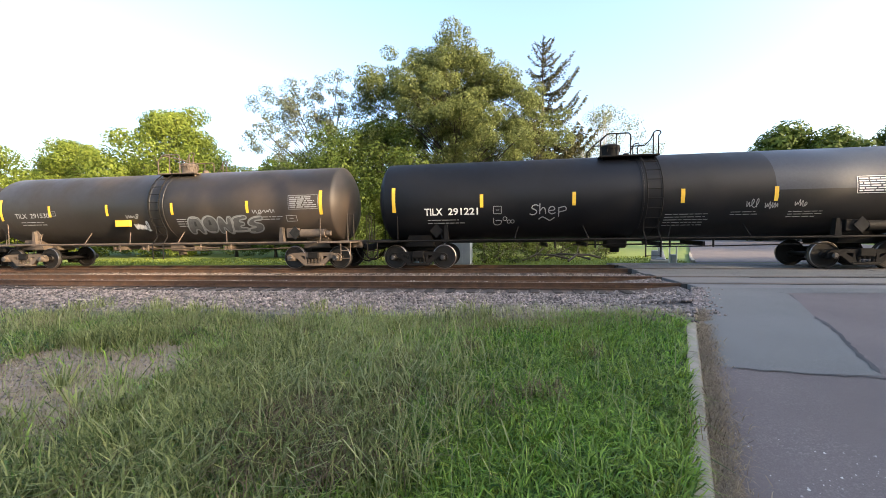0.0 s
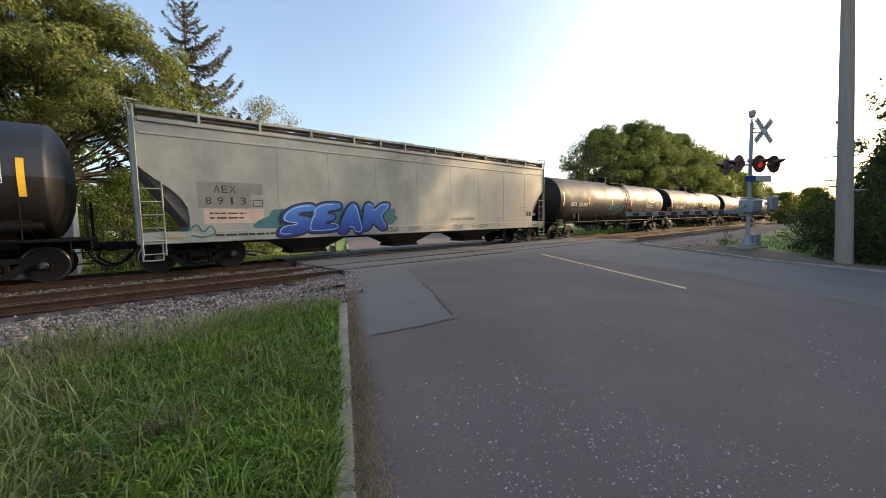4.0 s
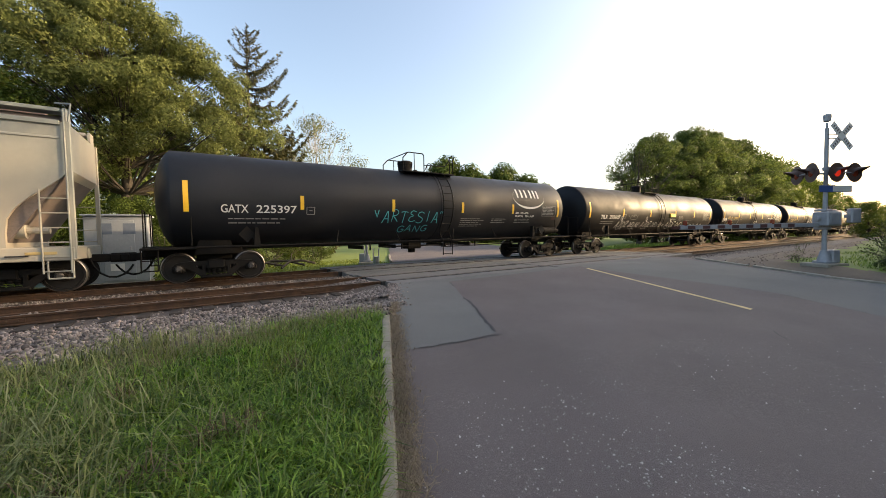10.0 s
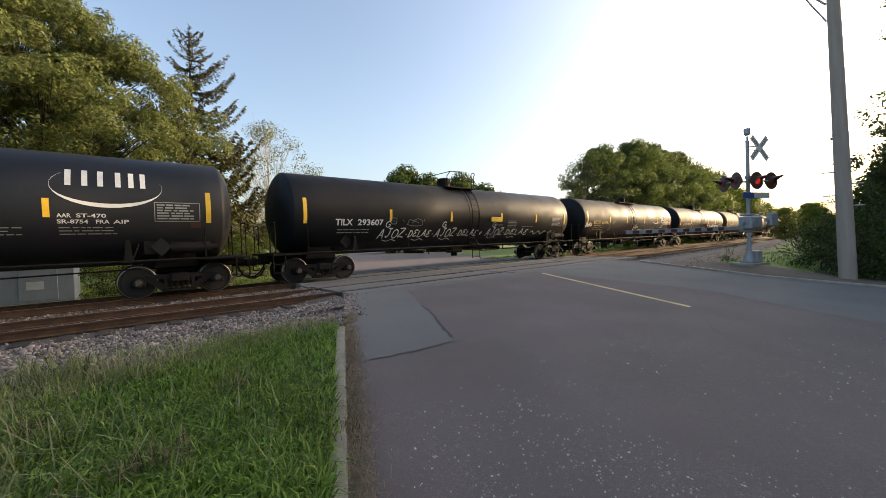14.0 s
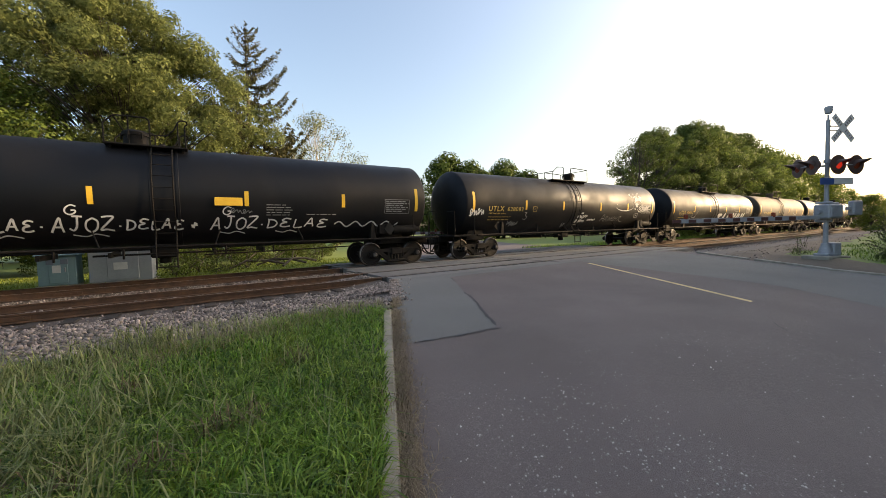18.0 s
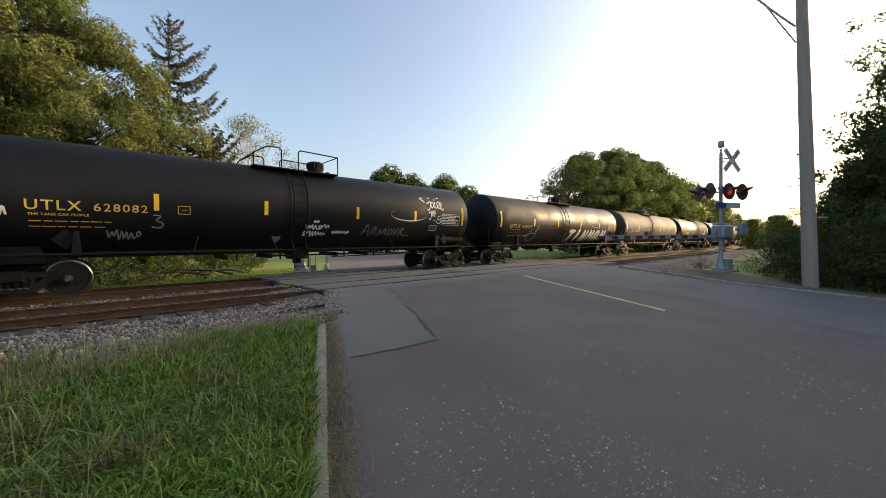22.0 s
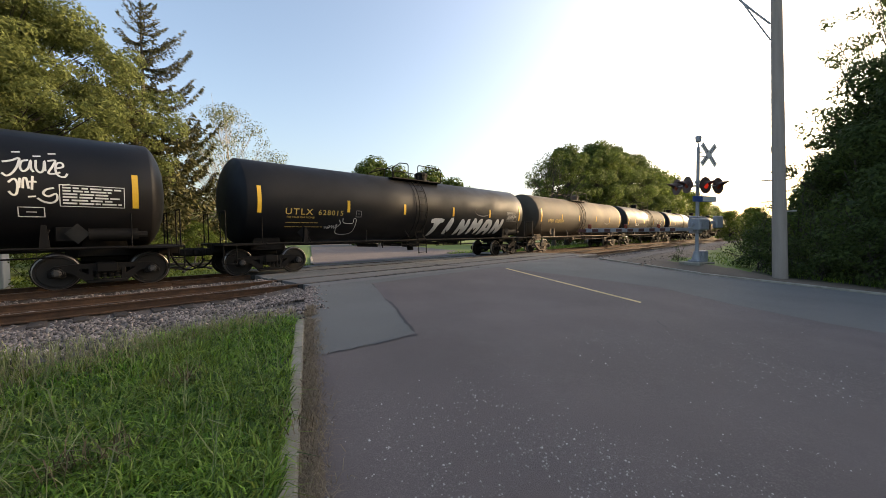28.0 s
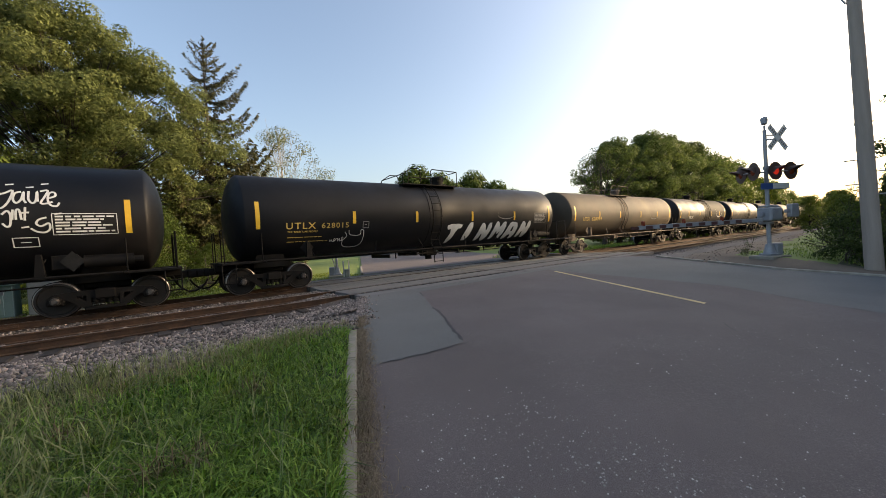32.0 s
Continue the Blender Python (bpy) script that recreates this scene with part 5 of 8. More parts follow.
def hopper_car(u, half):
    """Covered hopper: tall flat-sided body with sloped ends over open end frames."""
    car = thing("covered_hopper", "faded light grey covered hopper car with blue graffiti", "hopper car", "cars of the freight train", m=pose(u, TRAIN_Y, 0))
    CARS.append((car, u))
    F = -1.56
    L, top = half, 4.28
    # body: side silhouette with curved cut-away ends
    sl = [(-L + 0.06, top), (L - 0.06, top), (L - 0.06, 3.12)]
    cut = [(L - 0.22, 2.92), (L - 0.48, 2.68), (L - 0.80, 2.42), (L - 1.05, 2.15), (L - 1.19, 1.88), (L - 1.22, 1.55), (L - 1.22, 1.18)]
    outline = sl + cut + [(-x, z) for x, z in cut[::-1]] + [(-L + 0.06, 3.12)]
    part("body", Shape().prism(outline, F, -F), HOPPER, car, angle=30)
    part("side_sill", Shape().box(-L + 0.05, L - 0.05, F - 0.03, -F + 0.03, 0.86, 1.2, 0.02), HOPPER, car, "dirty pale side sill")
    for z0, z1, o in ((3.86, 3.92, 0.02), (4.2, 4.32, 0.05)):
        part("top_chord", Shape().box(-L + 0.2, L - 0.2, F - o, F + 0.05, z0, z1, 0.012), HOPPER, car)
        part("top_chord", Shape().box(-L + 0.2, L - 0.2, -F - 0.05, -F + o, z0, z1, 0.012), HOPPER, car)
    for q in (-5.7, -3.95, -2.0, 0.0, 1.95, 3.8, 5.7, 7.5):
        part("panel_seam", Shape().box(q - 0.008, q + 0.008, F - 0.006, F + 0.01, 1.2, 3.85, 0.002), HOPPER, car)
    roof = Shape().add([(x, y, z) for x in (-L + 0.25, L - 0.25) for y, z in ((F + 0.05, 4.29), (-1.2, 4.50), (1.2, 4.50), (-F - 0.05, 4.29))], [(0, 1, 5, 4), (1, 2, 6, 5), (2, 3, 7, 6), (0, 1, 2, 3), (4, 5, 6, 7)])
    roof = part("roof", roof, HOPPER_TOP, car)
    for q in np.arange(-L + 1.5, L - 1.6, 1.55):
        part("roof_hatch", Shape().box(q, q + 1.3, -0.95, 0.95, 4.49, 4.62, 0.03), HOPPER_TOP, roof)
    for yy in (-1.3, 1.3):
        wk = part("running_board", Shape().box(-L + 0.2, L - 0.2, yy - 0.2, yy + 0.2, 4.55, 4.64, 0.008), HOPPER, car, "pale roof running board on short posts")
        for q in [-L + 0.12, -7.8, -6.14, -4.48, -2.84, -1.68, -0.5, 1.13, 2.79, 4.43, 6.08, 7.7, L - 0.12]:
            part("post", Shape().box(q - 0.035, q + 0.035, yy - 0.22, yy + 0.2, 4.30, 4.645, 0.008), HOPPER, wk, "pale short post")
    for sgn in (-1, 1):
        e = sgn * L
        st = Shape().prism([(e - sgn * 0.10, 3.10), (e - sgn * 0.30, 3.16), (e - sgn * 1.6, 1.75), (e - sgn * 1.9, 1.2), (e - sgn * 1.3, 1.2)], -1.45, 1.45)
        part("slope_sheet", st, HOPPER_TOP, car, "dark slope sheet over the end frame")
        fr = Shape().box(min(e - sgn * 0.12, e - sgn * 0.02), max(e - sgn * 0.12, e - sgn * 0.02), F - 0.02, F + 0.1, 0.9, 4.3, 0.01).box(min(e - sgn * 0.12, e - sgn * 0.02), max(e - sgn * 0.12, e - sgn * 0.02), -F - 0.1, -F + 0.02, 0.9, 4.3, 0.01)
        fr.box(min(e - sgn * 2.0, e), max(e - sgn * 2.0, e), -0.4, 0.4, 0.85, 1.15, 0.02)
        part("end_post", fr, HOPPER, car)
        for yy in (F - 0.05, -F + 0.05):
            ld = part("ladder", Shape().rod((e - sgn * 0.62, yy, 0.55), (e - sgn * 0.62, yy, 2.6), 0.02), HOPPER, car, "end ladder with grab irons")
            part("stile", Shape().rod((e - sgn * 0.12, yy, 0.55), (e - sgn * 0.12, yy, 4.6), 0.02), HOPPER, ld)
            for z in np.arange(0.6, 2.7, 0.36):
                part("rung", Shape().rod((e - sgn * 0.12, yy, z), (e - sgn * 0.62, yy, z), 0.016, n=5), HOPPER, ld)
        part("grab_rail", Shape().tube([(e - sgn * 0.05, F - 0.02, 4.3), (e + sgn * 0.02, F - 0.02, 4.75), (e - sgn * 0.3, F + 0.2, 4.78)], 0.02), HOPPER, car)
        truck(car, e - sgn * 1.4)
        part("end_step", Shape().tube([(e - sgn * 0.1, F, 0.9), (e - sgn * 0.1, F, 0.42), (e - sgn * 0.55, F, 0.42), (e - sgn * 0.55, F, 0.9)], 0.022), HOPPER, car)
    part("brake_cylinder", Shape().rod((L - 1.55, F + 0.35, 1.62), (L - 0.95, F + 0.35, 1.62), 0.2, n=16).rod((L - 0.95, F + 0.35, 1.62), (L - 0.55, F + 0.35, 1.62), 0.09, n=10), HOPPER, car, "pale brake cylinder in the cut-away end")
    for q in (-4.4, 0.0, 4.4):
        hp = Shape().add([(q + sx * a, sy * b, z) for z, a, b in ((1.2, 2.0, 1.4), (0.42, 0.62, 0.55), (0.28, 0.7, 0.6)) for sx, sy in ((-1, -1), (1, -1), (1, 1), (-1, 1))], [(0, 1, 5, 4), (1, 2, 6, 5), (2, 3, 7, 6), (3, 0, 4, 7), (4, 5, 9, 8), (5, 6, 10, 9), (6, 7, 11, 10), (7, 4, 8, 11), (8, 9, 10, 11)])
        part("discharge_hopper", hp, HOPPER_DARK, car, "dark discharge hopper")
    part("underframe", Shape().box(-L + 1.8, L - 1.8, -0.3, 0.3, 0.75, 1.2, 0.02).rod((-5, -0.9, 0.8), (5, -0.9, 0.8), 0.03), HOPPER_DARK, car)
    couplers(car, L - 0.05)
    f = F
    # stencil patches and lettering
    def block(x0, x1, z0, z1, mt, name):
        part(name, Shape().add([(x0, f - 0.004, z0), (x1, f - 0.004, z0), (x1, f - 0.004, z1), (x0, f - 0.004, z1)], [(0, 1, 2, 3)]), mt, car)
    block(-7.98, -6.2, 2.3, 2.66, GREY_PATCH, "stencil_patch")
    block(-7.98, -6.56, 1.88, 2.296, GREY_PATCH, "stencil_patch")
    block(-7.85, -6.2, 1.42, 1.86, TAN_PATCH, "stencil_patch")
    for i, ch in enumerate("AEX"):
        lettering(ch, -7.56 + 0.21 * i, 2.34, 0.22, 0.17, INK, car, f, 0.0, off=0.01)
    for i, ch in enumerate("8913"):
        lettering(ch, -7.79 + 0.31 * i + (0.04 if ch == "1" else 0), 1.99, 0.22, 0.07 if ch == "1" else 0.16, INK, car, f, 0.0, off=0.01)
    strokes([[(-6.5, 1.93), (-6.22, 1.93), (-6.22, 2.13), (-6.5, 2.13), (-6.5, 1.93)]], 0.025, "data_panel", INK, car, f)
    bars(-7.7, 1.72, 1.25, 2, 0.14, INK, car, f, 4, h=0.045)
    bars(-7.6, 1.06, 1.9, 1, 0.1, INK, car, f - 0.035, 5, h=0.06)
    block(7.62, 8.12, 1.5, 1.78, GREY_PATCH, "data_plate")
    for q, z in ((7.65, 1.64), (7.89, 1.64), (7.65, 1.53), (7.89, 1.53)):
        part("data_plate", Shape().add([(q + a, f - 0.008, z + b) for a, b in ((0, 0), (0.20, 0), (0.20, 0.09), (0, 0.09))], [(0, 1, 2, 3)]), INK, car)
    bars(7.1, 2.0, 1.1, 3, 0.09, CHROME_GREY, car, f, 8, h=0.03)
    bars(4.9, 1.42, 1.2, 1, 0.1, CHROME_GREY, car, f, 9, h=0.02)
    bars(1.9, 1.42, 1.7, 1, 0.1, GREY_PATCH, car, f, 6, h=0.12)
    for q in (-8.9, 0.95, 3.3, 5.3, 8.5):
        part("reflective_mark", Shape().box(q, q + 0.55, f - 0.045, f - 0.03, 1.02, 1.09, 0.004), YELLOW_FADED, car)
    part("grab_iron", Shape().tube([(8.2, f - 0.04, 1.0), (8.2, f - 0.09, 1.0), (8.55, f - 0.09, 1.0), (8.55, f - 0.04, 1.0)], 0.018), INK, car)
    for k, q in enumerate((-0.55, 2.0, 3.75)):
        for i, ch in enumerate("SEAK"):
            strokes(letter_strokes(ch, q + 0.16 * i, 0.96, 0.17, 0.17, 0.15), 0.02, "graffiti", INK, car, f - 0.034, 0.01, "small black tag on the sill")
    strokes([smooth_line([(-8.3, 1.2), (-8.05, 1.38), (-7.9, 1.18), (-7.7, 1.34), (-7.6, 1.12), (-7.9, 1.02), (-8.2, 1.08)])], 0.045, "graffiti", TEAL, car, f - 0.034, 0.012, "teal spray scrawl at the corner")
    # blue block-letter graffiti over teal
    teal = smooth_line([(-6.55, 1.33), (-6.35, 1.50), (-6.05, 1.62), (-5.95, 1.80), (-5.6, 1.86), (-4.0, 1.9), (-2.0, 1.86), (-1.35, 1.90), (-1.12, 1.84), (-1.18, 1.66), (-1.05, 1.52), (-1.2, 1.36), (-1.7, 1.22), (-4.9, 1.22), (-6.1, 1.23), (-6.5, 1.26)], 3)
    decal(teal, "graffiti", TEAL, car, f, 0.006, "teal spray-painted backing")
    block_letters("SEAK", -5.78, 0.97, 1.0, 1.10, 0.14, car, BLUE_FADE, NAVY, PALE_BLUE, f - 0.034, 0.012, None, "blue bubble graffiti letter fading darker downwards", 1.12, 0.15, 2)
    fat_letters("RSGA", -1.62, 0.95, 0.15, 0.16, 1.0, 0.1, car, ((INK, 0.022, "small black tag"),), f - 0.034)
    return car


def scribble(x, z, w, h, seed, n=5):
    """Loose spray-can handwriting that cannot be read: one run of uneven loops and spikes."""
    rnd = random.Random(seed)
    pts, step = [], w / n
    for i in range(n):
        x0, up, down = x + i * step, h * rnd.uniform(0.6, 1.05), h * rnd.uniform(-0.05, 0.25)
        if rnd.random() < 0.55:
            pts += [(x0, z + down), (x0 + step * 0.55, z + up * 0.6), (x0 + step * 0.45, z + up), (x0 + step * 0.15, z + up * 0.75), (x0 + step * 0.35, z + down)]
        else:
            pts += [(x0 + step * 0.1, z + up * 0.9), (x0 + step * 0.3, z + down), (x0 + step * 0.62, z + up * 0.8), (x0 + step * 0.8, z + down + 0.1 * h)]
    lines = [smooth_line(pts, 4)]
    if n > 4:
        lines.append(smooth_line([(x + w * 0.05, z - h * 0.12), (x + w * 0.5, z - h * 0.22), (x + w * 0.95, z - h * 0.08)], 4))
    return lines


def arc_swoosh(x, z, w, h, name, material, car, label):
    """A crescent: thick in the middle, tapering to both ends."""
    s = Shape()
    v = []
    for k in range(25):
        a = math.pi * (0.78 + 1.34 * k / 24)
        t = math.sin(math.pi * k / 24)
        for r_ in (1.0 + 0.10 * t, 1.0 - 0.10 * t):
            px, pz = x + w / 2 * math.cos(a) * (0.95 + 0.05 * r_), z + h * math.sin(a) * r_
            v.append((px, skin(pz, 0.013), pz))
    s.add(v, [(2 * i, 2 * i + 1, 2 * i + 3, 2 * i + 2) for i in range(24)])
    part(name, s, material, car, label, angle=60)


def data_panel(x, z, car, w=1.05, mt=DIM_WHITE, seed=1):
    bars(x, z, w, 6, 0.075, mt, car, None, seed, 0.04, True)


def emblem(x, z, car, mt):
    """A crescent under three plain blocks: the owner's mark without its letters."""
    arc_swoosh(x, z, 2.2, 0.52, "emblem", mt, car, "white crescent emblem")
    for q, w in ((-0.62, 0.42), (0.0, 0.48), (0.56, 0.34)):
        for sgn in (-1, 1):
            c = x + q + sgn * w * 0.36
            decal([(c - 0.055, z - 0.02), (c + 0.055, z - 0.02), (c + 0.055, z + 0.40), (c - 0.055, z + 0.40)], "emblem", mt, car, None, 0.013, "plain bar of the emblem")


def script(words, z, h, width, car, mt, label):
    """Words of spray-can letters: (text, first x, last x)."""
    for text, x0, x1 in words:
        fat_letters(text, x0, z, (x1 - x0) / len(text), h, 1.0, 0.18, car, ((mt, width, label),))


def small_frame(x, z, w, h, car, mt):
    strokes([[(x, z), (x + w, z), (x + w, z + h), (x, z + h), (x, z)], [(x + 0.3 * w, z + 0.5 * h), (x + 0.7 * w, z + 0.5 * h)]], 0.022, "data_panel", mt, car)


def scrawl(x, z, w, h, seed, n, width, mt, car, label="white spray tag"):
    for line in scribble(x, z, w, h, seed, n):
        strokes([line], width, "graffiti", mt, car, label=label)


def build_train():
    # dusty car behind
    tank_car(-123.6, 8.6, TANK_DUSTY_LIT, "dusty black tank car", True, True, marks=(-4.9, -1.8, 1.6, 4.4))
    c = tank_car(-104.77, 8.1, TANK_DUSTY_LIT, "dust-covered black tank car with silver graffiti", True, True, plat=(-0.1, 1.6), seam=0.25, ladder=0.28, marks=(-4.83, -2.03, 0.98, 4.27), wheels=(-6.9, 6.75))
    lettering("TILX  291530", -6.6, 2.22, 0.2, 1.72, DIM_WHITE, c, bold=0.015, label="white reporting mark")
    bars(-6.4, 2.05, 1.5, 2, 0.11, DIM_WHITE, c, None, 21)
    small_frame(-4.75, 2.3, 0.2, 0.18, c, DIM_WHITE)
    part("placard", Shape().box(-1.66, -0.98, -1.50, -1.40, 1.80, 2.06, 0.01), YELLOW, c, "orange-yellow label plate")
    block_letters("DONES", 1.45, 1.48, 0.66, 0.66, 0.10, c, SILVER_DIM, CHROME_GREY, DIM_WHITE, None, 0.010, INK, "dull silver bubble graffiti letter with a pale outline", 1.05, 0.05, 2)
    scrawl(-1.2, 2.12, 0.7, 0.2, 10, 3, 0.03, DIM_WHITE, c)
    scrawl(-0.95, 1.62, 0.75, 0.4, 11, 4, 0.045, WHITE, c)
    scrawl(4.45, 2.2, 1.0, 0.22, 12, 4, 0.03, DIM_WHITE, c)
    bars(1.1, 2.05, 0.75, 4, 0.09, DIM_WHITE, c, None, 22)
    bars(4.8, 2.08, 0.9, 2, 0.09, DIM_WHITE, c, None, 23)
    data_panel(6.05, 2.8, c, 1.1, DIM_WHITE, 3)
    small_frame(5.85, 1.9, 0.42, 0.22, c, DIM_WHITE)
    # long black car with a navy-grey upper end
    c = tank_car(-86.48, 8.95, TANK, "black tank car with brown dust and a navy-grey upper end", False, True, plat=(-0.8, 1.18), seam=0.75, ladder=0.78, marks=(-4.94, -1.78, 1.68, 4.45), wheels=(-7.35, 7.37), end_paint=TANK_NAVY)
    lettering("TILX  291221", -7.02, 2.0, 0.25, 1.95, WHITE, c, bold=0.02, label="white reporting mark")
    bars(-6.92, 1.83, 1.6, 2, 0.11, DIM_WHITE, c, None, 31)
    small_frame(-4.52, 2.02, 0.27, 0.26, c, DIM_WHITE)
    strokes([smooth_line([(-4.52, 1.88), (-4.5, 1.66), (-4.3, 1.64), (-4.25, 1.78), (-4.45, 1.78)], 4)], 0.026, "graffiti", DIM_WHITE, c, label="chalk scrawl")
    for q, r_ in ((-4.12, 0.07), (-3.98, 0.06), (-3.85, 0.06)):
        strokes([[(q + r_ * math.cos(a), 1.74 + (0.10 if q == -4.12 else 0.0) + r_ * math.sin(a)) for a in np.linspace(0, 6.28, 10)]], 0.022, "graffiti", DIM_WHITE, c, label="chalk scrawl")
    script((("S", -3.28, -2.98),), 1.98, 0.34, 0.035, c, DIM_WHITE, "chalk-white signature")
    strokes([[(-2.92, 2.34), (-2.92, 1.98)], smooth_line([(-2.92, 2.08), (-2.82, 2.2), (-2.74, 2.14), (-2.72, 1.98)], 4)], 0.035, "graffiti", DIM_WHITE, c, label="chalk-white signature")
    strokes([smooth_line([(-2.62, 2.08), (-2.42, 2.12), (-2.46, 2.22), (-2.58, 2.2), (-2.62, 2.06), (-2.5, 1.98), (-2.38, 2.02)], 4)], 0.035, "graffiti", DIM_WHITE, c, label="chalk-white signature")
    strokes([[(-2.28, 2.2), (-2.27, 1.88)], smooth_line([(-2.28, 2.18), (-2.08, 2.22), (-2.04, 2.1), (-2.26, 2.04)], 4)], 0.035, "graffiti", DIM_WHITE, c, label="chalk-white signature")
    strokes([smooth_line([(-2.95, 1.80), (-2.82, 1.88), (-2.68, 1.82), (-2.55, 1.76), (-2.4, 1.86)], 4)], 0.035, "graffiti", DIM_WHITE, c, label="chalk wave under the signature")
    bars(1.2, 1.88, 1.5, 5, 0.09, DIM_WHITE, c, None, 33, h=0.022)
    bars(3.2, 1.92, 0.9, 2, 0.08, DIM_WHITE, c, None, 36, h=0.02)
    bars(4.9, 1.9, 1.1, 3, 0.08, DIM_WHITE, c, None, 37, h=0.02)
    for k, (q, z) in enumerate(((3.6, 2.18), (4.15, 2.12), (5.0, 2.16))):
        scrawl(q, z - 0.14, 0.42, 0.28, 34 + k, 3, 0.022, DIM_WHITE, c, "worn flecks of chalk")
    data_panel(6.75, 2.88, c, 1.05, WHITE, 35)
    hopper_car(-66.93, 9.42)
    # black car with large white emblem and aqua graffiti
    c = tank_car(-47.03, 9.0, TANK_BLUISH, "blue-black tank car with white emblem and aqua graffiti", False, True, plat=(-0.85, 1.72), seam=1.0, ladder=0.95, marks=(-4.98, -1.57, 1.8, 4.86), wheels=(-7.5, 7.45))
    lettering("GATX  225397", -7.34, 2.12, 0.25, 2.18, WHITE, c, bold=0.012, label="white reporting mark")
    bars(-7.15, 1.94, 2.0, 2, 0.13, DIM_WHITE, c, None, 41)
    small_frame(-4.83, 2.1, 0.26, 0.24, c, DIM_WHITE)
    strokes([[(-2.35, 2.28), (-2.24, 2.02), (-2.18, 2.3)]], 0.03, "graffiti", AQUA, c, label="aqua spray-painted mark")
    fat_letters("ARTESIA", -2.03, 1.84, 0.375, 0.44, 1.0, 0.12, c, ((AQUA, 0.032, "aqua spray-painted lettering"),))
    fat_letters("GANG", -1.28, 1.47, 0.36, 0.24, 1.0, 0.1, c, ((AQUA, 0.03, "aqua spray-painted lettering"),))
    for q in (0.66, 0.74):
        strokes([[(q, 2.30), (q - 0.03, 2.2)]], 0.03, "graffiti", AQUA, c, label="aqua spray-painted mark")
    emblem(6.02, 3.08, c, WHITE)
    lettering("AAR  ST-470", 5.03, 2.25, 0.1, 0.9, WHITE, c, bold=0.02, label="white stencilled words")
    lettering("SR-8754  FRA  AIP", 5.03, 2.1, 0.1, 1.35, WHITE, c, bold=0.02, label="white stencilled words")
    bars(5.05, 2.0, 1.2, 3, 0.08, DIM_WHITE, c, None, 44, h=0.022)
    bars(1.75, 2.0, 1.4, 5, 0.08, DIM_WHITE, c, None, 45, h=0.022)
    bars(3.55, 2.0, 0.9, 3, 0.08, DIM_WHITE, c, None, 46, h=0.022)
    data_panel(6.98, 2.62, c, 0.95, DIM_WHITE, 47)
    decal([(7.75, 1.98), (8.0, 1.98), (8.0, 2.14), (7.75, 2.14)], "warning_label", ARM_RED, c, None, 0.012, "small faded red label")
    # black car with a long line of white script
    c = tank_car(-27.67, 9.07, TANK, "black tank car with a long line of white graffiti", False, True, plat=(-1.15, 0.75), seam=0.15, ladder=0.12, marks=(-4.75, -1.4, 2.19, 5.27), wheels=(-7.51, 7.5))
    lettering("TILX  293607", -7.15, 2.06, 0.24, 2.05, WHITE, c, bold=0.02, label="white reporting mark")
    bars(-7.05, 1.9, 1.7, 2, 0.11, DIM_WHITE, c, None, 51)
    small_frame(-4.7, 2.12, 0.24, 0.24, c, DIM_WHITE)
    script((("AJOZ", -5.25, -3.95), ("AJOZ", -2.24, -1.0), ("AJOZ", 1.19, 2.5)), 1.56, 0.36, 0.044, c, WHITE, "white spray-can script")
    script((("DELAE", -3.75, -2.5), ("DELAE", -0.8, 0.55), ("DELAE", 2.72, 4.75)), 1.58, 0.28, 0.044, c, WHITE, "white spray-can script")
    script(((".", -3.95, -3.75), (".", -2.5, -2.3), (".", -1.0, -0.8), ("*", 0.62, 0.95), (".", 2.5, 2.7)), 1.55, 0.3, 0.04, c, WHITE, "white spray-can mark")
    script((("G", -5.0, -4.72), ("G", -1.95, -1.67), ("G", 1.5, 1.78)), 2.0, 0.24, 0.035, c, WHITE, "white spray-can letter")
    for q in (-4.6, -3.1, -1.5, 1.8, 3.4):
        strokes([smooth_line([(q - 0.35, 1.47), (q - 0.1, 1.42), (q + 0.1, 1.48), (q + 0.35, 1.41)], 4)], 0.03, "graffiti", WHITE, c, label="white spray underline")
    strokes([[(5.0 + q, 1.66 + 0.09 * math.sin(q * 10)) for q in np.linspace(0, 2.55, 40)]], 0.045, "graffiti", WHITE, c, label="white wavy line")
    for line in ([(-3.9, 2.1), (-3.8, 2.3), (-3.6, 2.26), (-3.4, 2.34), (-3.15, 2.28), (-3.1, 2.1), (-3.35, 2.04), (-3.7, 2.06), (-3.9, 2.1)], [(-3.65, 2.16), (-3.5, 2.24), (-3.3, 2.16)], [(-4.15, 2.3), (-4.05, 2.22)], [(-2.98, 2.34), (-3.05, 2.24)]):
        strokes([smooth_line(line, 4)], 0.018, "graffiti", CHROME_GREY, c, label="faint chalk doodle")
    scrawl(1.75, 2.02, 0.62, 0.16, 56, 4, 0.02, CHROME_GREY, c, "faint chalk doodle")
    part("placard", Shape().box(1.33, 2.07, -1.55, -1.42, 2.25, 2.5, 0.01), YELLOW, c, "yellow label plate")
    bars(2.75, 2.3, 0.8, 5, 0.08, DIM_WHITE, c, None, 57, h=0.022)
    bars(4.0, 2.0, 1.3, 1, 0.08, DIM_WHITE, c, None, 59, h=0.02)
    data_panel(6.95, 2.5, c, 0.95, CHROME_GREY, 58)
    # black car with a broad grin, heart and tags
    c = tank_car(-8.61, 8.6, TANK, "black tank car with white crescent and spray tags", False, True, plat=(-1.8, 1.3), seam=-0.42, ladder=-0.42, marks=(-4.45, -1.56, 1.86, 4.77), wheels=(-7.17, 7.19), twin=True)
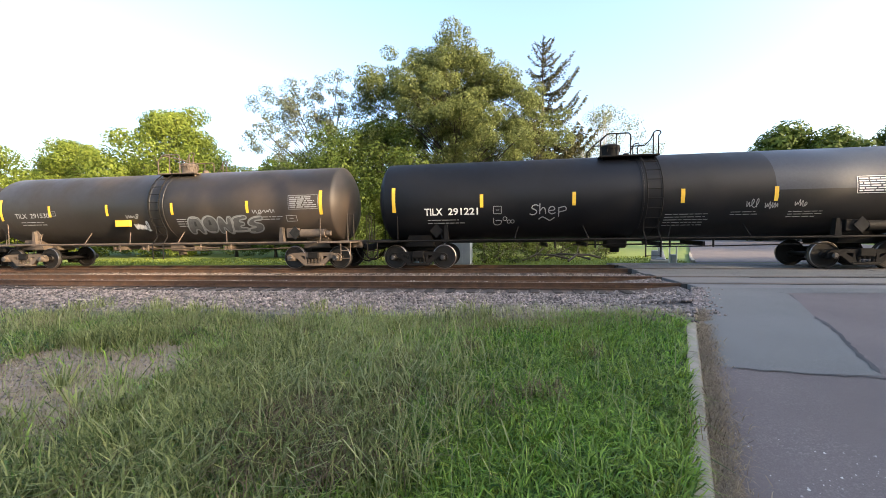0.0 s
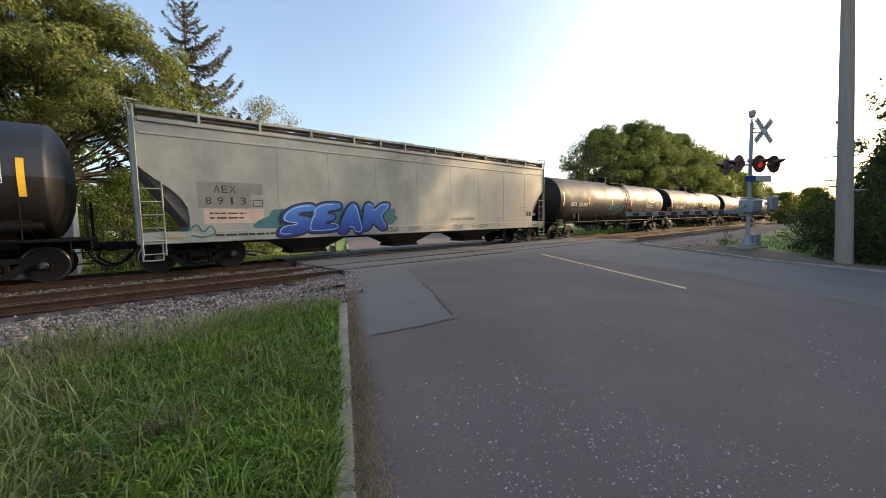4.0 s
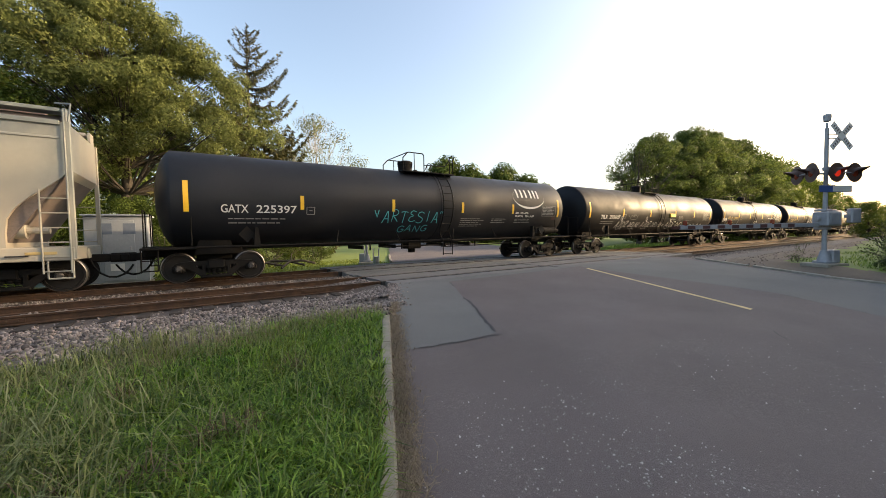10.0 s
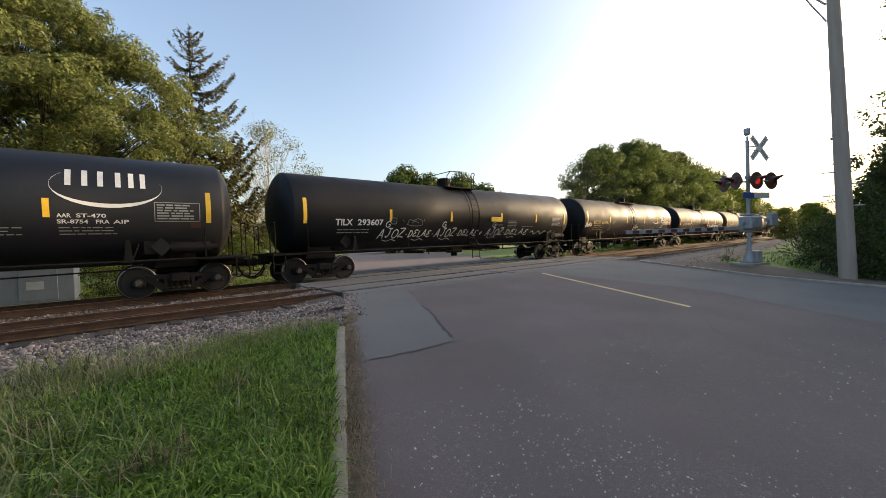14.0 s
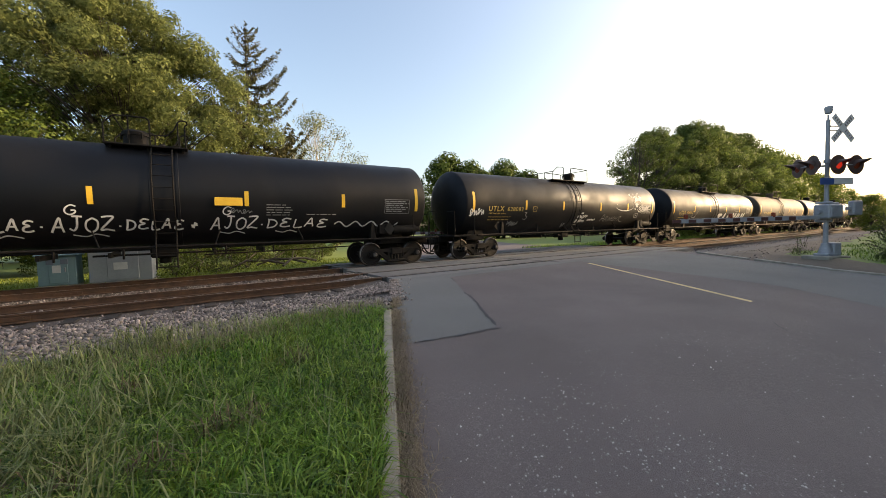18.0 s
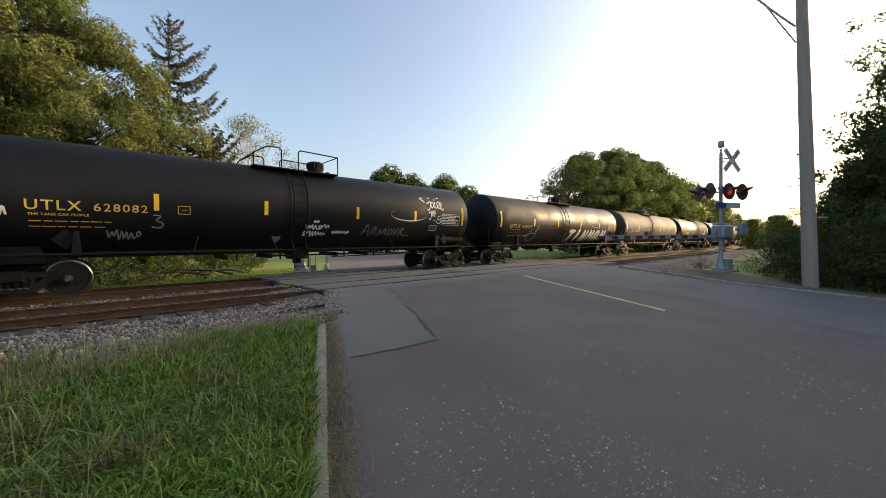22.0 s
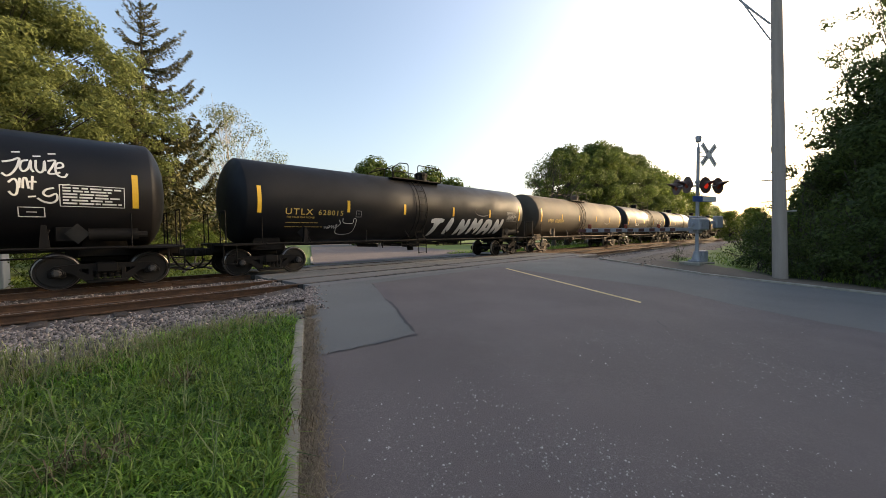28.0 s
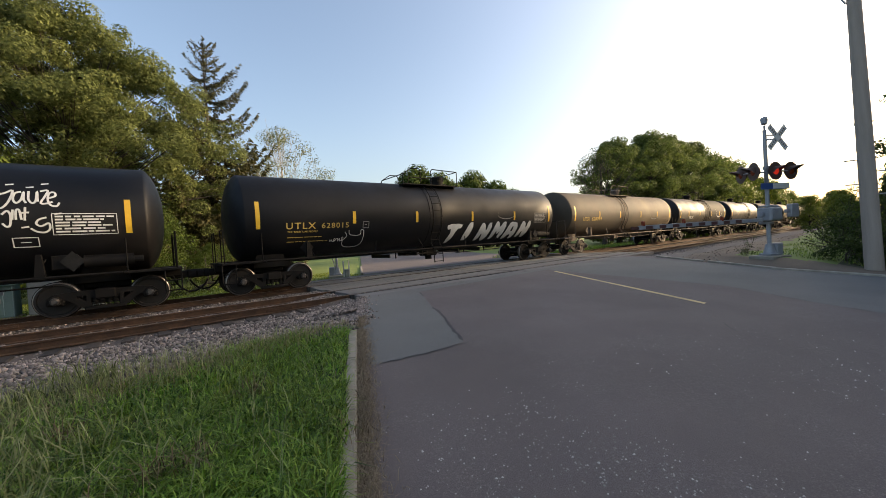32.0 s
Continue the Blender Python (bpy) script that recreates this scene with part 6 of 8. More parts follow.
    lettering("UTLX", -6.9, 2.16, 0.24, 0.96, GOLD, c, bold=0.012, gap=1.2, label="yellow reporting mark")
    lettering("628082", -5.72, 2.17, 0.2, 1.08, GOLD, c, bold=0.008, gap=1.2, label="yellow reporting mark")
    lettering("THE TANK CAR PEOPLE", -6.86, 2.03, 0.06, 1.05, GOLD, c, bold=0.01, label="small yellow words")
    bars(-6.85, 1.9, 1.7, 2, 0.13, GOLD, c, None, 61, h=0.022)
    small_frame(-3.95, 2.18, 0.28, 0.22, c, GOLD)
    arc_swoosh(4.42, 2.52, 1.95, 0.26, "emblem", WHITE, c, "white crescent mark")
    for line in ([(2.15, 1.62), (2.3, 1.95), (2.42, 2.02), (2.45, 1.75), (2.5, 1.6)], [(2.2, 1.76), (2.45, 1.8)], [(2.58, 1.62), (2.66, 1.9), (2.8, 1.92), (2.72, 1.76), (2.88, 1.62)], [(2.95, 1.62), (3.02, 1.86), (3.12, 1.68), (3.25, 1.9), (3.3, 1.64)], [(3.4, 1.68), (3.48, 1.88), (3.62, 1.84), (3.58, 1.66), (3.42, 1.66)], [(3.7, 1.9), (3.78, 1.66), (3.92, 1.95)], [(4.0, 1.6), (4.06, 1.86), (4.22, 1.9), (4.1, 1.74), (4.35, 1.6), (4.6, 1.62)]):
        strokes([smooth_line(line, 4)], 0.024, "graffiti", DIM_WHITE, c, label="thin chalk-white script")
    for k, (q, z, w, h) in enumerate(((-0.2, 1.82, 0.95, 0.22), (-0.25, 1.56, 0.9, 0.22), (0.85, 1.66, 0.8, 0.16), (0.1, 2.06, 0.2, 0.08))):
        scrawl(q, z, w, h, 63 + k, 4, 0.045, WHITE, c)
    heart = [(-1.12 + 0.15 * math.sin(a) ** 3, 1.46 + 0.0105 * (13 * math.cos(a) - 5 * math.cos(2 * a) - 2 * math.cos(3 * a))) for a in np.linspace(0, 6.1, 20)]
    decal(heart, "graffiti", DIM_WHITE, c, None, 0.014, "small white heart")
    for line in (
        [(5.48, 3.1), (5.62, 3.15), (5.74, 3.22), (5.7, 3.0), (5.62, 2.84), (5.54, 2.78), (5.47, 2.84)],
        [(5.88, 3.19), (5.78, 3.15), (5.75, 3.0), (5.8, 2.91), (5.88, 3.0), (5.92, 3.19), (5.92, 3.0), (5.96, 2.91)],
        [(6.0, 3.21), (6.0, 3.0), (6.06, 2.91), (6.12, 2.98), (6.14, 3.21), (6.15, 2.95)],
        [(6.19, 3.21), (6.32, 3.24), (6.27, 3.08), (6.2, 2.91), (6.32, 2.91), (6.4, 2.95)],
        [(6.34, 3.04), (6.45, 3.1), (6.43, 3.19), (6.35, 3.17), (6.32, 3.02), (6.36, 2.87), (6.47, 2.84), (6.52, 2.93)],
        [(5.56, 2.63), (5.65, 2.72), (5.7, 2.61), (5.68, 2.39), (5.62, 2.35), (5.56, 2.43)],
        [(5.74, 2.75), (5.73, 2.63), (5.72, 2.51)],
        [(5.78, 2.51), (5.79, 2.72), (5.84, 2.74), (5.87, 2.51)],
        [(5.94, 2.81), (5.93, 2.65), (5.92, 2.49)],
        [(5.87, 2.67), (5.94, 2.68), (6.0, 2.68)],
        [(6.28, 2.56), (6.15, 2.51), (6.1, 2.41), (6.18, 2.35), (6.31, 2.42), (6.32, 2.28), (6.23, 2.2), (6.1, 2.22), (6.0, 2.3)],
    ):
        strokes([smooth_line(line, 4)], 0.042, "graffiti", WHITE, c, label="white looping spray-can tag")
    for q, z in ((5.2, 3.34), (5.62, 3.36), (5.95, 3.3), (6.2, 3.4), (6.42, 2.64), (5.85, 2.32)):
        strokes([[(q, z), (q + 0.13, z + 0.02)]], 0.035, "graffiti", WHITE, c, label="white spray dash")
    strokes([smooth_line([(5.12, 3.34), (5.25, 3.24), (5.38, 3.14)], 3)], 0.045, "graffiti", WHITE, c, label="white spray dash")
    scrawl(-8.0, 1.95, 0.85, 0.34, 69, 4, 0.045, WHITE, c)
    scrawl(-5.5, 1.44, 0.8, 0.3, 68, 4, 0.035, DIM_WHITE, c)
    strokes([smooth_line([(-4.52, 2.12), (-4.35, 2.1), (-4.45, 1.98), (-4.3, 1.9), (-4.35, 1.78), (-4.55, 1.8)], 4)], 0.03, "graffiti", DIM_WHITE, c, label="chalk figure")
    data_panel(6.42, 2.58, c, 1.1, WHITE, 70)
    small_frame(5.68, 1.86, 0.42, 0.22, c, WHITE)
    # black car with bold white block graffiti
    c = tank_car(10.15, 8.57, TANK, "black tank car with bold white block-letter graffiti", False, True, plat=(-1.8, 1.3), seam=-0.5, ladder=-0.5, marks=(-4.41, -1.53, 1.7, 4.75), wheels=(-7.3, 7.2), twin=True)
    lettering("UTLX", -6.9, 2.1, 0.22, 1.02, GOLD, c, bold=0.012, gap=1.2, label="yellow reporting mark")
    lettering("628015", -5.67, 2.11, 0.19, 1.03, GOLD, c, bold=0.008, gap=1.2, label="yellow reporting mark")
    lettering("THE TANK CAR PEOPLE", -6.86, 1.98, 0.06, 1.05, GOLD, c, bold=0.01, label="small yellow words")
    bars(-6.85, 1.82, 1.5, 2, 0.15, GOLD, c, None, 71, h=0.022)
    small_frame(-4.05, 2.08, 0.24, 0.24, c, DIM_WHITE)
    scrawl(-5.35, 1.6, 0.6, 0.16, 72, 4, 0.022, WHITE, c, "white line doodle")
    strokes([smooth_line([(-4.78, 1.95), (-4.68, 1.8), (-4.82, 1.62), (-4.72, 1.42), (-4.3, 1.38), (-4.02, 1.5), (-4.0, 1.95), (-4.12, 2.0), (-4.15, 1.82), (-4.55, 1.84), (-4.62, 2.02)], 4)], 0.024, "graffiti", WHITE, c, label="white line doodle of a round figure")
    block_letters("TINMDN", 0.12, 1.32, 1.02, 0.84, 0.12, c, WHITE, None, None, None, 0.012, TANK, "bold white spray-painted letter", 0.84)
    arc_swoosh(4.1, 2.55, 1.3, 0.22, "emblem", DIM_WHITE, c, "faded white crescent mark")
    data_panel(6.5, 2.55, c, 0.95, DIM_WHITE, 74)
    # the rest of the train, far down the line
    c = tank_car(28.05, 8.15, TANK_BROWN, "tank car coloured golden brown for dust and low sun, with yellow lettering", True, False, plat=(-1.8, 1.0), marks=(-4.4, -1.5, 1.8, 4.8), seam=-0.8, ladder=-0.8, twin=True, band_paint=RAIL)
    lettering("UTLX  628014", -6.4, 2.1, 0.24, 2.3, GOLD, c, bold=0.02, label="yellow reporting mark")
    arc_swoosh(4.3, 2.4, 1.6, 0.3, "emblem", DIM_WHITE, c, "faded white crescent mark")
    # its sunlit and shaded halves are painted on as two different coats
    c = tank_car(44.5, 7.3, TANK_DUSTY_LIT, "black tank car painted as half sunlit, half shaded, with a white emblem", False, False, marks=(-4.5, -1.5, 2, 4.6), end_paint=TANK_WEATHERED, end_from=-0.6, end_low=0.0)
    lettering("TILX", -4.4, 2.0, 0.28, 1.2, WHITE, c, bold=0.02, label="white reporting mark")
    arc_swoosh(4.4, 2.75, 2.0, 0.62, "emblem", WHITE, c, "white emblem")
    for k, (mt, lab) in enumerate(((TANK_BLUISH, "grey-black tank car far down the line"), (TANK_WEATHERED, "weathered black tank car far down the line"), (TANK_BROWN, "tank car coloured golden brown for dust and low sun far down the line"), (TANK_WEATHERED, "weathered black tank car far down the line"), (TANK_GREY, "pale grey tank car far down the line"), (TANK_WEATHERED, "weathered black tank car far down the line"), (TANK_WEATHERED, "weathered black tank car far down the line"), (TANK_BROWN, "tank car coloured golden brown for dust and low sun far down the line"))):
        tank_car(59.6 + 14.6 * k, 6.5, mt, lab, False, False, marks=(-3, 3))


build_train()


# ---- crossing signals ----
def signal(x, y, z, turn, label, lit=True, gate=5.8, rear=-115):
    """Flashing-light signal: mast, crossbuck, two pairs of lamps, gate machine and lowered arm. Faces local -y; the arm points to local -x."""
    sg = thing("crossing_signal", label, "crossing signal", "crossing signals", m=pose(x, y, z, 0, 0, turn))
    part("foundation", Shape().box(-0.45, 0.45, -0.45, 0.45, -0.25, 0.06, 0.03), CONCRETE, sg)
    part("base_casting", Shape().box(-0.22, 0.22, -0.22, 0.22, 0.05, 0.14, 0.02).lathe([(0.14, 0.2), (0.4, 0.13), (0.5, 0.11)], "z", 16).box(0.1, 0.42, -0.2, 0.16, 0.06, 0.52, 0.03), GALV, sg)
    part("mast", Shape().rod((0, 0, 0.4), (0, 0, 4.78), 0.072, 0.06, n=16).rod((0, 0, 4.78), (0, 0, 4.95), 0.03, n=8).lathe([(3.3, 0.1), (3.42, 0.1)], "z", 14).lathe([(1.35, 0.1), (1.45, 0.1)], "z", 14), GALV, sg, "galvanised mast")
    part("bell", Shape().lathe([(4.98, 0.06), (5.02, 0.10), (5.18, 0.115), (5.24, 0.10), (5.26, 0.04)], "z", 16), GALV, sg)
    xb = part("crossbuck", Shape().box(-0.06, 0.46, -0.12, -0.09, 4.52, 4.56, 0.008).box(-0.06, 0.46, -0.12, -0.09, 4.38, 4.42, 0.008), GALV, sg, "white crossbuck sign")
    for a in (45, -45):
        m = pose(0.42, -0.14 - (0.014 if a > 0 else 0), 4.47, 0, a, 0)
        part("board", Shape().box(-0.6, 0.6, -0.006, 0.006, -0.115, 0.115, 0.004), WHITE, xb, "white reflective board", m=m)
        lines = [[(q, -0.03), (q + 0.085, -0.03)] for q in np.arange(-0.52, 0.48, 0.105) if abs(q + 0.04) > 0.12]
        for (x0, z0), (x1, _) in lines:
            part("letter_bar", Shape().box(x0 + 0.02, x1 - 0.025, -0.010, -0.0065, -0.045, 0.045, 0.001), BLACK, xb, m=m)

    def lamp_pair(cx, cy, heading, on):
        arm = part("crossarm", Shape().rod((cx, cy, 3.2), (0, 0, 3.2), 0.035, n=8).rod((cx - 0.4 * math.cos(heading), cy - 0.4 * math.sin(heading), 3.2), (cx + 0.4 * math.cos(heading), cy + 0.4 * math.sin(heading), 3.2), 0.03, n=8), GALV, sg)
        for k, sgn in enumerate((-1, 1)):
            m = pose(cx + sgn * 0.38 * math.cos(heading), cy + sgn * 0.38 * math.sin(heading), 3.2, 0, 0, math.degrees(heading))
            lp = part("lamp", Shape().lathe([(0.0, 0.33), (-0.02, 0.335), (-0.025, 0.16)], "y", 24).lathe([(0.02, 0.16), (0.14, 0.15), (0.18, 0.06)], "y", 18), BLACK, sg, "black round lamp background", m=m)
            hood = Shape()
            v = []
            for i in range(15):
                a = radians(-20 + i * 220 / 14)
                v += [(0.165 * math.cos(a), -0.03, 0.165 * math.sin(a)), (0.155 * math.cos(a), -0.03 - 0.40 * max(0.15, math.sin(a) * 0.9 + 0.1), 0.155 * math.sin(a))]
            hood.add(v, [(2 * i, 2 * i + 1, 2 * i + 3, 2 * i + 2) for i in range(14)])
            part("hood", hood, BLACK, lp)
            part("lens", Shape().lathe([(-0.03, 0.145), (-0.05, 0.12), (-0.062, 0.06), (-0.065, 0.01)], "y", 20), LENS if on == k else LENS_OFF, lp, "red lens")

    lamp_pair(0.46, -0.25, 0.0, 0 if lit else 9)
    lamp_pair(-0.62, 0.22, radians(rear), 0 if rear == 180 else 9)
    sp = part("track_sign", Shape().box(-0.46, 0.95, -0.13, -0.115, 2.54, 2.77, 0.006), SIGN_BLUE, sg, "blue and white sign plate")
    part("sign_face", Shape().box(0.12, 0.9, -0.137, -0.131, 2.56, 2.75, 0.002), WHITE, sp)
    gm = part("gate_machine", Shape().box(-0.30, 0.30, -0.30, 0.20, 1.36, 1.86, 0.04).rod((-0.42, -0.02, 1.62), (0.42, -0.02, 1.62), 0.09, n=12).rod((-0.12, -0.02, 1.62), (-0.12, -0.34, 1.62), 0.12, n=14), GALV, sg, "grey gate machine housing")
    part("door", Shape().box(-0.24, 0.24, -0.325, -0.302, 1.42, 1.80, 0.01), GALV, gm)
    for z0, z1 in ((1.24, 1.34), (1.88, 1.96)):
        part("mounting_clamp", Shape().box(-0.14, 0.14, -0.12, 0.26, z0, z1, 0.02), GALV, gm)
    part("conduit", Shape().tube([(0.18, 0.1, 1.36), (0.2, 0.12, 1.0), (0.1, 0.1, 0.6), (0.12, 0.08, 0.3)], 0.03), GALV, gm, "flexible cable conduit")
    for yy in (-0.36, 0.3):
        part("counterweight", Shape().box(0.3, 0.85, yy - 0.025, yy + 0.025, 1.62, 1.75, 0.01).box(0.5, 0.9, yy - 0.09, yy + 0.09, 1.45, 1.95, 0.03), GALV, gm, "counterweight arm")
    if gate:
        arm = part("gate_arm", Shape().box(-1.3, -0.3, -0.045, 0.045, 1.34, 1.48, 0.012), GALV, sg, "lowered gate arm in red and white bands")
        q, k = 1.3, 0
        while q < gate:
            w = min(0.56, gate - q)
            part("board", Shape().box(-q - w, -q, -0.03, 0.03, 1.33, 1.33 + 0.17 - 0.03 * q / gate, 0.006), ARM_WHITE, arm, "dirty white arm board")
            part("band", Shape().box(-q - 0.30, -q - 0.02, -0.035, 0.035, 1.345, 1.33 + 0.145 - 0.03 * q / gate, 0.004), ARM_RED, arm, "faded dark red band")
            q, k = q + w, k + 1
        for q in (2.2, 3.9, gate - 0.2):
            part("arm_lamp", Shape().box(-q - 0.05, -q + 0.05, -0.045, 0.045, 1.46, 1.62, 0.015), LENS_OFF, arm, "small red arm lamp")
    return sg


turn = -math.degrees(math.atan(0.46))
signal(17.98, 3.8, 0.0, turn, "grey crossing signal with crossbuck, red lamps and lowered striped gate")
signal(7.6, 20.2, -0.2, turn + 180, "crossing signal on the far side of the tracks", gate=5.0, rear=180)


# ---- poles, cabinets, small things beyond the tracks ----
def utility_pole(x, y, z):
    up = thing("utility_pole", "weathered grey wooden utility pole with street-lamp bracket", "utility pole", m=pose(x, y, z, -1.5, 0, 0))
    s = Shape()
    prof_ = [(-0.4, 0.222)] + [(h, 0.215 - 0.0066 * h) for h in np.linspace(0, 13, 14)]
    s.lathe(prof_, "z", 20)
    part("post", s, POLE, up)
    part("bracket", Shape().tube([(0, 0.17, 8.95), (-0.05, 0.6, 9.55), (-0.1, 1.1, 10.3), (-0.2, 1.9, 11.4), (-0.35, 2.9, 12.3), (-0.5, 3.9, 12.7)], 0.035).tube([(0, 0.17, 8.4), (-0.05, 0.5, 9.1), (-0.1, 0.95, 10.1)], 0.025), GALV, up, "street-lamp bracket arm")
    part("lamp_head", Shape().box(-0.65, -0.35, 3.8, 4.5, 12.62, 12.82, 0.06), GALV, up)
    for k, h in enumerate((2.4, 2.75, 3.1, 3.5)):
        a = 2.2 if k % 2 else -0.9
        part("climbing_peg", Shape().rod((0.15 * math.cos(a), 0.15 * math.sin(a), h), (0.55 * math.cos(a), 0.55 * math.sin(a), h), 0.02, n=5), GALV, up)
    return up


utility_pole(17.1, 1.19, -0.42)


def cabinet(x, y, w, d, h, mt, label):
    cb = thing("equipment_cabinet", label, "cabinet", m=pose(x, y, -0.36, 0, 0, -2))
    part("plinth", Shape().box(-w / 2 - 0.06, w / 2 + 0.06, -d / 2 - 0.06, d / 2 + 0.06, -0.1, 0.1, 0.02), CONCRETE, cb)
    part("housing", Shape().box(-w / 2, w / 2, -d / 2, d / 2, 0.1, h, 0.02), mt, cb)
    part("roof", Shape().box(-w / 2 - 0.07, w / 2 + 0.07, -d / 2 - 0.07, d / 2 + 0.07, h, h + 0.07, 0.02), mt, cb)
    dr = part("door", Shape().box(-w * 0.22, w * 0.28, -d / 2 - 0.025, -d / 2 + 0.01, 0.18, h - 0.15, 0.01), mt, cb)
    part("handle", Shape().box(w * 0.2, w * 0.23, -d / 2 - 0.06, -d / 2 - 0.02, h * 0.5, h * 0.5 + 0.16, 0.008), GALV, dr)
    for q in (-0.27, 0.10):
        part("vent_panel", Shape().box(q * w, (q + 0.2) * w, -d / 2 - 0.03, -d / 2 - 0.005, h * 0.74, h * 0.9, 0.008), SIGN_DULL, cb, "dark louvred vent panel")
    part("label_plate", Shape().box(-w * 0.12, w * 0.1, -d / 2 - 0.03, -d / 2 - 0.026, 0.55, 0.82, 0.002), WHITE, cb, "pale warning plate")


cabinet(-2.83, 19.6, 1.85, 1.3, 2.6, CABINET, "grey-blue steel equipment cabinet on a concrete plinth")
cabinet(-4.6, 19.5, 1.0, 0.8, 1.15, CABINET_TEAL, "low teal steel equipment cabinet")


def bollard(x, y, z):
    b = thing("marker_post", "short grey post with two white pickets", "post", m=pose(x, y, z))
    part("post", Shape().box(-0.1, 0.1, -0.1, 0.1, -0.1, 0.55, 0.02), GALV, b)
    for q in (-0.16, 0.14):
        part("picket", Shape().box(q - 0.035, q + 0.035, -0.03, 0.0, 0.1, 1.0, 0.01), WHITE, b)


bollard(7.5, 18.7, -0.33)


# ---- trees and grass ----
def blob_points(n, r, rg, squash=1.0):
    """Points in and mostly near the skin of a ball."""
    d = rg.normal(size=(n, 3))
    d /= np.linalg.norm(d, axis=1)[:, None]
    q = rg.uniform(0.35, 1.0, n) ** 0.45
    return d * q[:, None] * r * np.array([1, 1, squash]), d


def leaf_cloud(centres, radii, per, size, rg, squash=0.8, droop=0.0, core=1.0):
    """Leaves as small folded quads round each clump."""
    vs, total = [], 0
    for c, r_ in zip(centres, radii):
        k = max(12, int(per * (r_ / 1.0) ** 2))
        p, d = blob_points(k, r_, rg, squash)
        p = p + c
        s = size * rg.uniform(0.6, 1.35, k)[:, None]
        s *= np.where(np.linalg.norm((p - c) / np.array([1, 1, squash]), axis=1) < 0.8 * r_, core, 0.85)[:, None]
        nrm = d * 1.3 + rg.normal(0, 0.5, (k, 3)) + np.array([0, 0, 0.35])
        nrm /= np.linalg.norm(nrm, axis=1)[:, None]
        a = np.cross(nrm, rg.normal(size=(k, 3)))
        a /= np.linalg.norm(a, axis=1)[:, None] + 1e-9
        b = np.cross(nrm, a)
        q = np.stack([p - a * s, p - b * s * 0.45 + nrm * s * 0.12, p + a * s, p + b * s * 0.45 + nrm * s * 0.12], 1)
        vs.append(q)
        total += k
    v = np.concatenate(vs).reshape(-1, 3)
    return v, np.arange(total * 4).reshape(-1, 4)


def tree_data(name, height, spread, seed, leaves, leaf_size=0.16, per=130, clumps=46, trunk=0.3, base=0.22, bark=None, squash=0.75, open_=0.0, lean=0.0, lobes=None, open_from=0.0, core=1.0, clump_r=0.34):
    """Meshes of a broadleaf tree: tapered trunk with limbs, and a crown of leaf clumps with gaps."""
    rg = np.random.default_rng(seed)
    s = Shape()
    top = Vector((lean * height, 0, height * 0.72))
    prev, pts = Vector((0, 0, -0.3)), []
    for k in range(1, 9):
        t = k / 8
        q = Vector((lean * height * t + rg.normal(0, 0.12) * (t > 0.2), rg.normal(0, 0.12) * (t > 0.2), height * 0.74 * t))
        s.rod(prev, q, trunk * (1 - 0.85 * (k - 1) / 8) * (1.35 if k == 1 else 1), trunk * (1 - 0.85 * t), n=9, caps=False)
        pts.append(q)
        prev = q
    cs, rs = [], []
    for k in range(clumps):
        t = (k + 0.5) / clumps
        z = height * (base + (0.97 - base) * t)
        prof_ = math.sin(math.pi * min(1, 0.22 + 0.78 * t) ** 1.15) ** 0.75 if t < 0.97 else 0.25
        a = k * 2.39996 + rg.uniform(-0.4, 0.4)
        rad = spread * prof_ * rg.uniform(0.35, 1.0) * (1 + 0.12 * math.sin(3 * a + seed))
        c = np.array([math.cos(a) * rad + lean * z, math.sin(a) * rad, z + rg.normal(0, 0.3)])
        if t > open_from and rg.random() < open_:
            continue
        if lobes:
            lx_, ly_, lz_, lr_ = lobes[k % len(lobes)]
            d = rg.normal(size=3)
            d[2] = abs(d[2]) * 0.9 - 0.25
            d /= np.linalg.norm(d)
            c = np.array([lx_, ly_, lz_]) + d * lr_ * rg.uniform(0.45, 0.92)
            t = float(min(max(c[2] / height, 0.02), 0.98))
        cs.append(c)
        rs.append(rg.uniform(0.55, 1.0) * (lr_ if lobes else spread) * clump_r)
        j = pts[int(np.clip(t * 6, 2, 6))]
        if k % (5 if lobes else 2) == 0 or (open_ > 0 and not lobes):
            mid = (Vector(c) + j) / 2 + Vector((0, 0, -0.25))
            s.rod(j - Vector((0, 0, 0.9 * t)), mid, trunk * 0.28 * (1.15 - t), trunk * 0.16 * (1.1 - t), n=6, caps=False)
            s.rod(mid, Vector(c), trunk * 0.16 * (1.1 - t), 0.012, n=5, caps=False)
            for _ in range(2):
                s.rod(mid, Vector(c + rg.normal(0, rs[-1] * 0.6, 3)), trunk * 0.08, 0.008, n=4, caps=False)
    tm = s.mesh(name + "_trunk", 50)
    tm.materials.append(bark or BARK)
    v, f = leaf_cloud(cs, rs, per, leaf_size, rg, squash, core=core)
    return tm, raw_mesh(name + "_crown", v, f, leaves)


def plant(data, x, y, z, label, rot=0, scale=1.0, name="tree", category="tree", group=""):
    t = thing(name, label, category, group, m=pose(x, y, z, 0, 0, rot) @ Matrix.Diagonal((scale, scale, scale, 1)))
    part("trunk", data[0], BARK, t)
    part("crown", data[1], LEAF_MID, t)
    return t


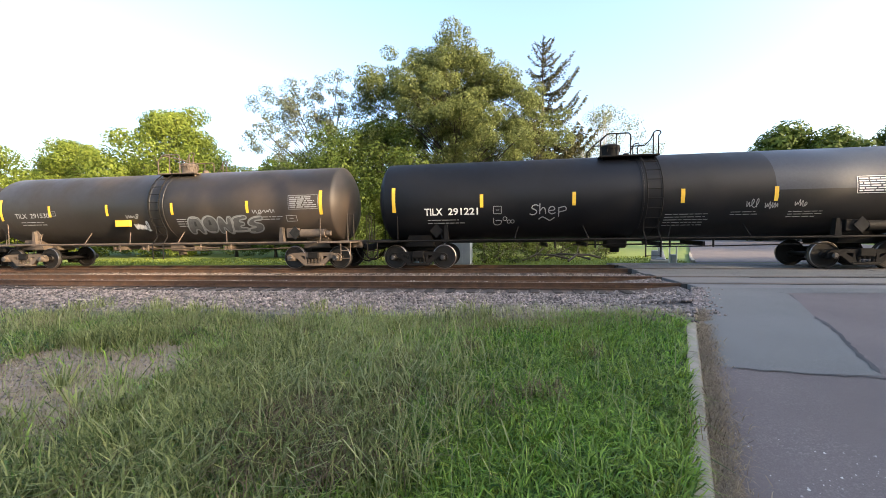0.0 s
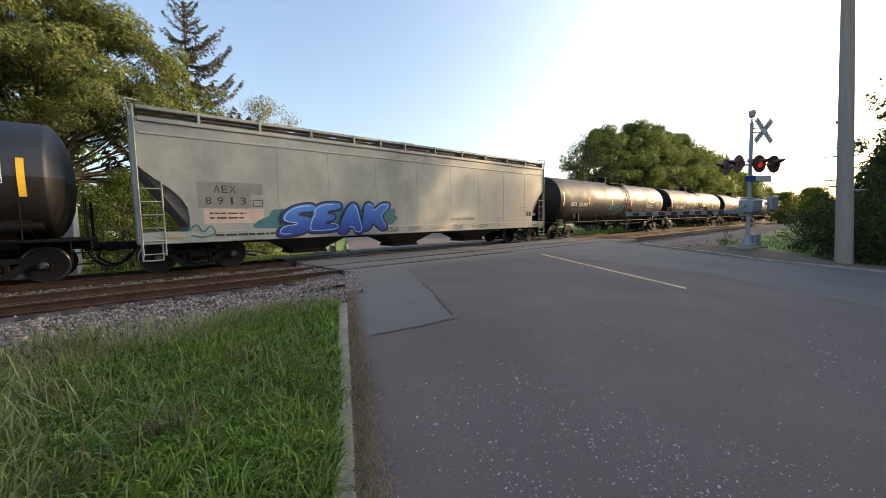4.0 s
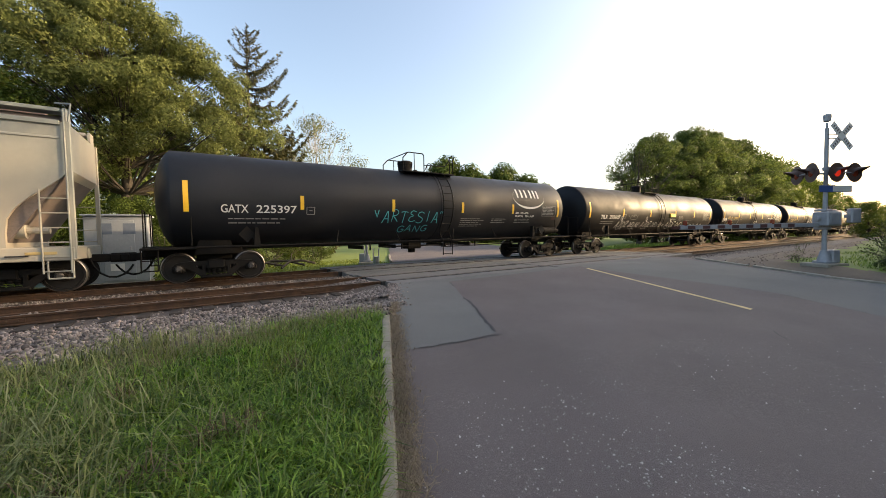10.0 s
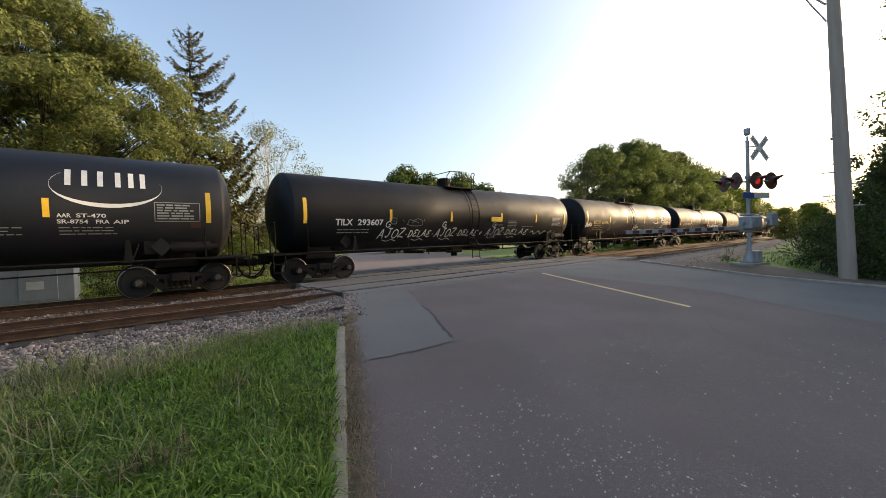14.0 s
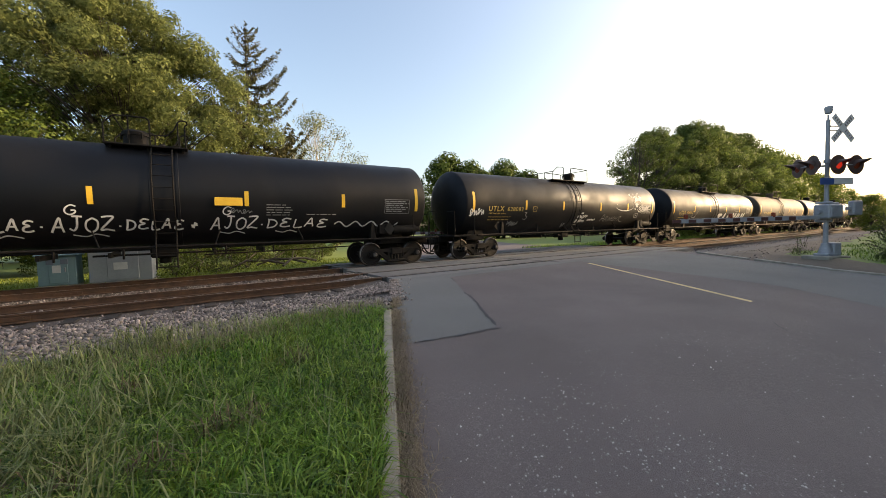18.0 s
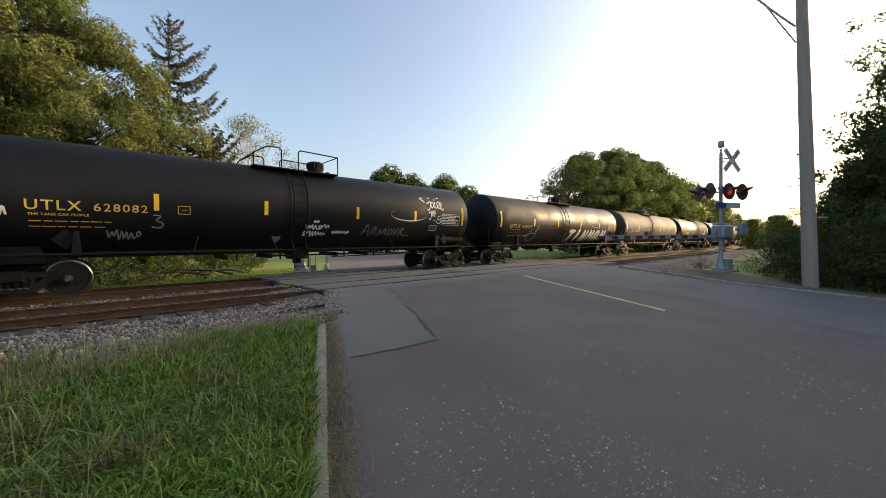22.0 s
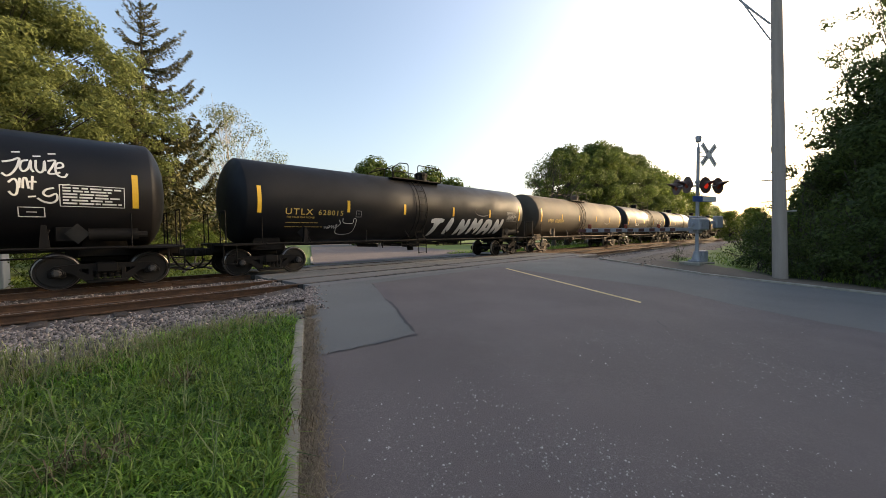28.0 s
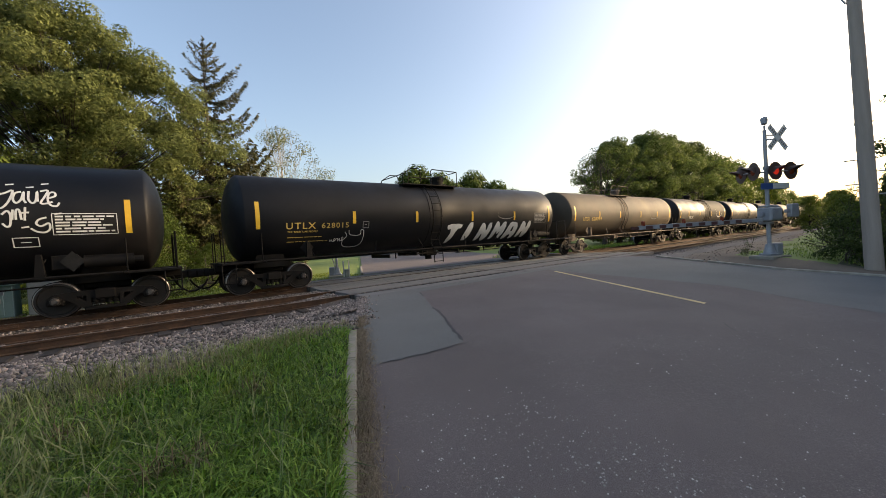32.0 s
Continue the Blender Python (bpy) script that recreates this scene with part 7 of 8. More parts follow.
def spruce(x, y, z, height, width, seed):
    """Conifer: separate drooping boughs with upturned tips, hung with needle sprays, the trunk showing between them."""
    rg = np.random.default_rng(seed)
    t = thing("spruce_tree", "tall dark spruce with ragged drooping boughs", "tree", m=pose(x, y, z))
    tr = Shape().rod((0, 0, -0.3), (0, 0, height), 0.30, 0.02, n=9)
    vs = []
    h = height * 0.1
    while h < height * 0.985:
        k = 1 - h / height
        for b in range(5 if k > 0.12 else 4):
            a = rg.uniform(0, 6.283)
            r_ = (width * k ** 0.86 * rg.uniform(0.55, 1.12) + 0.25)
            slope = 0.75 - 1.5 * min(k, 0.55) + rg.normal(0, 0.08)
            out = np.array([math.cos(a), math.sin(a), 0.0])
            side = np.array([-math.sin(a), math.cos(a), 0.0])
            zq = lambda q: h + r_ * (slope * q - 0.30 * np.sin(q * 2.6) * min(1.0, 2.2 * k) + 0.32 * q**3)  # noqa: E731
            pts = [tuple(out * r_ * q + np.array([0, 0, float(zq(q))])) for q in (0.0, 0.25, 0.5, 0.75, 0.98)]
            for i, (p, q) in enumerate(zip(pts, pts[1:])):
                tr.rod(p, q, 0.045 - 0.009 * i, 0.036 - 0.009 * i, n=4, caps=False)
            m = int(26 + 62 * r_)
            q = rg.random(m) ** 0.75
            wide_ = (0.05 + 0.13 * r_ * np.sin(np.clip(q * 1.15, 0, 1) * 3.0)) * 0.6
            p = out * (r_ * q)[:, None] + side * (rg.normal(0, 1, m) * wide_)[:, None]
            p[:, 2] = zq(q) - 0.05 * rg.random(m)
            s_ = rg.uniform(0.18, 0.46, m)[:, None] * (0.45 + 0.75 * min(1.0, 1.6 * k))
            d1 = out * rg.uniform(-0.1, 0.7, (m, 1)) + side * rg.normal(0, 0.45, (m, 1)) + np.array([0, 0, -0.75]) * rg.random((m, 1)) * min(1.0, 2.5 * k)
            d1[:, 2] += 0.25 * (k < 0.15)
            d1 /= np.linalg.norm(d1, axis=1)[:, None] + 1e-9
            w = np.cross(d1, rg.normal(size=(m, 3)))
            w /= np.linalg.norm(w, axis=1)[:, None] + 1e-9
            vs.append(np.stack([p, p + d1 * s_ * 0.5 + w * s_ * 0.15, p + d1 * s_, p + d1 * s_ * 0.5 - w * s_ * 0.15], 1))
        h += 0.42 + 0.25 * rg.random()
    part("trunk", tr, BARK, t, angle=50)
    v = np.concatenate(vs).reshape(-1, 3)
    part("crown", raw_mesh("crown", v, np.arange(len(v)).reshape(-1, 4), NEEDLE), NEEDLE, t)


big_lobes = [(-0.3, 0, 13.0, 3.4), (-4.2, -0.5, 11.6, 3.4), (2.9, 0.5, 10.9, 3.6), (5.2, 0, 8.2, 3.2), (-1.8, -2.0, 9.2, 3.8), (2.2, -2.0, 6.6, 3.6), (-5.6, 0, 7.4, 3.3), (-2.5, -1, 4.6, 3.0), (0.6, -1.2, 11.0, 3.4), (5.8, 0.6, 4.6, 2.6), (-1.6, -1.0, 12.0, 3.0), (0.5, -2.4, 8.6, 3.2), (-4.4, 1.8, 8.6, 3.2), (0.2, 2.2, 7.2, 3.6), (3.6, 1.8, 7.6, 3.2), (-1.0, 1.8, 10.8, 3.0)]
big = tree_data("elm", 16.0, 5.7, 21, LEAF_OLIVE, 0.094, 640, 640, 0.38, 0.14, lobes=big_lobes, clump_r=0.245)
plant(big, -3.5, 28.6, -0.35, "large many-lobed olive green tree beyond the tracks", 0, 1.05)
airy = tree_data("locust", 15.0, 5.0, 22, LEAF_SILVER, 0.088, 400, 330, 0.30, 0.22, open_=0.34, clump_r=0.31, lobes=[(-3.4, 0, 10.6, 2.3), (-1.6, 0.6, 12.0, 1.9), (0.6, 0, 12.9, 2.0), (2.8, 0, 11.8, 2.1), (-4.2, 0, 8.0, 2.0), (-1.6, 0, 9.4, 2.6), (1.2, 0, 10.2, 2.6), (3.7, 0, 8.6, 2.2), (0, 0, 7.0, 2.6), (-2.6, 0, 6.2, 2.2), (2.6, 0, 6.2, 2.2), (0, 0, 5.0, 2.4)])
plant(airy, -13.6, 28.1, -0.35, "tall airy tree with gaps in its crown", 40)
mid = tree_data("maple", 9.0, 4.2, 23, LEAF_MID, 0.11, 310, 52, 0.24, 0.08)
plant(mid, -11.6, 25.4, -0.35, "bushy green tree beyond the tracks", 10)
plant(mid, -9.0, 27.0, -0.35, "bushy green tree beside the large one", 250, 1.08)
bright = tree_data("sunlit_maple", 12.5, 6.6, 24, LEAF_BRIGHT, 0.14, 300, 120, 0.3, 0.06, clump_r=0.23)
for x, y, sc, r_ in ((-28.2, 29.3, 1.0, 0), (-36, 27.5, 0.78, 120), (-43, 25.0, 0.8, 220), (-52, 24.0, 0.85, 60), (-60, 20.5, 0.85, 170)):
    plant(bright, x, y, -0.35, "rounded sunlit yellow-green maple", r_, sc, group="sunlit maples")
spruce(3.5, 33.3, -0.35, 17.9, 8.6, 31)
thin = tree_data("ash", 12.0, 5.2, 25, LEAF_PALE, 0.085, 190, 92, 0.2, 0.22, bark=PALE_BARK, open_=0.25, core=1.0, clump_r=0.22)
plant(thin, 9.1, 35.2, -0.35, "thin pale tree with feathery foliage", 0, 1.05)
row_a = tree_data("oak", 14.0, 6.6, 26, LEAF_ROW, 0.14, 330, 230, 0.34, 0.05, clump_r=0.17)
row_b = tree_data("lime", 13.0, 5.6, 27, LEAF_BRIGHT, 0.22, 150, 60, 0.34, 0.05)
rnd = random.Random(6)
thin_row = tree_data("open_elm", 11.6, 4.6, 35, LEAF_MID, 0.10, 210, 120, 0.26, 0.2, open_=0.25, clump_r=0.19)
plant(thin_row, 41.0, 22.5, -0.35, "open-crowned tree at the end of the row", 200)
for k, (x, y, sc) in enumerate(((47.5, 24, 0.96), (55, 23, 1.07), (63, 24, 1.13), (72, 23.5, 1.12), (84, 23, 1.1), (96, 24, 1.1), (110, 24, 1.05), (126, 25, 0.95), (145, 26, 1.0))):
    plant(row_a if k < 4 else row_b, x, y, -0.35, "dense green tree in the row beyond the tracks", rnd.uniform(0, 360), sc, group="row of trees along the line")
far = tree_data("far_tree", 12.0, 6.0, 28, LEAF_MID, 0.3, 95, 46, 0.3, 0.05)
for k, (x, y, sc) in enumerate(((36.6, 54.5, 1.18), (40.4, 51.5, 1.05), (46.5, 50.5, 1.1), (50.5, 48.5, 0.95), (58, 46, 0.7), (-75, 44, 1.0), (-90, 48, 1.0), (-64, 46, 1.0), (-50, 48, 1.05), (-38, 44, 0.95), (-26, 42, 0.85), (-22, 46, 0.95), (20, 62, 0.5), (64, 42, 0.55))):
    plant(far, x, y, -0.35, "distant green tree beyond the tracks", rnd.uniform(0, 360), sc, group="distant trees")
for k, (x, y, sc) in enumerate(((215, 60, 0.95), (225, 45, 0.9), (240, 33, 0.9), (255, 22, 0.85), (262, 4, 0.8), (200, -6, 0.6), (150, -8, 0.45), (110, -8, 0.35))):
    plant(row_b, x, y, -0.3, "sunlit tree at the far end of the line", rnd.uniform(0, 360), sc, group="row of trees along the line")
# dark trees beside the road, with unseen ones added to cast shade
dark = tree_data("roadside_maple", 12.5, 6.0, 29, LEAF_DARK, 0.092, 520, 130, 0.4, 0.02, squash=0.8, core=1.5, clump_r=0.30)
dark_far = tree_data("hidden_shade_maple", 12.5, 6.0, 30, LEAF_DARK, 0.2, 130, 110, 0.4, 0.02, squash=0.8, core=1.8)
for x, y, sc, r_ in ((24.2, -4.8, 0.85, 0), (27.5, -5.5, 0.9, 140), (32.5, -10.5, 0.9, 70), (23, -13.5, 1.2, 150), (40, -9.0, 1.1, 210), (31, -21, 1.5, 300), (20, -27, 1.3, 30), (41, -20, 1.5, 100), (44, -2.6, 0.62, 20), (52, -2.2, 0.7, 200), (60, -3.0, 0.72, 90), (69, -3.4, 0.78, 310), (79, -3.5, 0.8, 160)):
    plant(dark if x < 33 and y > -12 else dark_far, x, y, ground_z(x, y) - 0.05, "dense dark roadside tree with foliage down to the ground, most added unseen for shade", r_, sc, group="roadside trees")
# tall open crowns added behind the roadside trees to break up the sun
tall = tree_data("tall_maple", 17.0, 4.2, 33, LEAF_DARK, 0.12, 330, 90, 0.30, 0.12, open_=0.3, clump_r=0.22)
for x, y, sc, r_ in ((27.5, -10.2, 0.72, 60), (48.5, -5.6, 1.02, 130), (56, -6.2, 1.05, 250)):
    plant(tall, x, y, -0.1, "tall open-crowned dark tree added behind the roadside trees for broken shade", r_, sc, group="roadside trees")
over = tree_data("overhanging_elm", 21.0, 5.4, 36, LEAF_DARK, 0.12, 280, 96, 0.34, 0.62, open_=0.42, clump_r=0.19)
plant(over, 41.5, -4.6, -0.1, "tall dark tree whose crown stands above the roadside trees", 40, group="roadside trees")
wisp = tree_data("young_maple", 7.0, 2.6, 34, LEAF_DARK, 0.075, 420, 150, 0.055, 0.12, clump_r=0.16)
for x, y, sc, r_ in ((26.2, -1.3, 1.3, 30), (31, -1.8, 1.1, 210), (24.6, -3.0, 1.3, 110)):
    plant(wisp, x, y, ground_z(x, y) - 0.05, "thin young tree with wispy dark foliage", r_, sc, group="roadside trees")
shrub = tree_data("shrub", 2.2, 1.4, 41, LEAF_MID, 0.062, 210, 26, 0.05, 0.05, open_=0.2)
weeds = tree_data("weed_bush", 1.1, 0.8, 42, LEAF_MID, 0.042, 700, 26, 0.03, 0.02)
for x, y, sc in ((20.6, 1.5, 0.7), (22, 2.2, 0.75), (19.8, 0.2, 1.0), (23.5, 0.8, 1.2), (25.5, 1.6, 1.0), (21.5, -1.0, 1.5)):
    plant(shrub, x, y, ground_z(x, y) - 0.03, "dark leafy shrub by the utility pole", rnd.uniform(0, 360), sc, "shrub", "shrub", "roadside shrubs")
for x, y, sc in ((22.8, 2.2, 0.95), (24.5, 1.7, 1.1), (21.4, 2.6, 0.6)):
    plant(shrub, x, y, ground_z(x, y) - 0.03, "dark leafy shrub by the utility pole", rnd.uniform(0, 360), sc, "shrub", "shrub", "roadside shrubs")
for x, y, sc in ((72, 9.2, 0.36), (80, 6.8, 0.42), (66, 5.4, 0.32), (54, 3.6, 0.22), (92, 8.5, 0.46), (62, 2.6, 0.3)):
    plant(row_b, x, y, -0.3, "low sunlit tree beside the line beyond the signal", rnd.uniform(0, 360), sc, group="distant trees")
plant(weeds, 18.62, 4.62, 0.0, "low green weeds by the signal", 0, 0.5, "weed_clump", "weeds", "weed clumps")
for x, y, sc in ((-1.2, 19.9, 1.3), (0.4, 20.3, 1.0), (-0.4, 21.5, 1.6), (1.6, 21.6, 1.3), (3.2, 22.6, 1.2), (5.4, 23, 1.0), (-8, 21, 1.4), (-11, 22, 1.5)):
    plant(weeds, x, y, -0.36, "leafy weeds and brush beyond the tracks", rnd.uniform(0, 360), sc, "weed_clump", "weeds", "weed clumps")

thicket = tree_data("thicket", 2.6, 1.7, 43, LEAF_DARK, 0.07, 330, 40, 0.05, 0.02, core=1.5)
# the brush along the kerb is added to darken the hedge's shaded foot
for x, y, sc in ((17.75, 0.15, 0.62), (17.5, -0.9, 0.72), (17.3, -2.0, 0.8), (17.2, -3.2, 0.85), (17.3, -4.4, 0.95), (17.0, -5.7, 1.0), (19.2, -1.2, 1.15), (19.0, -3.2, 1.3), (20.2, -4.8, 1.3), (18.5, 0.9, 0.5), (18.7, 1.9, 0.6), (16.9, -7.2, 1.0)):
    plant(thicket, x, y, ground_z(x, y) - 0.03, "dark dense brush by the utility pole, also filling the hedge's shaded foot", rnd.uniform(0, 360), sc, "shrub", "shrub", "roadside shrubs")

# undergrowth below the large trees
for k, (x, y, sc) in enumerate(((-17, 26, 0.5), (-13.5, 24.2, 0.42), (-9.5, 25.2, 0.5), (-6.2, 26, 0.55), (-3.2, 25.4, 0.42), (-0.6, 25.6, 0.5), (2.2, 25.0, 0.26), (5.0, 26.5, 0.28), (7.2, 28.0, 0.3), (-21, 27, 0.55))):
    plant(mid, x, y, -0.36, "dense leafy undergrowth below the trees", 47 * k, sc, "bush", "bush", "undergrowth beyond the tracks")
for x, y, sc in ((-14, 44, 0.8), (-6, 46, 0.85), (3, 48, 0.75), (-33, 52, 1.0), (10, 56, 0.6)):
    plant(far, x, y, -0.35, "distant green tree beyond the tracks", x * 9, sc, group="distant trees")
# fallen limbs in the brush
for k, (x, y, a) in enumerate(((2.0, 21.0, 10), (3.2, 21.3, -25), (4.0, 20.9, 40))):
    lg = thing("fallen_branch", "bare grey fallen branch lying in the grass", "branch", m=pose(x, y, -0.25, 0, 0, a))
    part("wood", Shape().tube([(-1.2, 0, 0.05), (-0.4, 0.1, 0.35), (0.5, 0, 0.3), (1.3, -0.15, 0.1)], 0.06).tube([(-0.4, 0.1, 0.35), (0.1, 0.4, 0.7)], 0.03), BARK, lg)


# lawn
def blades(name, xy, z, h, w, lean, material, seed, label, category="grass", away=None):
    r = np.random.default_rng(seed)
    n = len(xy)
    a = r.uniform(0, 6.283, n)
    da = a + r.uniform(-0.9, 0.9, n)
    if away is not None:
        da = np.arctan2(away[:, 1], away[:, 0]) + r.normal(0, 0.5, n)
        a = da + r.normal(0, 0.6, n)
    dx, dy = np.cos(a), np.sin(a)
    bx, by = np.cos(da) * h * lean, np.sin(da) * h * lean
    p = np.stack([xy[:, 0], xy[:, 1], z], 1)
    o = np.stack([-dy, dx, 0 * dx], 1) * w[:, None] / 2
    m = p + np.stack([bx * 0.34, by * 0.34, h * 0.66], 1)
    t = p + np.stack([bx, by, h * np.sqrt(np.maximum(0.15, 1 - 0.55 * lean**2))], 1)
    v = np.stack([p - o, p + o, m - o * 0.75, m + o * 0.75, t], 1).reshape(-1, 3)
    k = np.arange(n)[:, None, None] * 5
    f = (k + np.array([[0, 1, 3], [0, 3, 2], [2, 3, 4]])).reshape(-1, 3)
    tagged(new(name, raw_mesh(name, v, f, material)), label, category, kind="stuff")


def lawn_z(xy):
    return np.array([ground_z(x, y) for x, y in xy]) - 0.01


def scatter(n, seed, x0, x1, y0, y1, thin_):
    r = np.random.default_rng(seed)
    xy = np.stack([r.uniform(x0, x1, n), r.uniform(y0, y1, n)], 1)
    keep = (xy[:, 0] < 0.585 + 0.472 * (xy[:, 1] - 2.7) - 0.15) & (r.random(n) < thin_(xy))
    return xy[keep]


def clump(xy, s, o=0.0):
    return np.array([noise.noise(Vector((x * s + o, y * s, o))) for x, y in xy])


def bare(xy):
    """1 on the bare gravelly patch, 0 on the lawn."""
    d = ((xy[:, 0] + 6.1) / 1.9) ** 2 + ((xy[:, 1] - 3.82) / 1.22) ** 2 + 0.6 * clump(xy, 1.1, 2.0) + 0.75 * clump(xy, 3.4, 5.0)
    return np.clip(1.55 - 1.0 * d, 0, 1)


edge = lambda xy: np.clip((6.6 - 0.45 * np.clip((-xy[:, 0] - 1) / 2, 0, 1) + 0.5 * np.clip((xy[:, 0] + 0.2) / 1.6, 0, 1) - xy[:, 1] + 0.3 * np.sin(xy[:, 0] * 1.7)) / 0.9, 0.0, 1) * (1 - 0.85 * np.exp(-((xy[:, 0] + 2.3) / 0.55) ** 2 - ((xy[:, 1] - 3.0) / 0.4) ** 2))  # noqa: E731
cam_x, cam_y = -0.4, 0.5
near = scatter(36000, 51, -2.6, 2.2, 1.0, 4.6, lambda q: (1 - 0.97 * bare(q)) * (1 - 0.75 * np.exp(-((q[:, 0] + 2.3) / 0.55) ** 2 - ((q[:, 1] - 3.0) / 0.4) ** 2)))
mid_ = scatter(44000, 52, -8, 2.7, 3.6, 7.3, lambda q: edge(q) * (1 - 0.97 * bare(q)))
wide = scatter(30000, 53, -24, -2.5, 0.8, 7.3, lambda q: edge(q) * (1 - 0.97 * bare(q)))


def rough_side(xy):
    """0 on the short grass by the kerb, 1 on the rough side of the lawn."""
    return np.clip((-0.3 - xy[:, 0] + 0.35 * (xy[:, 1] - 3.0)) / 1.8, 0, 1)


for name, xy, mt, lo, hi, w, seed in (("lawn_grass", near, GRASS, 0.06, 0.17, 0.0105, 61), ("lawn_grass", mid_, GRASS, 0.06, 0.17, 0.0135, 62), ("lawn_grass", wide, GRASS, 0.07, 0.20, 0.016, 63)):
    r = np.random.default_rng(seed)
    c = clump(xy, 1.6)
    h = (lo + (hi - lo) * r.random(len(xy))) * np.clip(1 + 0.9 * c + 0.8 * clump(xy, 4.5, 3.0), 0.3, 1.8) * (0.72 + 0.4 * rough_side(xy)) * np.where((xy[:, 0] < -4.4) & (xy[:, 1] < 3.6), 0.7, 1.0)
    blades(name, xy, lawn_z(xy), h, np.full(len(xy), w) * r.uniform(0.7, 1.5, len(xy)), r.uniform(0.45, 1.75, len(xy)), mt, seed + 1, "lush green lawn grass, uncut and bent over")
lush = scatter(22000, 55, -2.2, 2.9, 0.9, 6.9, lambda q: edge(q) * np.clip(0.55 + 1.6 * clump(q, 1.3, 9.0), 0, 1) * (1 - 0.8 * rough_side(q)))
r = np.random.default_rng(56)
blades("lawn_grass", lush, lawn_z(lush), r.uniform(0.05, 0.13, len(lush)) * np.clip(1 + 0.8 * clump(lush, 3.0, 4.0), 0.5, 1.7), r.uniform(0.008, 0.016, len(lush)), r.uniform(0.5, 1.7, len(lush)), GRASS_LUSH, 57, "bright green tufts of short lawn grass")
r = np.random.default_rng(71)
pale = scatter(62000, 72, -16, 2.7, 1.2, 7.5, lambda q: np.clip((7.35 - 1.05 * np.clip((-q[:, 0] - 0.3) / 2, 0, 1) - q[:, 1]) / 0.5, 0, 1) * np.clip(0.03 + 0.85 * np.clip((q[:, 1] - 5.6 - 0.35 * np.clip(q[:, 0], -1, 2.5)) / 1.3, 0, 1) + 0.6 * np.clip((-1.4 - q[:, 0]) / 3, 0, 1), 0, 1) * (1 - 0.85 * bare(q)))
blades("tall_grass", pale, lawn_z(pale), r.uniform(0.10, 0.30, len(pale)), r.uniform(0.004, 0.009, len(pale)), r.uniform(0.2, 1.0, len(pale)), GRASS_PALE, 73, "pale seeding grass along the ballast edge")
dry = scatter(16000, 74, -12, 2.7, 1.0, 7.4, lambda q: np.clip(0.05 + 0.22 * rough_side(q) + bare(q), 0, 1))
blades("dry_grass", dry, lawn_z(dry), r.uniform(0.05, 0.18, len(dry)), r.uniform(0.004, 0.008, len(dry)), r.uniform(0.4, 1.4, len(dry)), STRAW, 75, "dry straw-coloured stalks among the grass")
flake = scatter(9000, 141, -9.5, -3.0, 1.8, 5.6, lambda q: bare(q))
blades("dead_litter", flake, lawn_z(flake) + 0.012, r.uniform(0.02, 0.07, len(flake)), r.uniform(0.006, 0.014, len(flake)), r.uniform(1.2, 2.8, len(flake)), LITTER, 142, "dead leaves and broken stalks lying on the bare patch", "litter")


# tussocks: blades fanning out from their roots
def tussocks(n, per, seed, x0, x1, y0, y1, thin_, spread):
    r = np.random.default_rng(seed)
    c = scatter(n, seed, x0, x1, y0, y1, thin_)
    off = r.normal(0, spread, (len(c) * per, 2))
    xy = np.repeat(c, per, 0) + off
    k = xy[:, 0] < 0.585 + 0.472 * (xy[:, 1] - 2.7) - 0.11
    return xy[k], off[k]


for mt, n, seed, lo, hi, w, box in ((GRASS, 900, 91, 0.09, 0.21, 0.013, (-3.0, 2.2, 1.1, 4.6)), (GRASS, 900, 92, 0.09, 0.22, 0.014, (-8, 2.7, 3.6, 6.8)), (GRASS_LUSH, 520, 95, 0.07, 0.17, 0.013, (-1.6, 2.7, 1.1, 6.8)), (GRASS_OLIVE, 360, 93, 0.09, 0.22, 0.009, (-6, 2.4, 1.4, 6.6)), (GRASS_GREY, 520, 94, 0.14, 0.36, 0.013, (-7, -1.7, 1.6, 6.2))):
    txy, away = tussocks(n, 26, seed, *box, lambda q: (1 - 0.97 * bare(q)) * edge(q) * (clump(q, 0.9, seed * 1.3) > -0.05), 0.055)
    r2 = np.random.default_rng(seed + 20)
    far_out = np.hypot(away[:, 0], away[:, 1]) / 0.06
    blades("grass_tussocks", txy, lawn_z(txy), r2.uniform(lo, hi, len(txy)), w * r2.uniform(0.7, 1.4, len(txy)), np.clip(0.35 + 0.6 * far_out + r2.normal(0, 0.2, len(txy)), 0.1, 1.7), mt, seed + 1, "tussocks of long grass bending outwards", away=away)
# coarse grey-green weeds standing in tufts on the rough side of the lawn
tuft_x, tuft_y = np.concatenate([r.normal(-2.9, 0.9, 190), r.uniform(-9, -0.6, 130)]), np.concatenate([r.normal(3.5, 0.9, 190), r.uniform(2.2, 6.9, 130)])
tuft_x[300:], tuft_y[300:] = r.normal(-6.2, 0.35, 20), r.normal(4.85, 0.16, 20)
txy = np.repeat(np.stack([tuft_x, tuft_y], 1), 70, 0) + r.normal(0, 0.11, (320 * 70, 2))
txy = txy[((bare(txy) < 0.4) | (np.hypot((txy[:, 0] + 6.2) / 0.9, (txy[:, 1] - 4.85) / 0.4) < 1)) & (np.hypot(txy[:, 0] + 4.6, txy[:, 1] - 2.6) > 0.5) & (txy[:, 0] < 0.585 + 0.472 * (txy[:, 1] - 2.7) - 1.7) & (txy[:, 1] > 1.6)]
blades("weed_tufts", txy, lawn_z(txy), r.uniform(0.10, 0.37, len(txy)), r.uniform(0.008, 0.015, len(txy)), r.uniform(0.3, 1.2, len(txy)), GRASS_GREY, 81, "coarse grey-green weeds in tufts on the lawn", "weeds")
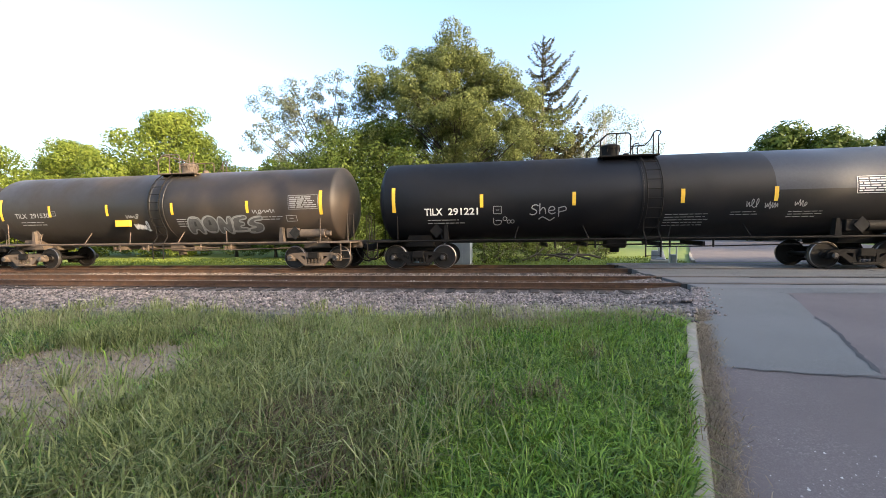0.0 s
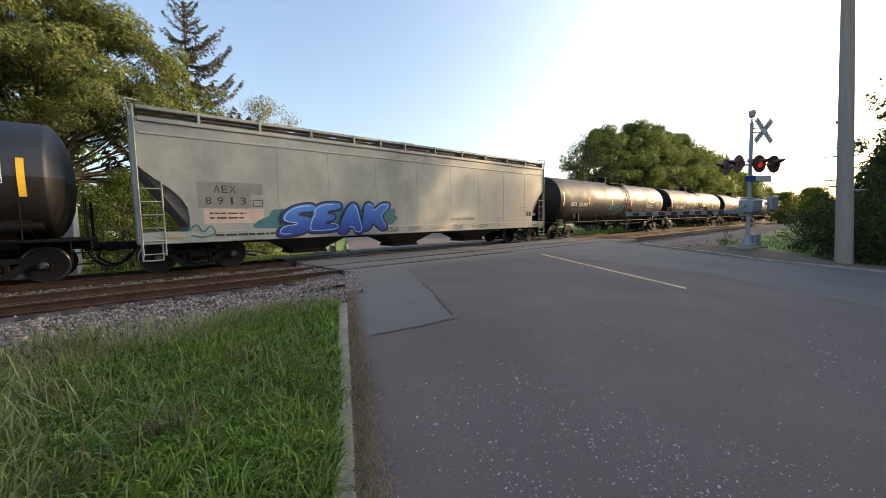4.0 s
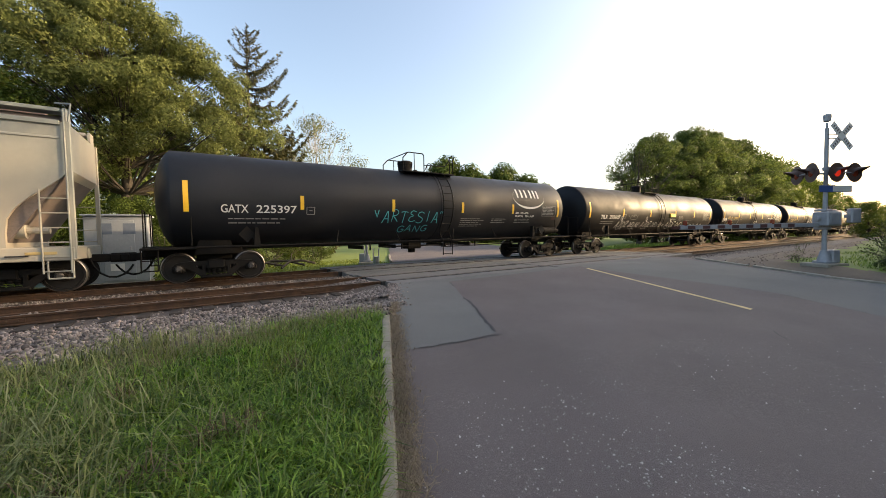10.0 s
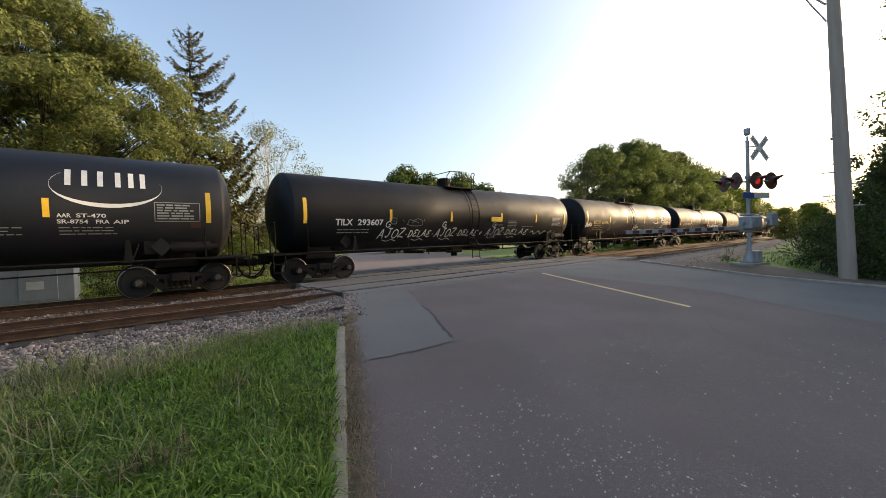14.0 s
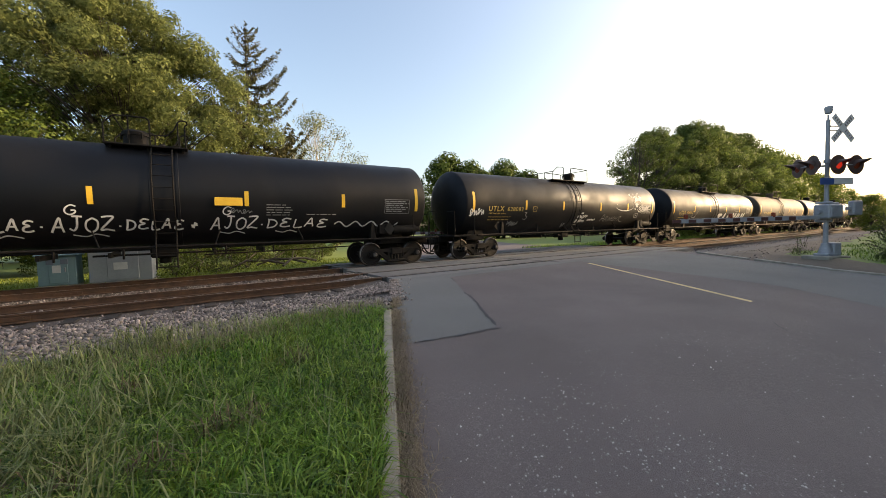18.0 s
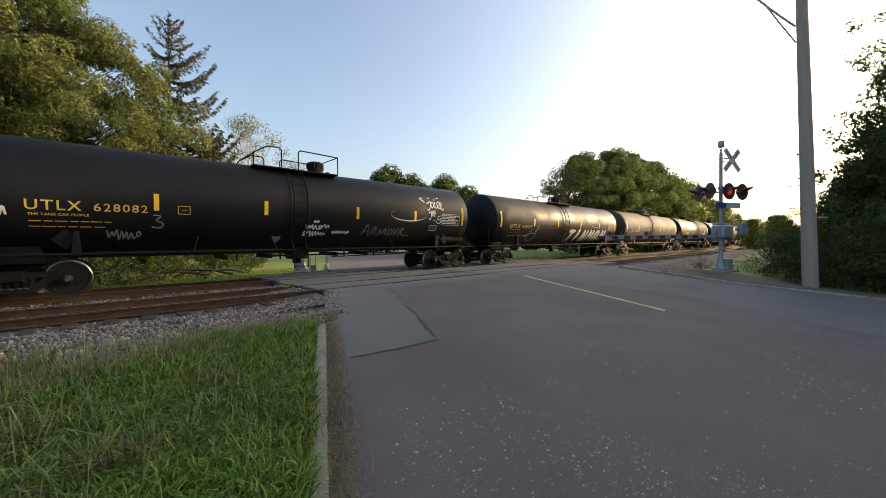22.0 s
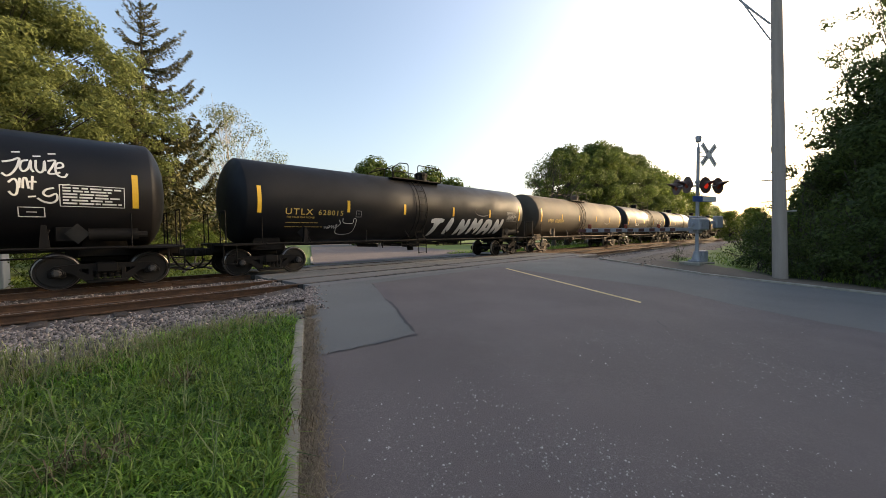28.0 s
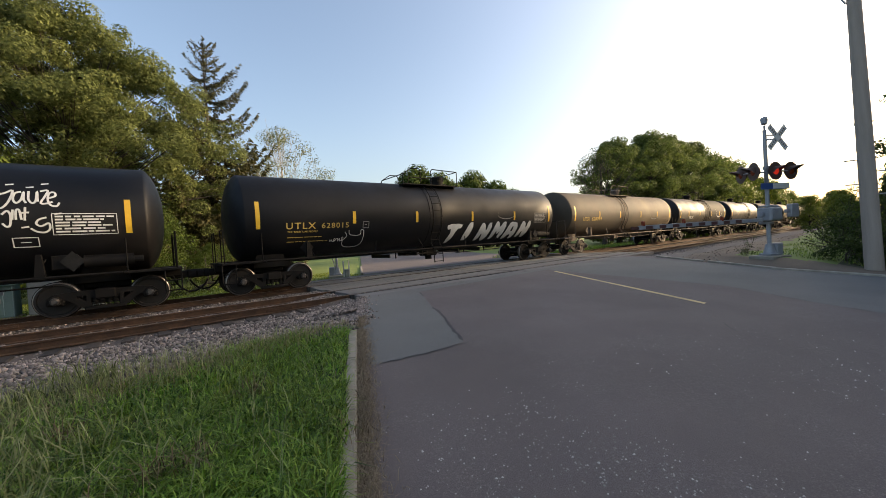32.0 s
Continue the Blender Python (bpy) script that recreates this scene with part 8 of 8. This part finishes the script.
stem = scatter(2600, 85, -8, 1.4, 2.4, 6.4, lambda q: np.clip(0.25 + 0.5 * np.clip((q[:, 1] - 4.5) / 2, 0, 1) + 0.4 * (q[:, 0] < -1), 0, 1) * (1 - 0.6 * bare(q)))
blades("seed_stems", stem, lawn_z(stem), r.uniform(0.25, 0.52, len(stem)), r.uniform(0.004, 0.007, len(stem)), r.uniform(0.1, 0.9, len(stem)), GRASS_PALE, 86, "thin pale seed stems standing above the lawn")
haze = scatter(16000, 151, -9, 2.4, 5.2, 7.1, lambda q: np.exp(-((q[:, 1] - 6.15 - 0.28 * np.clip(q[:, 0], -2, 2.4)) / 0.34) ** 2))
blades("seed_stems", haze, lawn_z(haze), r.uniform(0.10, 0.26, len(haze)), r.uniform(0.003, 0.0055, len(haze)), r.uniform(0.2, 1.1, len(haze)), STRAW, 152, "fine tan seeding stems along the foot of the ballast")
back = scatter(70000, 87, -16, 0.2, -14, 1.3, lambda q: np.exp(-((q[:, 0] + 1.5) / 7.0) ** 2 - ((q[:, 1] - 1.0) / 6.0) ** 2))
blades("lawn_grass", back, lawn_z(back), r.uniform(0.06, 0.18, len(back)), r.uniform(0.010, 0.020, len(back)), r.uniform(0.35, 1.4, len(back)), GRASS, 88, "lush green lawn grass, uncut and bent over")
oxy = scatter(32000, 82, -9, 2.7, 1.0, 7.3, lambda q: edge(q) * (1 - 0.97 * bare(q)) * (clump(q, 0.8, 7.0) > 0.08))
blades("lawn_grass", oxy, lawn_z(oxy), r.uniform(0.05, 0.14, len(oxy)), r.uniform(0.006, 0.012, len(oxy)), r.uniform(0.35, 1.4, len(oxy)), GRASS_OLIVE, 83, "yellowish patches of uncut lawn grass")
# dead brown tangle in the rough part of the lawn, with long pale stalks lying across it
r = np.random.default_rng(131)
cx = np.concatenate([r.normal(-2.3, 0.35, 60), r.normal(-2.9, 1.6, 60)])
cy = np.concatenate([r.normal(3.0, 0.28, 60), r.normal(3.9, 0.9, 60)])
dxy = np.repeat(np.stack([cx, cy], 1), 60, 0) + r.normal(0, 0.07, (7200, 2))
dxy = dxy[(dxy[:, 1] > 1.7) & (bare(dxy) < 0.35)]
blades("dead_grass", dxy, lawn_z(dxy), r.uniform(0.10, 0.34, len(dxy)), r.uniform(0.005, 0.011, len(dxy)), r.uniform(0.5, 1.6, len(dxy)), DEAD_GRASS, 132, "tangle of dead brown grass in the lawn")
sxy = np.stack([r.normal(-2.1, 0.8, 850), r.normal(3.95, 0.75, 850)], 1)
sxy = sxy[(sxy[:, 0] < 0.1 + 0.472 * (sxy[:, 1] - 2.7)) & (sxy[:, 1] > 2.4)]
blades("long_stalks", sxy, lawn_z(sxy) + 0.05, r.uniform(0.24, 0.50, len(sxy)), r.uniform(0.007, 0.013, len(sxy)), r.uniform(0.5, 1.7, len(sxy)), GRASS_PALE, 133, "long pale stalks lying criss-cross over the grass")
# weeds in the gutter along the kerb
n = 7600
gy = r.uniform(0.4, 7.4, n)
gxy = np.stack([0.585 + 0.472 * (gy - 2.7) + 0.01 + np.abs(r.normal(0.0, 0.10, n)), gy], 1)
keep = np.array([noise.noise(Vector((0, q * 2.2, 4))) > -0.25 for q in gy])
gxy = gxy[keep]
blades("gutter_litter", gxy, np.array([road_z(y) for y in gxy[:, 1]]) + 0.012, r.uniform(0.02, 0.09, len(gxy)), r.uniform(0.003, 0.007, len(gxy)), r.uniform(1.0, 2.6, len(gxy)), LITTER, 76, "dead grass and litter lying along the gutter", "litter")
gk2 = r.random(len(gxy)) < 0.16
gxy = gxy[gk2]
blades("gutter_weeds", gxy, np.array([road_z(y) for y in gxy[:, 1]]), r.uniform(0.03, 0.10, len(gxy)), r.uniform(0.003, 0.006, len(gxy)), r.uniform(0.6, 1.6, len(gxy)), STRAW, 77, "dry straw weeds along the gutter", "weeds")
# grass beyond the tracks and by the signal
fx = r.uniform(-30, 9.2, 38000)
fy = 18.1 + 7.0 * r.random(38000) ** 1.6
fxy = np.stack([fx, fy], 1)
fxy = fxy[fxy[:, 0] < 0.585 + 0.472 * (fxy[:, 1] - 2.7) - 0.0]
blades("verge_grass", fxy, np.full(len(fxy), -0.35), r.uniform(0.05, 0.15, len(fxy)), r.uniform(0.018, 0.034, len(fxy)), r.uniform(0.3, 1.2, len(fxy)), GRASS_OLIVE, 77, "bright green grass beyond the tracks")
sx = 16.2 + 44 * r.random(26000) ** 1.8
sy = r.uniform(-7, 6.0, 26000)
sxy = np.stack([sx, sy], 1)
sxy = sxy[(sxy[:, 1] < 4.4 + 0.5 * np.sin(sxy[:, 0])) & (sxy[:, 0] > 16.2 + 0.3 * sxy[:, 1] + 1.0)]
blades("verge_grass", sxy, np.array([ground_z(x, y) for x, y in sxy]), r.uniform(0.04, 0.13, len(sxy)) * np.where(sxy[:, 1] < 1.5, 2.0, 1.0), r.uniform(0.012, 0.025, len(sxy)), r.uniform(0.3, 1.2, len(sxy)), GRASS, 78, "rough grass round the crossing signal")
hx = r.uniform(14, 70, 16000)
hy = 18.4 + 3.2 * r.random(16000)
hxy = np.stack([hx, hy], 1)
hxy = hxy[hxy[:, 0] > 15.9 + 0.24 * hxy[:, 1]]
blades("verge_grass", hxy, np.full(len(hxy), -0.34), r.uniform(0.10, 0.40, len(hxy)), r.uniform(0.02, 0.035, len(hxy)), r.uniform(0.2, 0.9, len(hxy)), GRASS, 79, "green grass beside the line")


def motions():
    for car, u in CARS:
        walk(car, [(t, pose(u + s_, TRAIN_Y, 0)) for t, s_ in S_TABLE])
    times = [k * 0.1 for k in range(0, 321)]
    turns = [-(train_at(t) - 90.26) / 0.46 for t in times]
    for ws, x in WHEELSETS:
        walk(ws, [(t, pose(x, 0, 0.457, 0, -math.degrees(a), 0)) for t, a in zip(times, turns)])


motions()
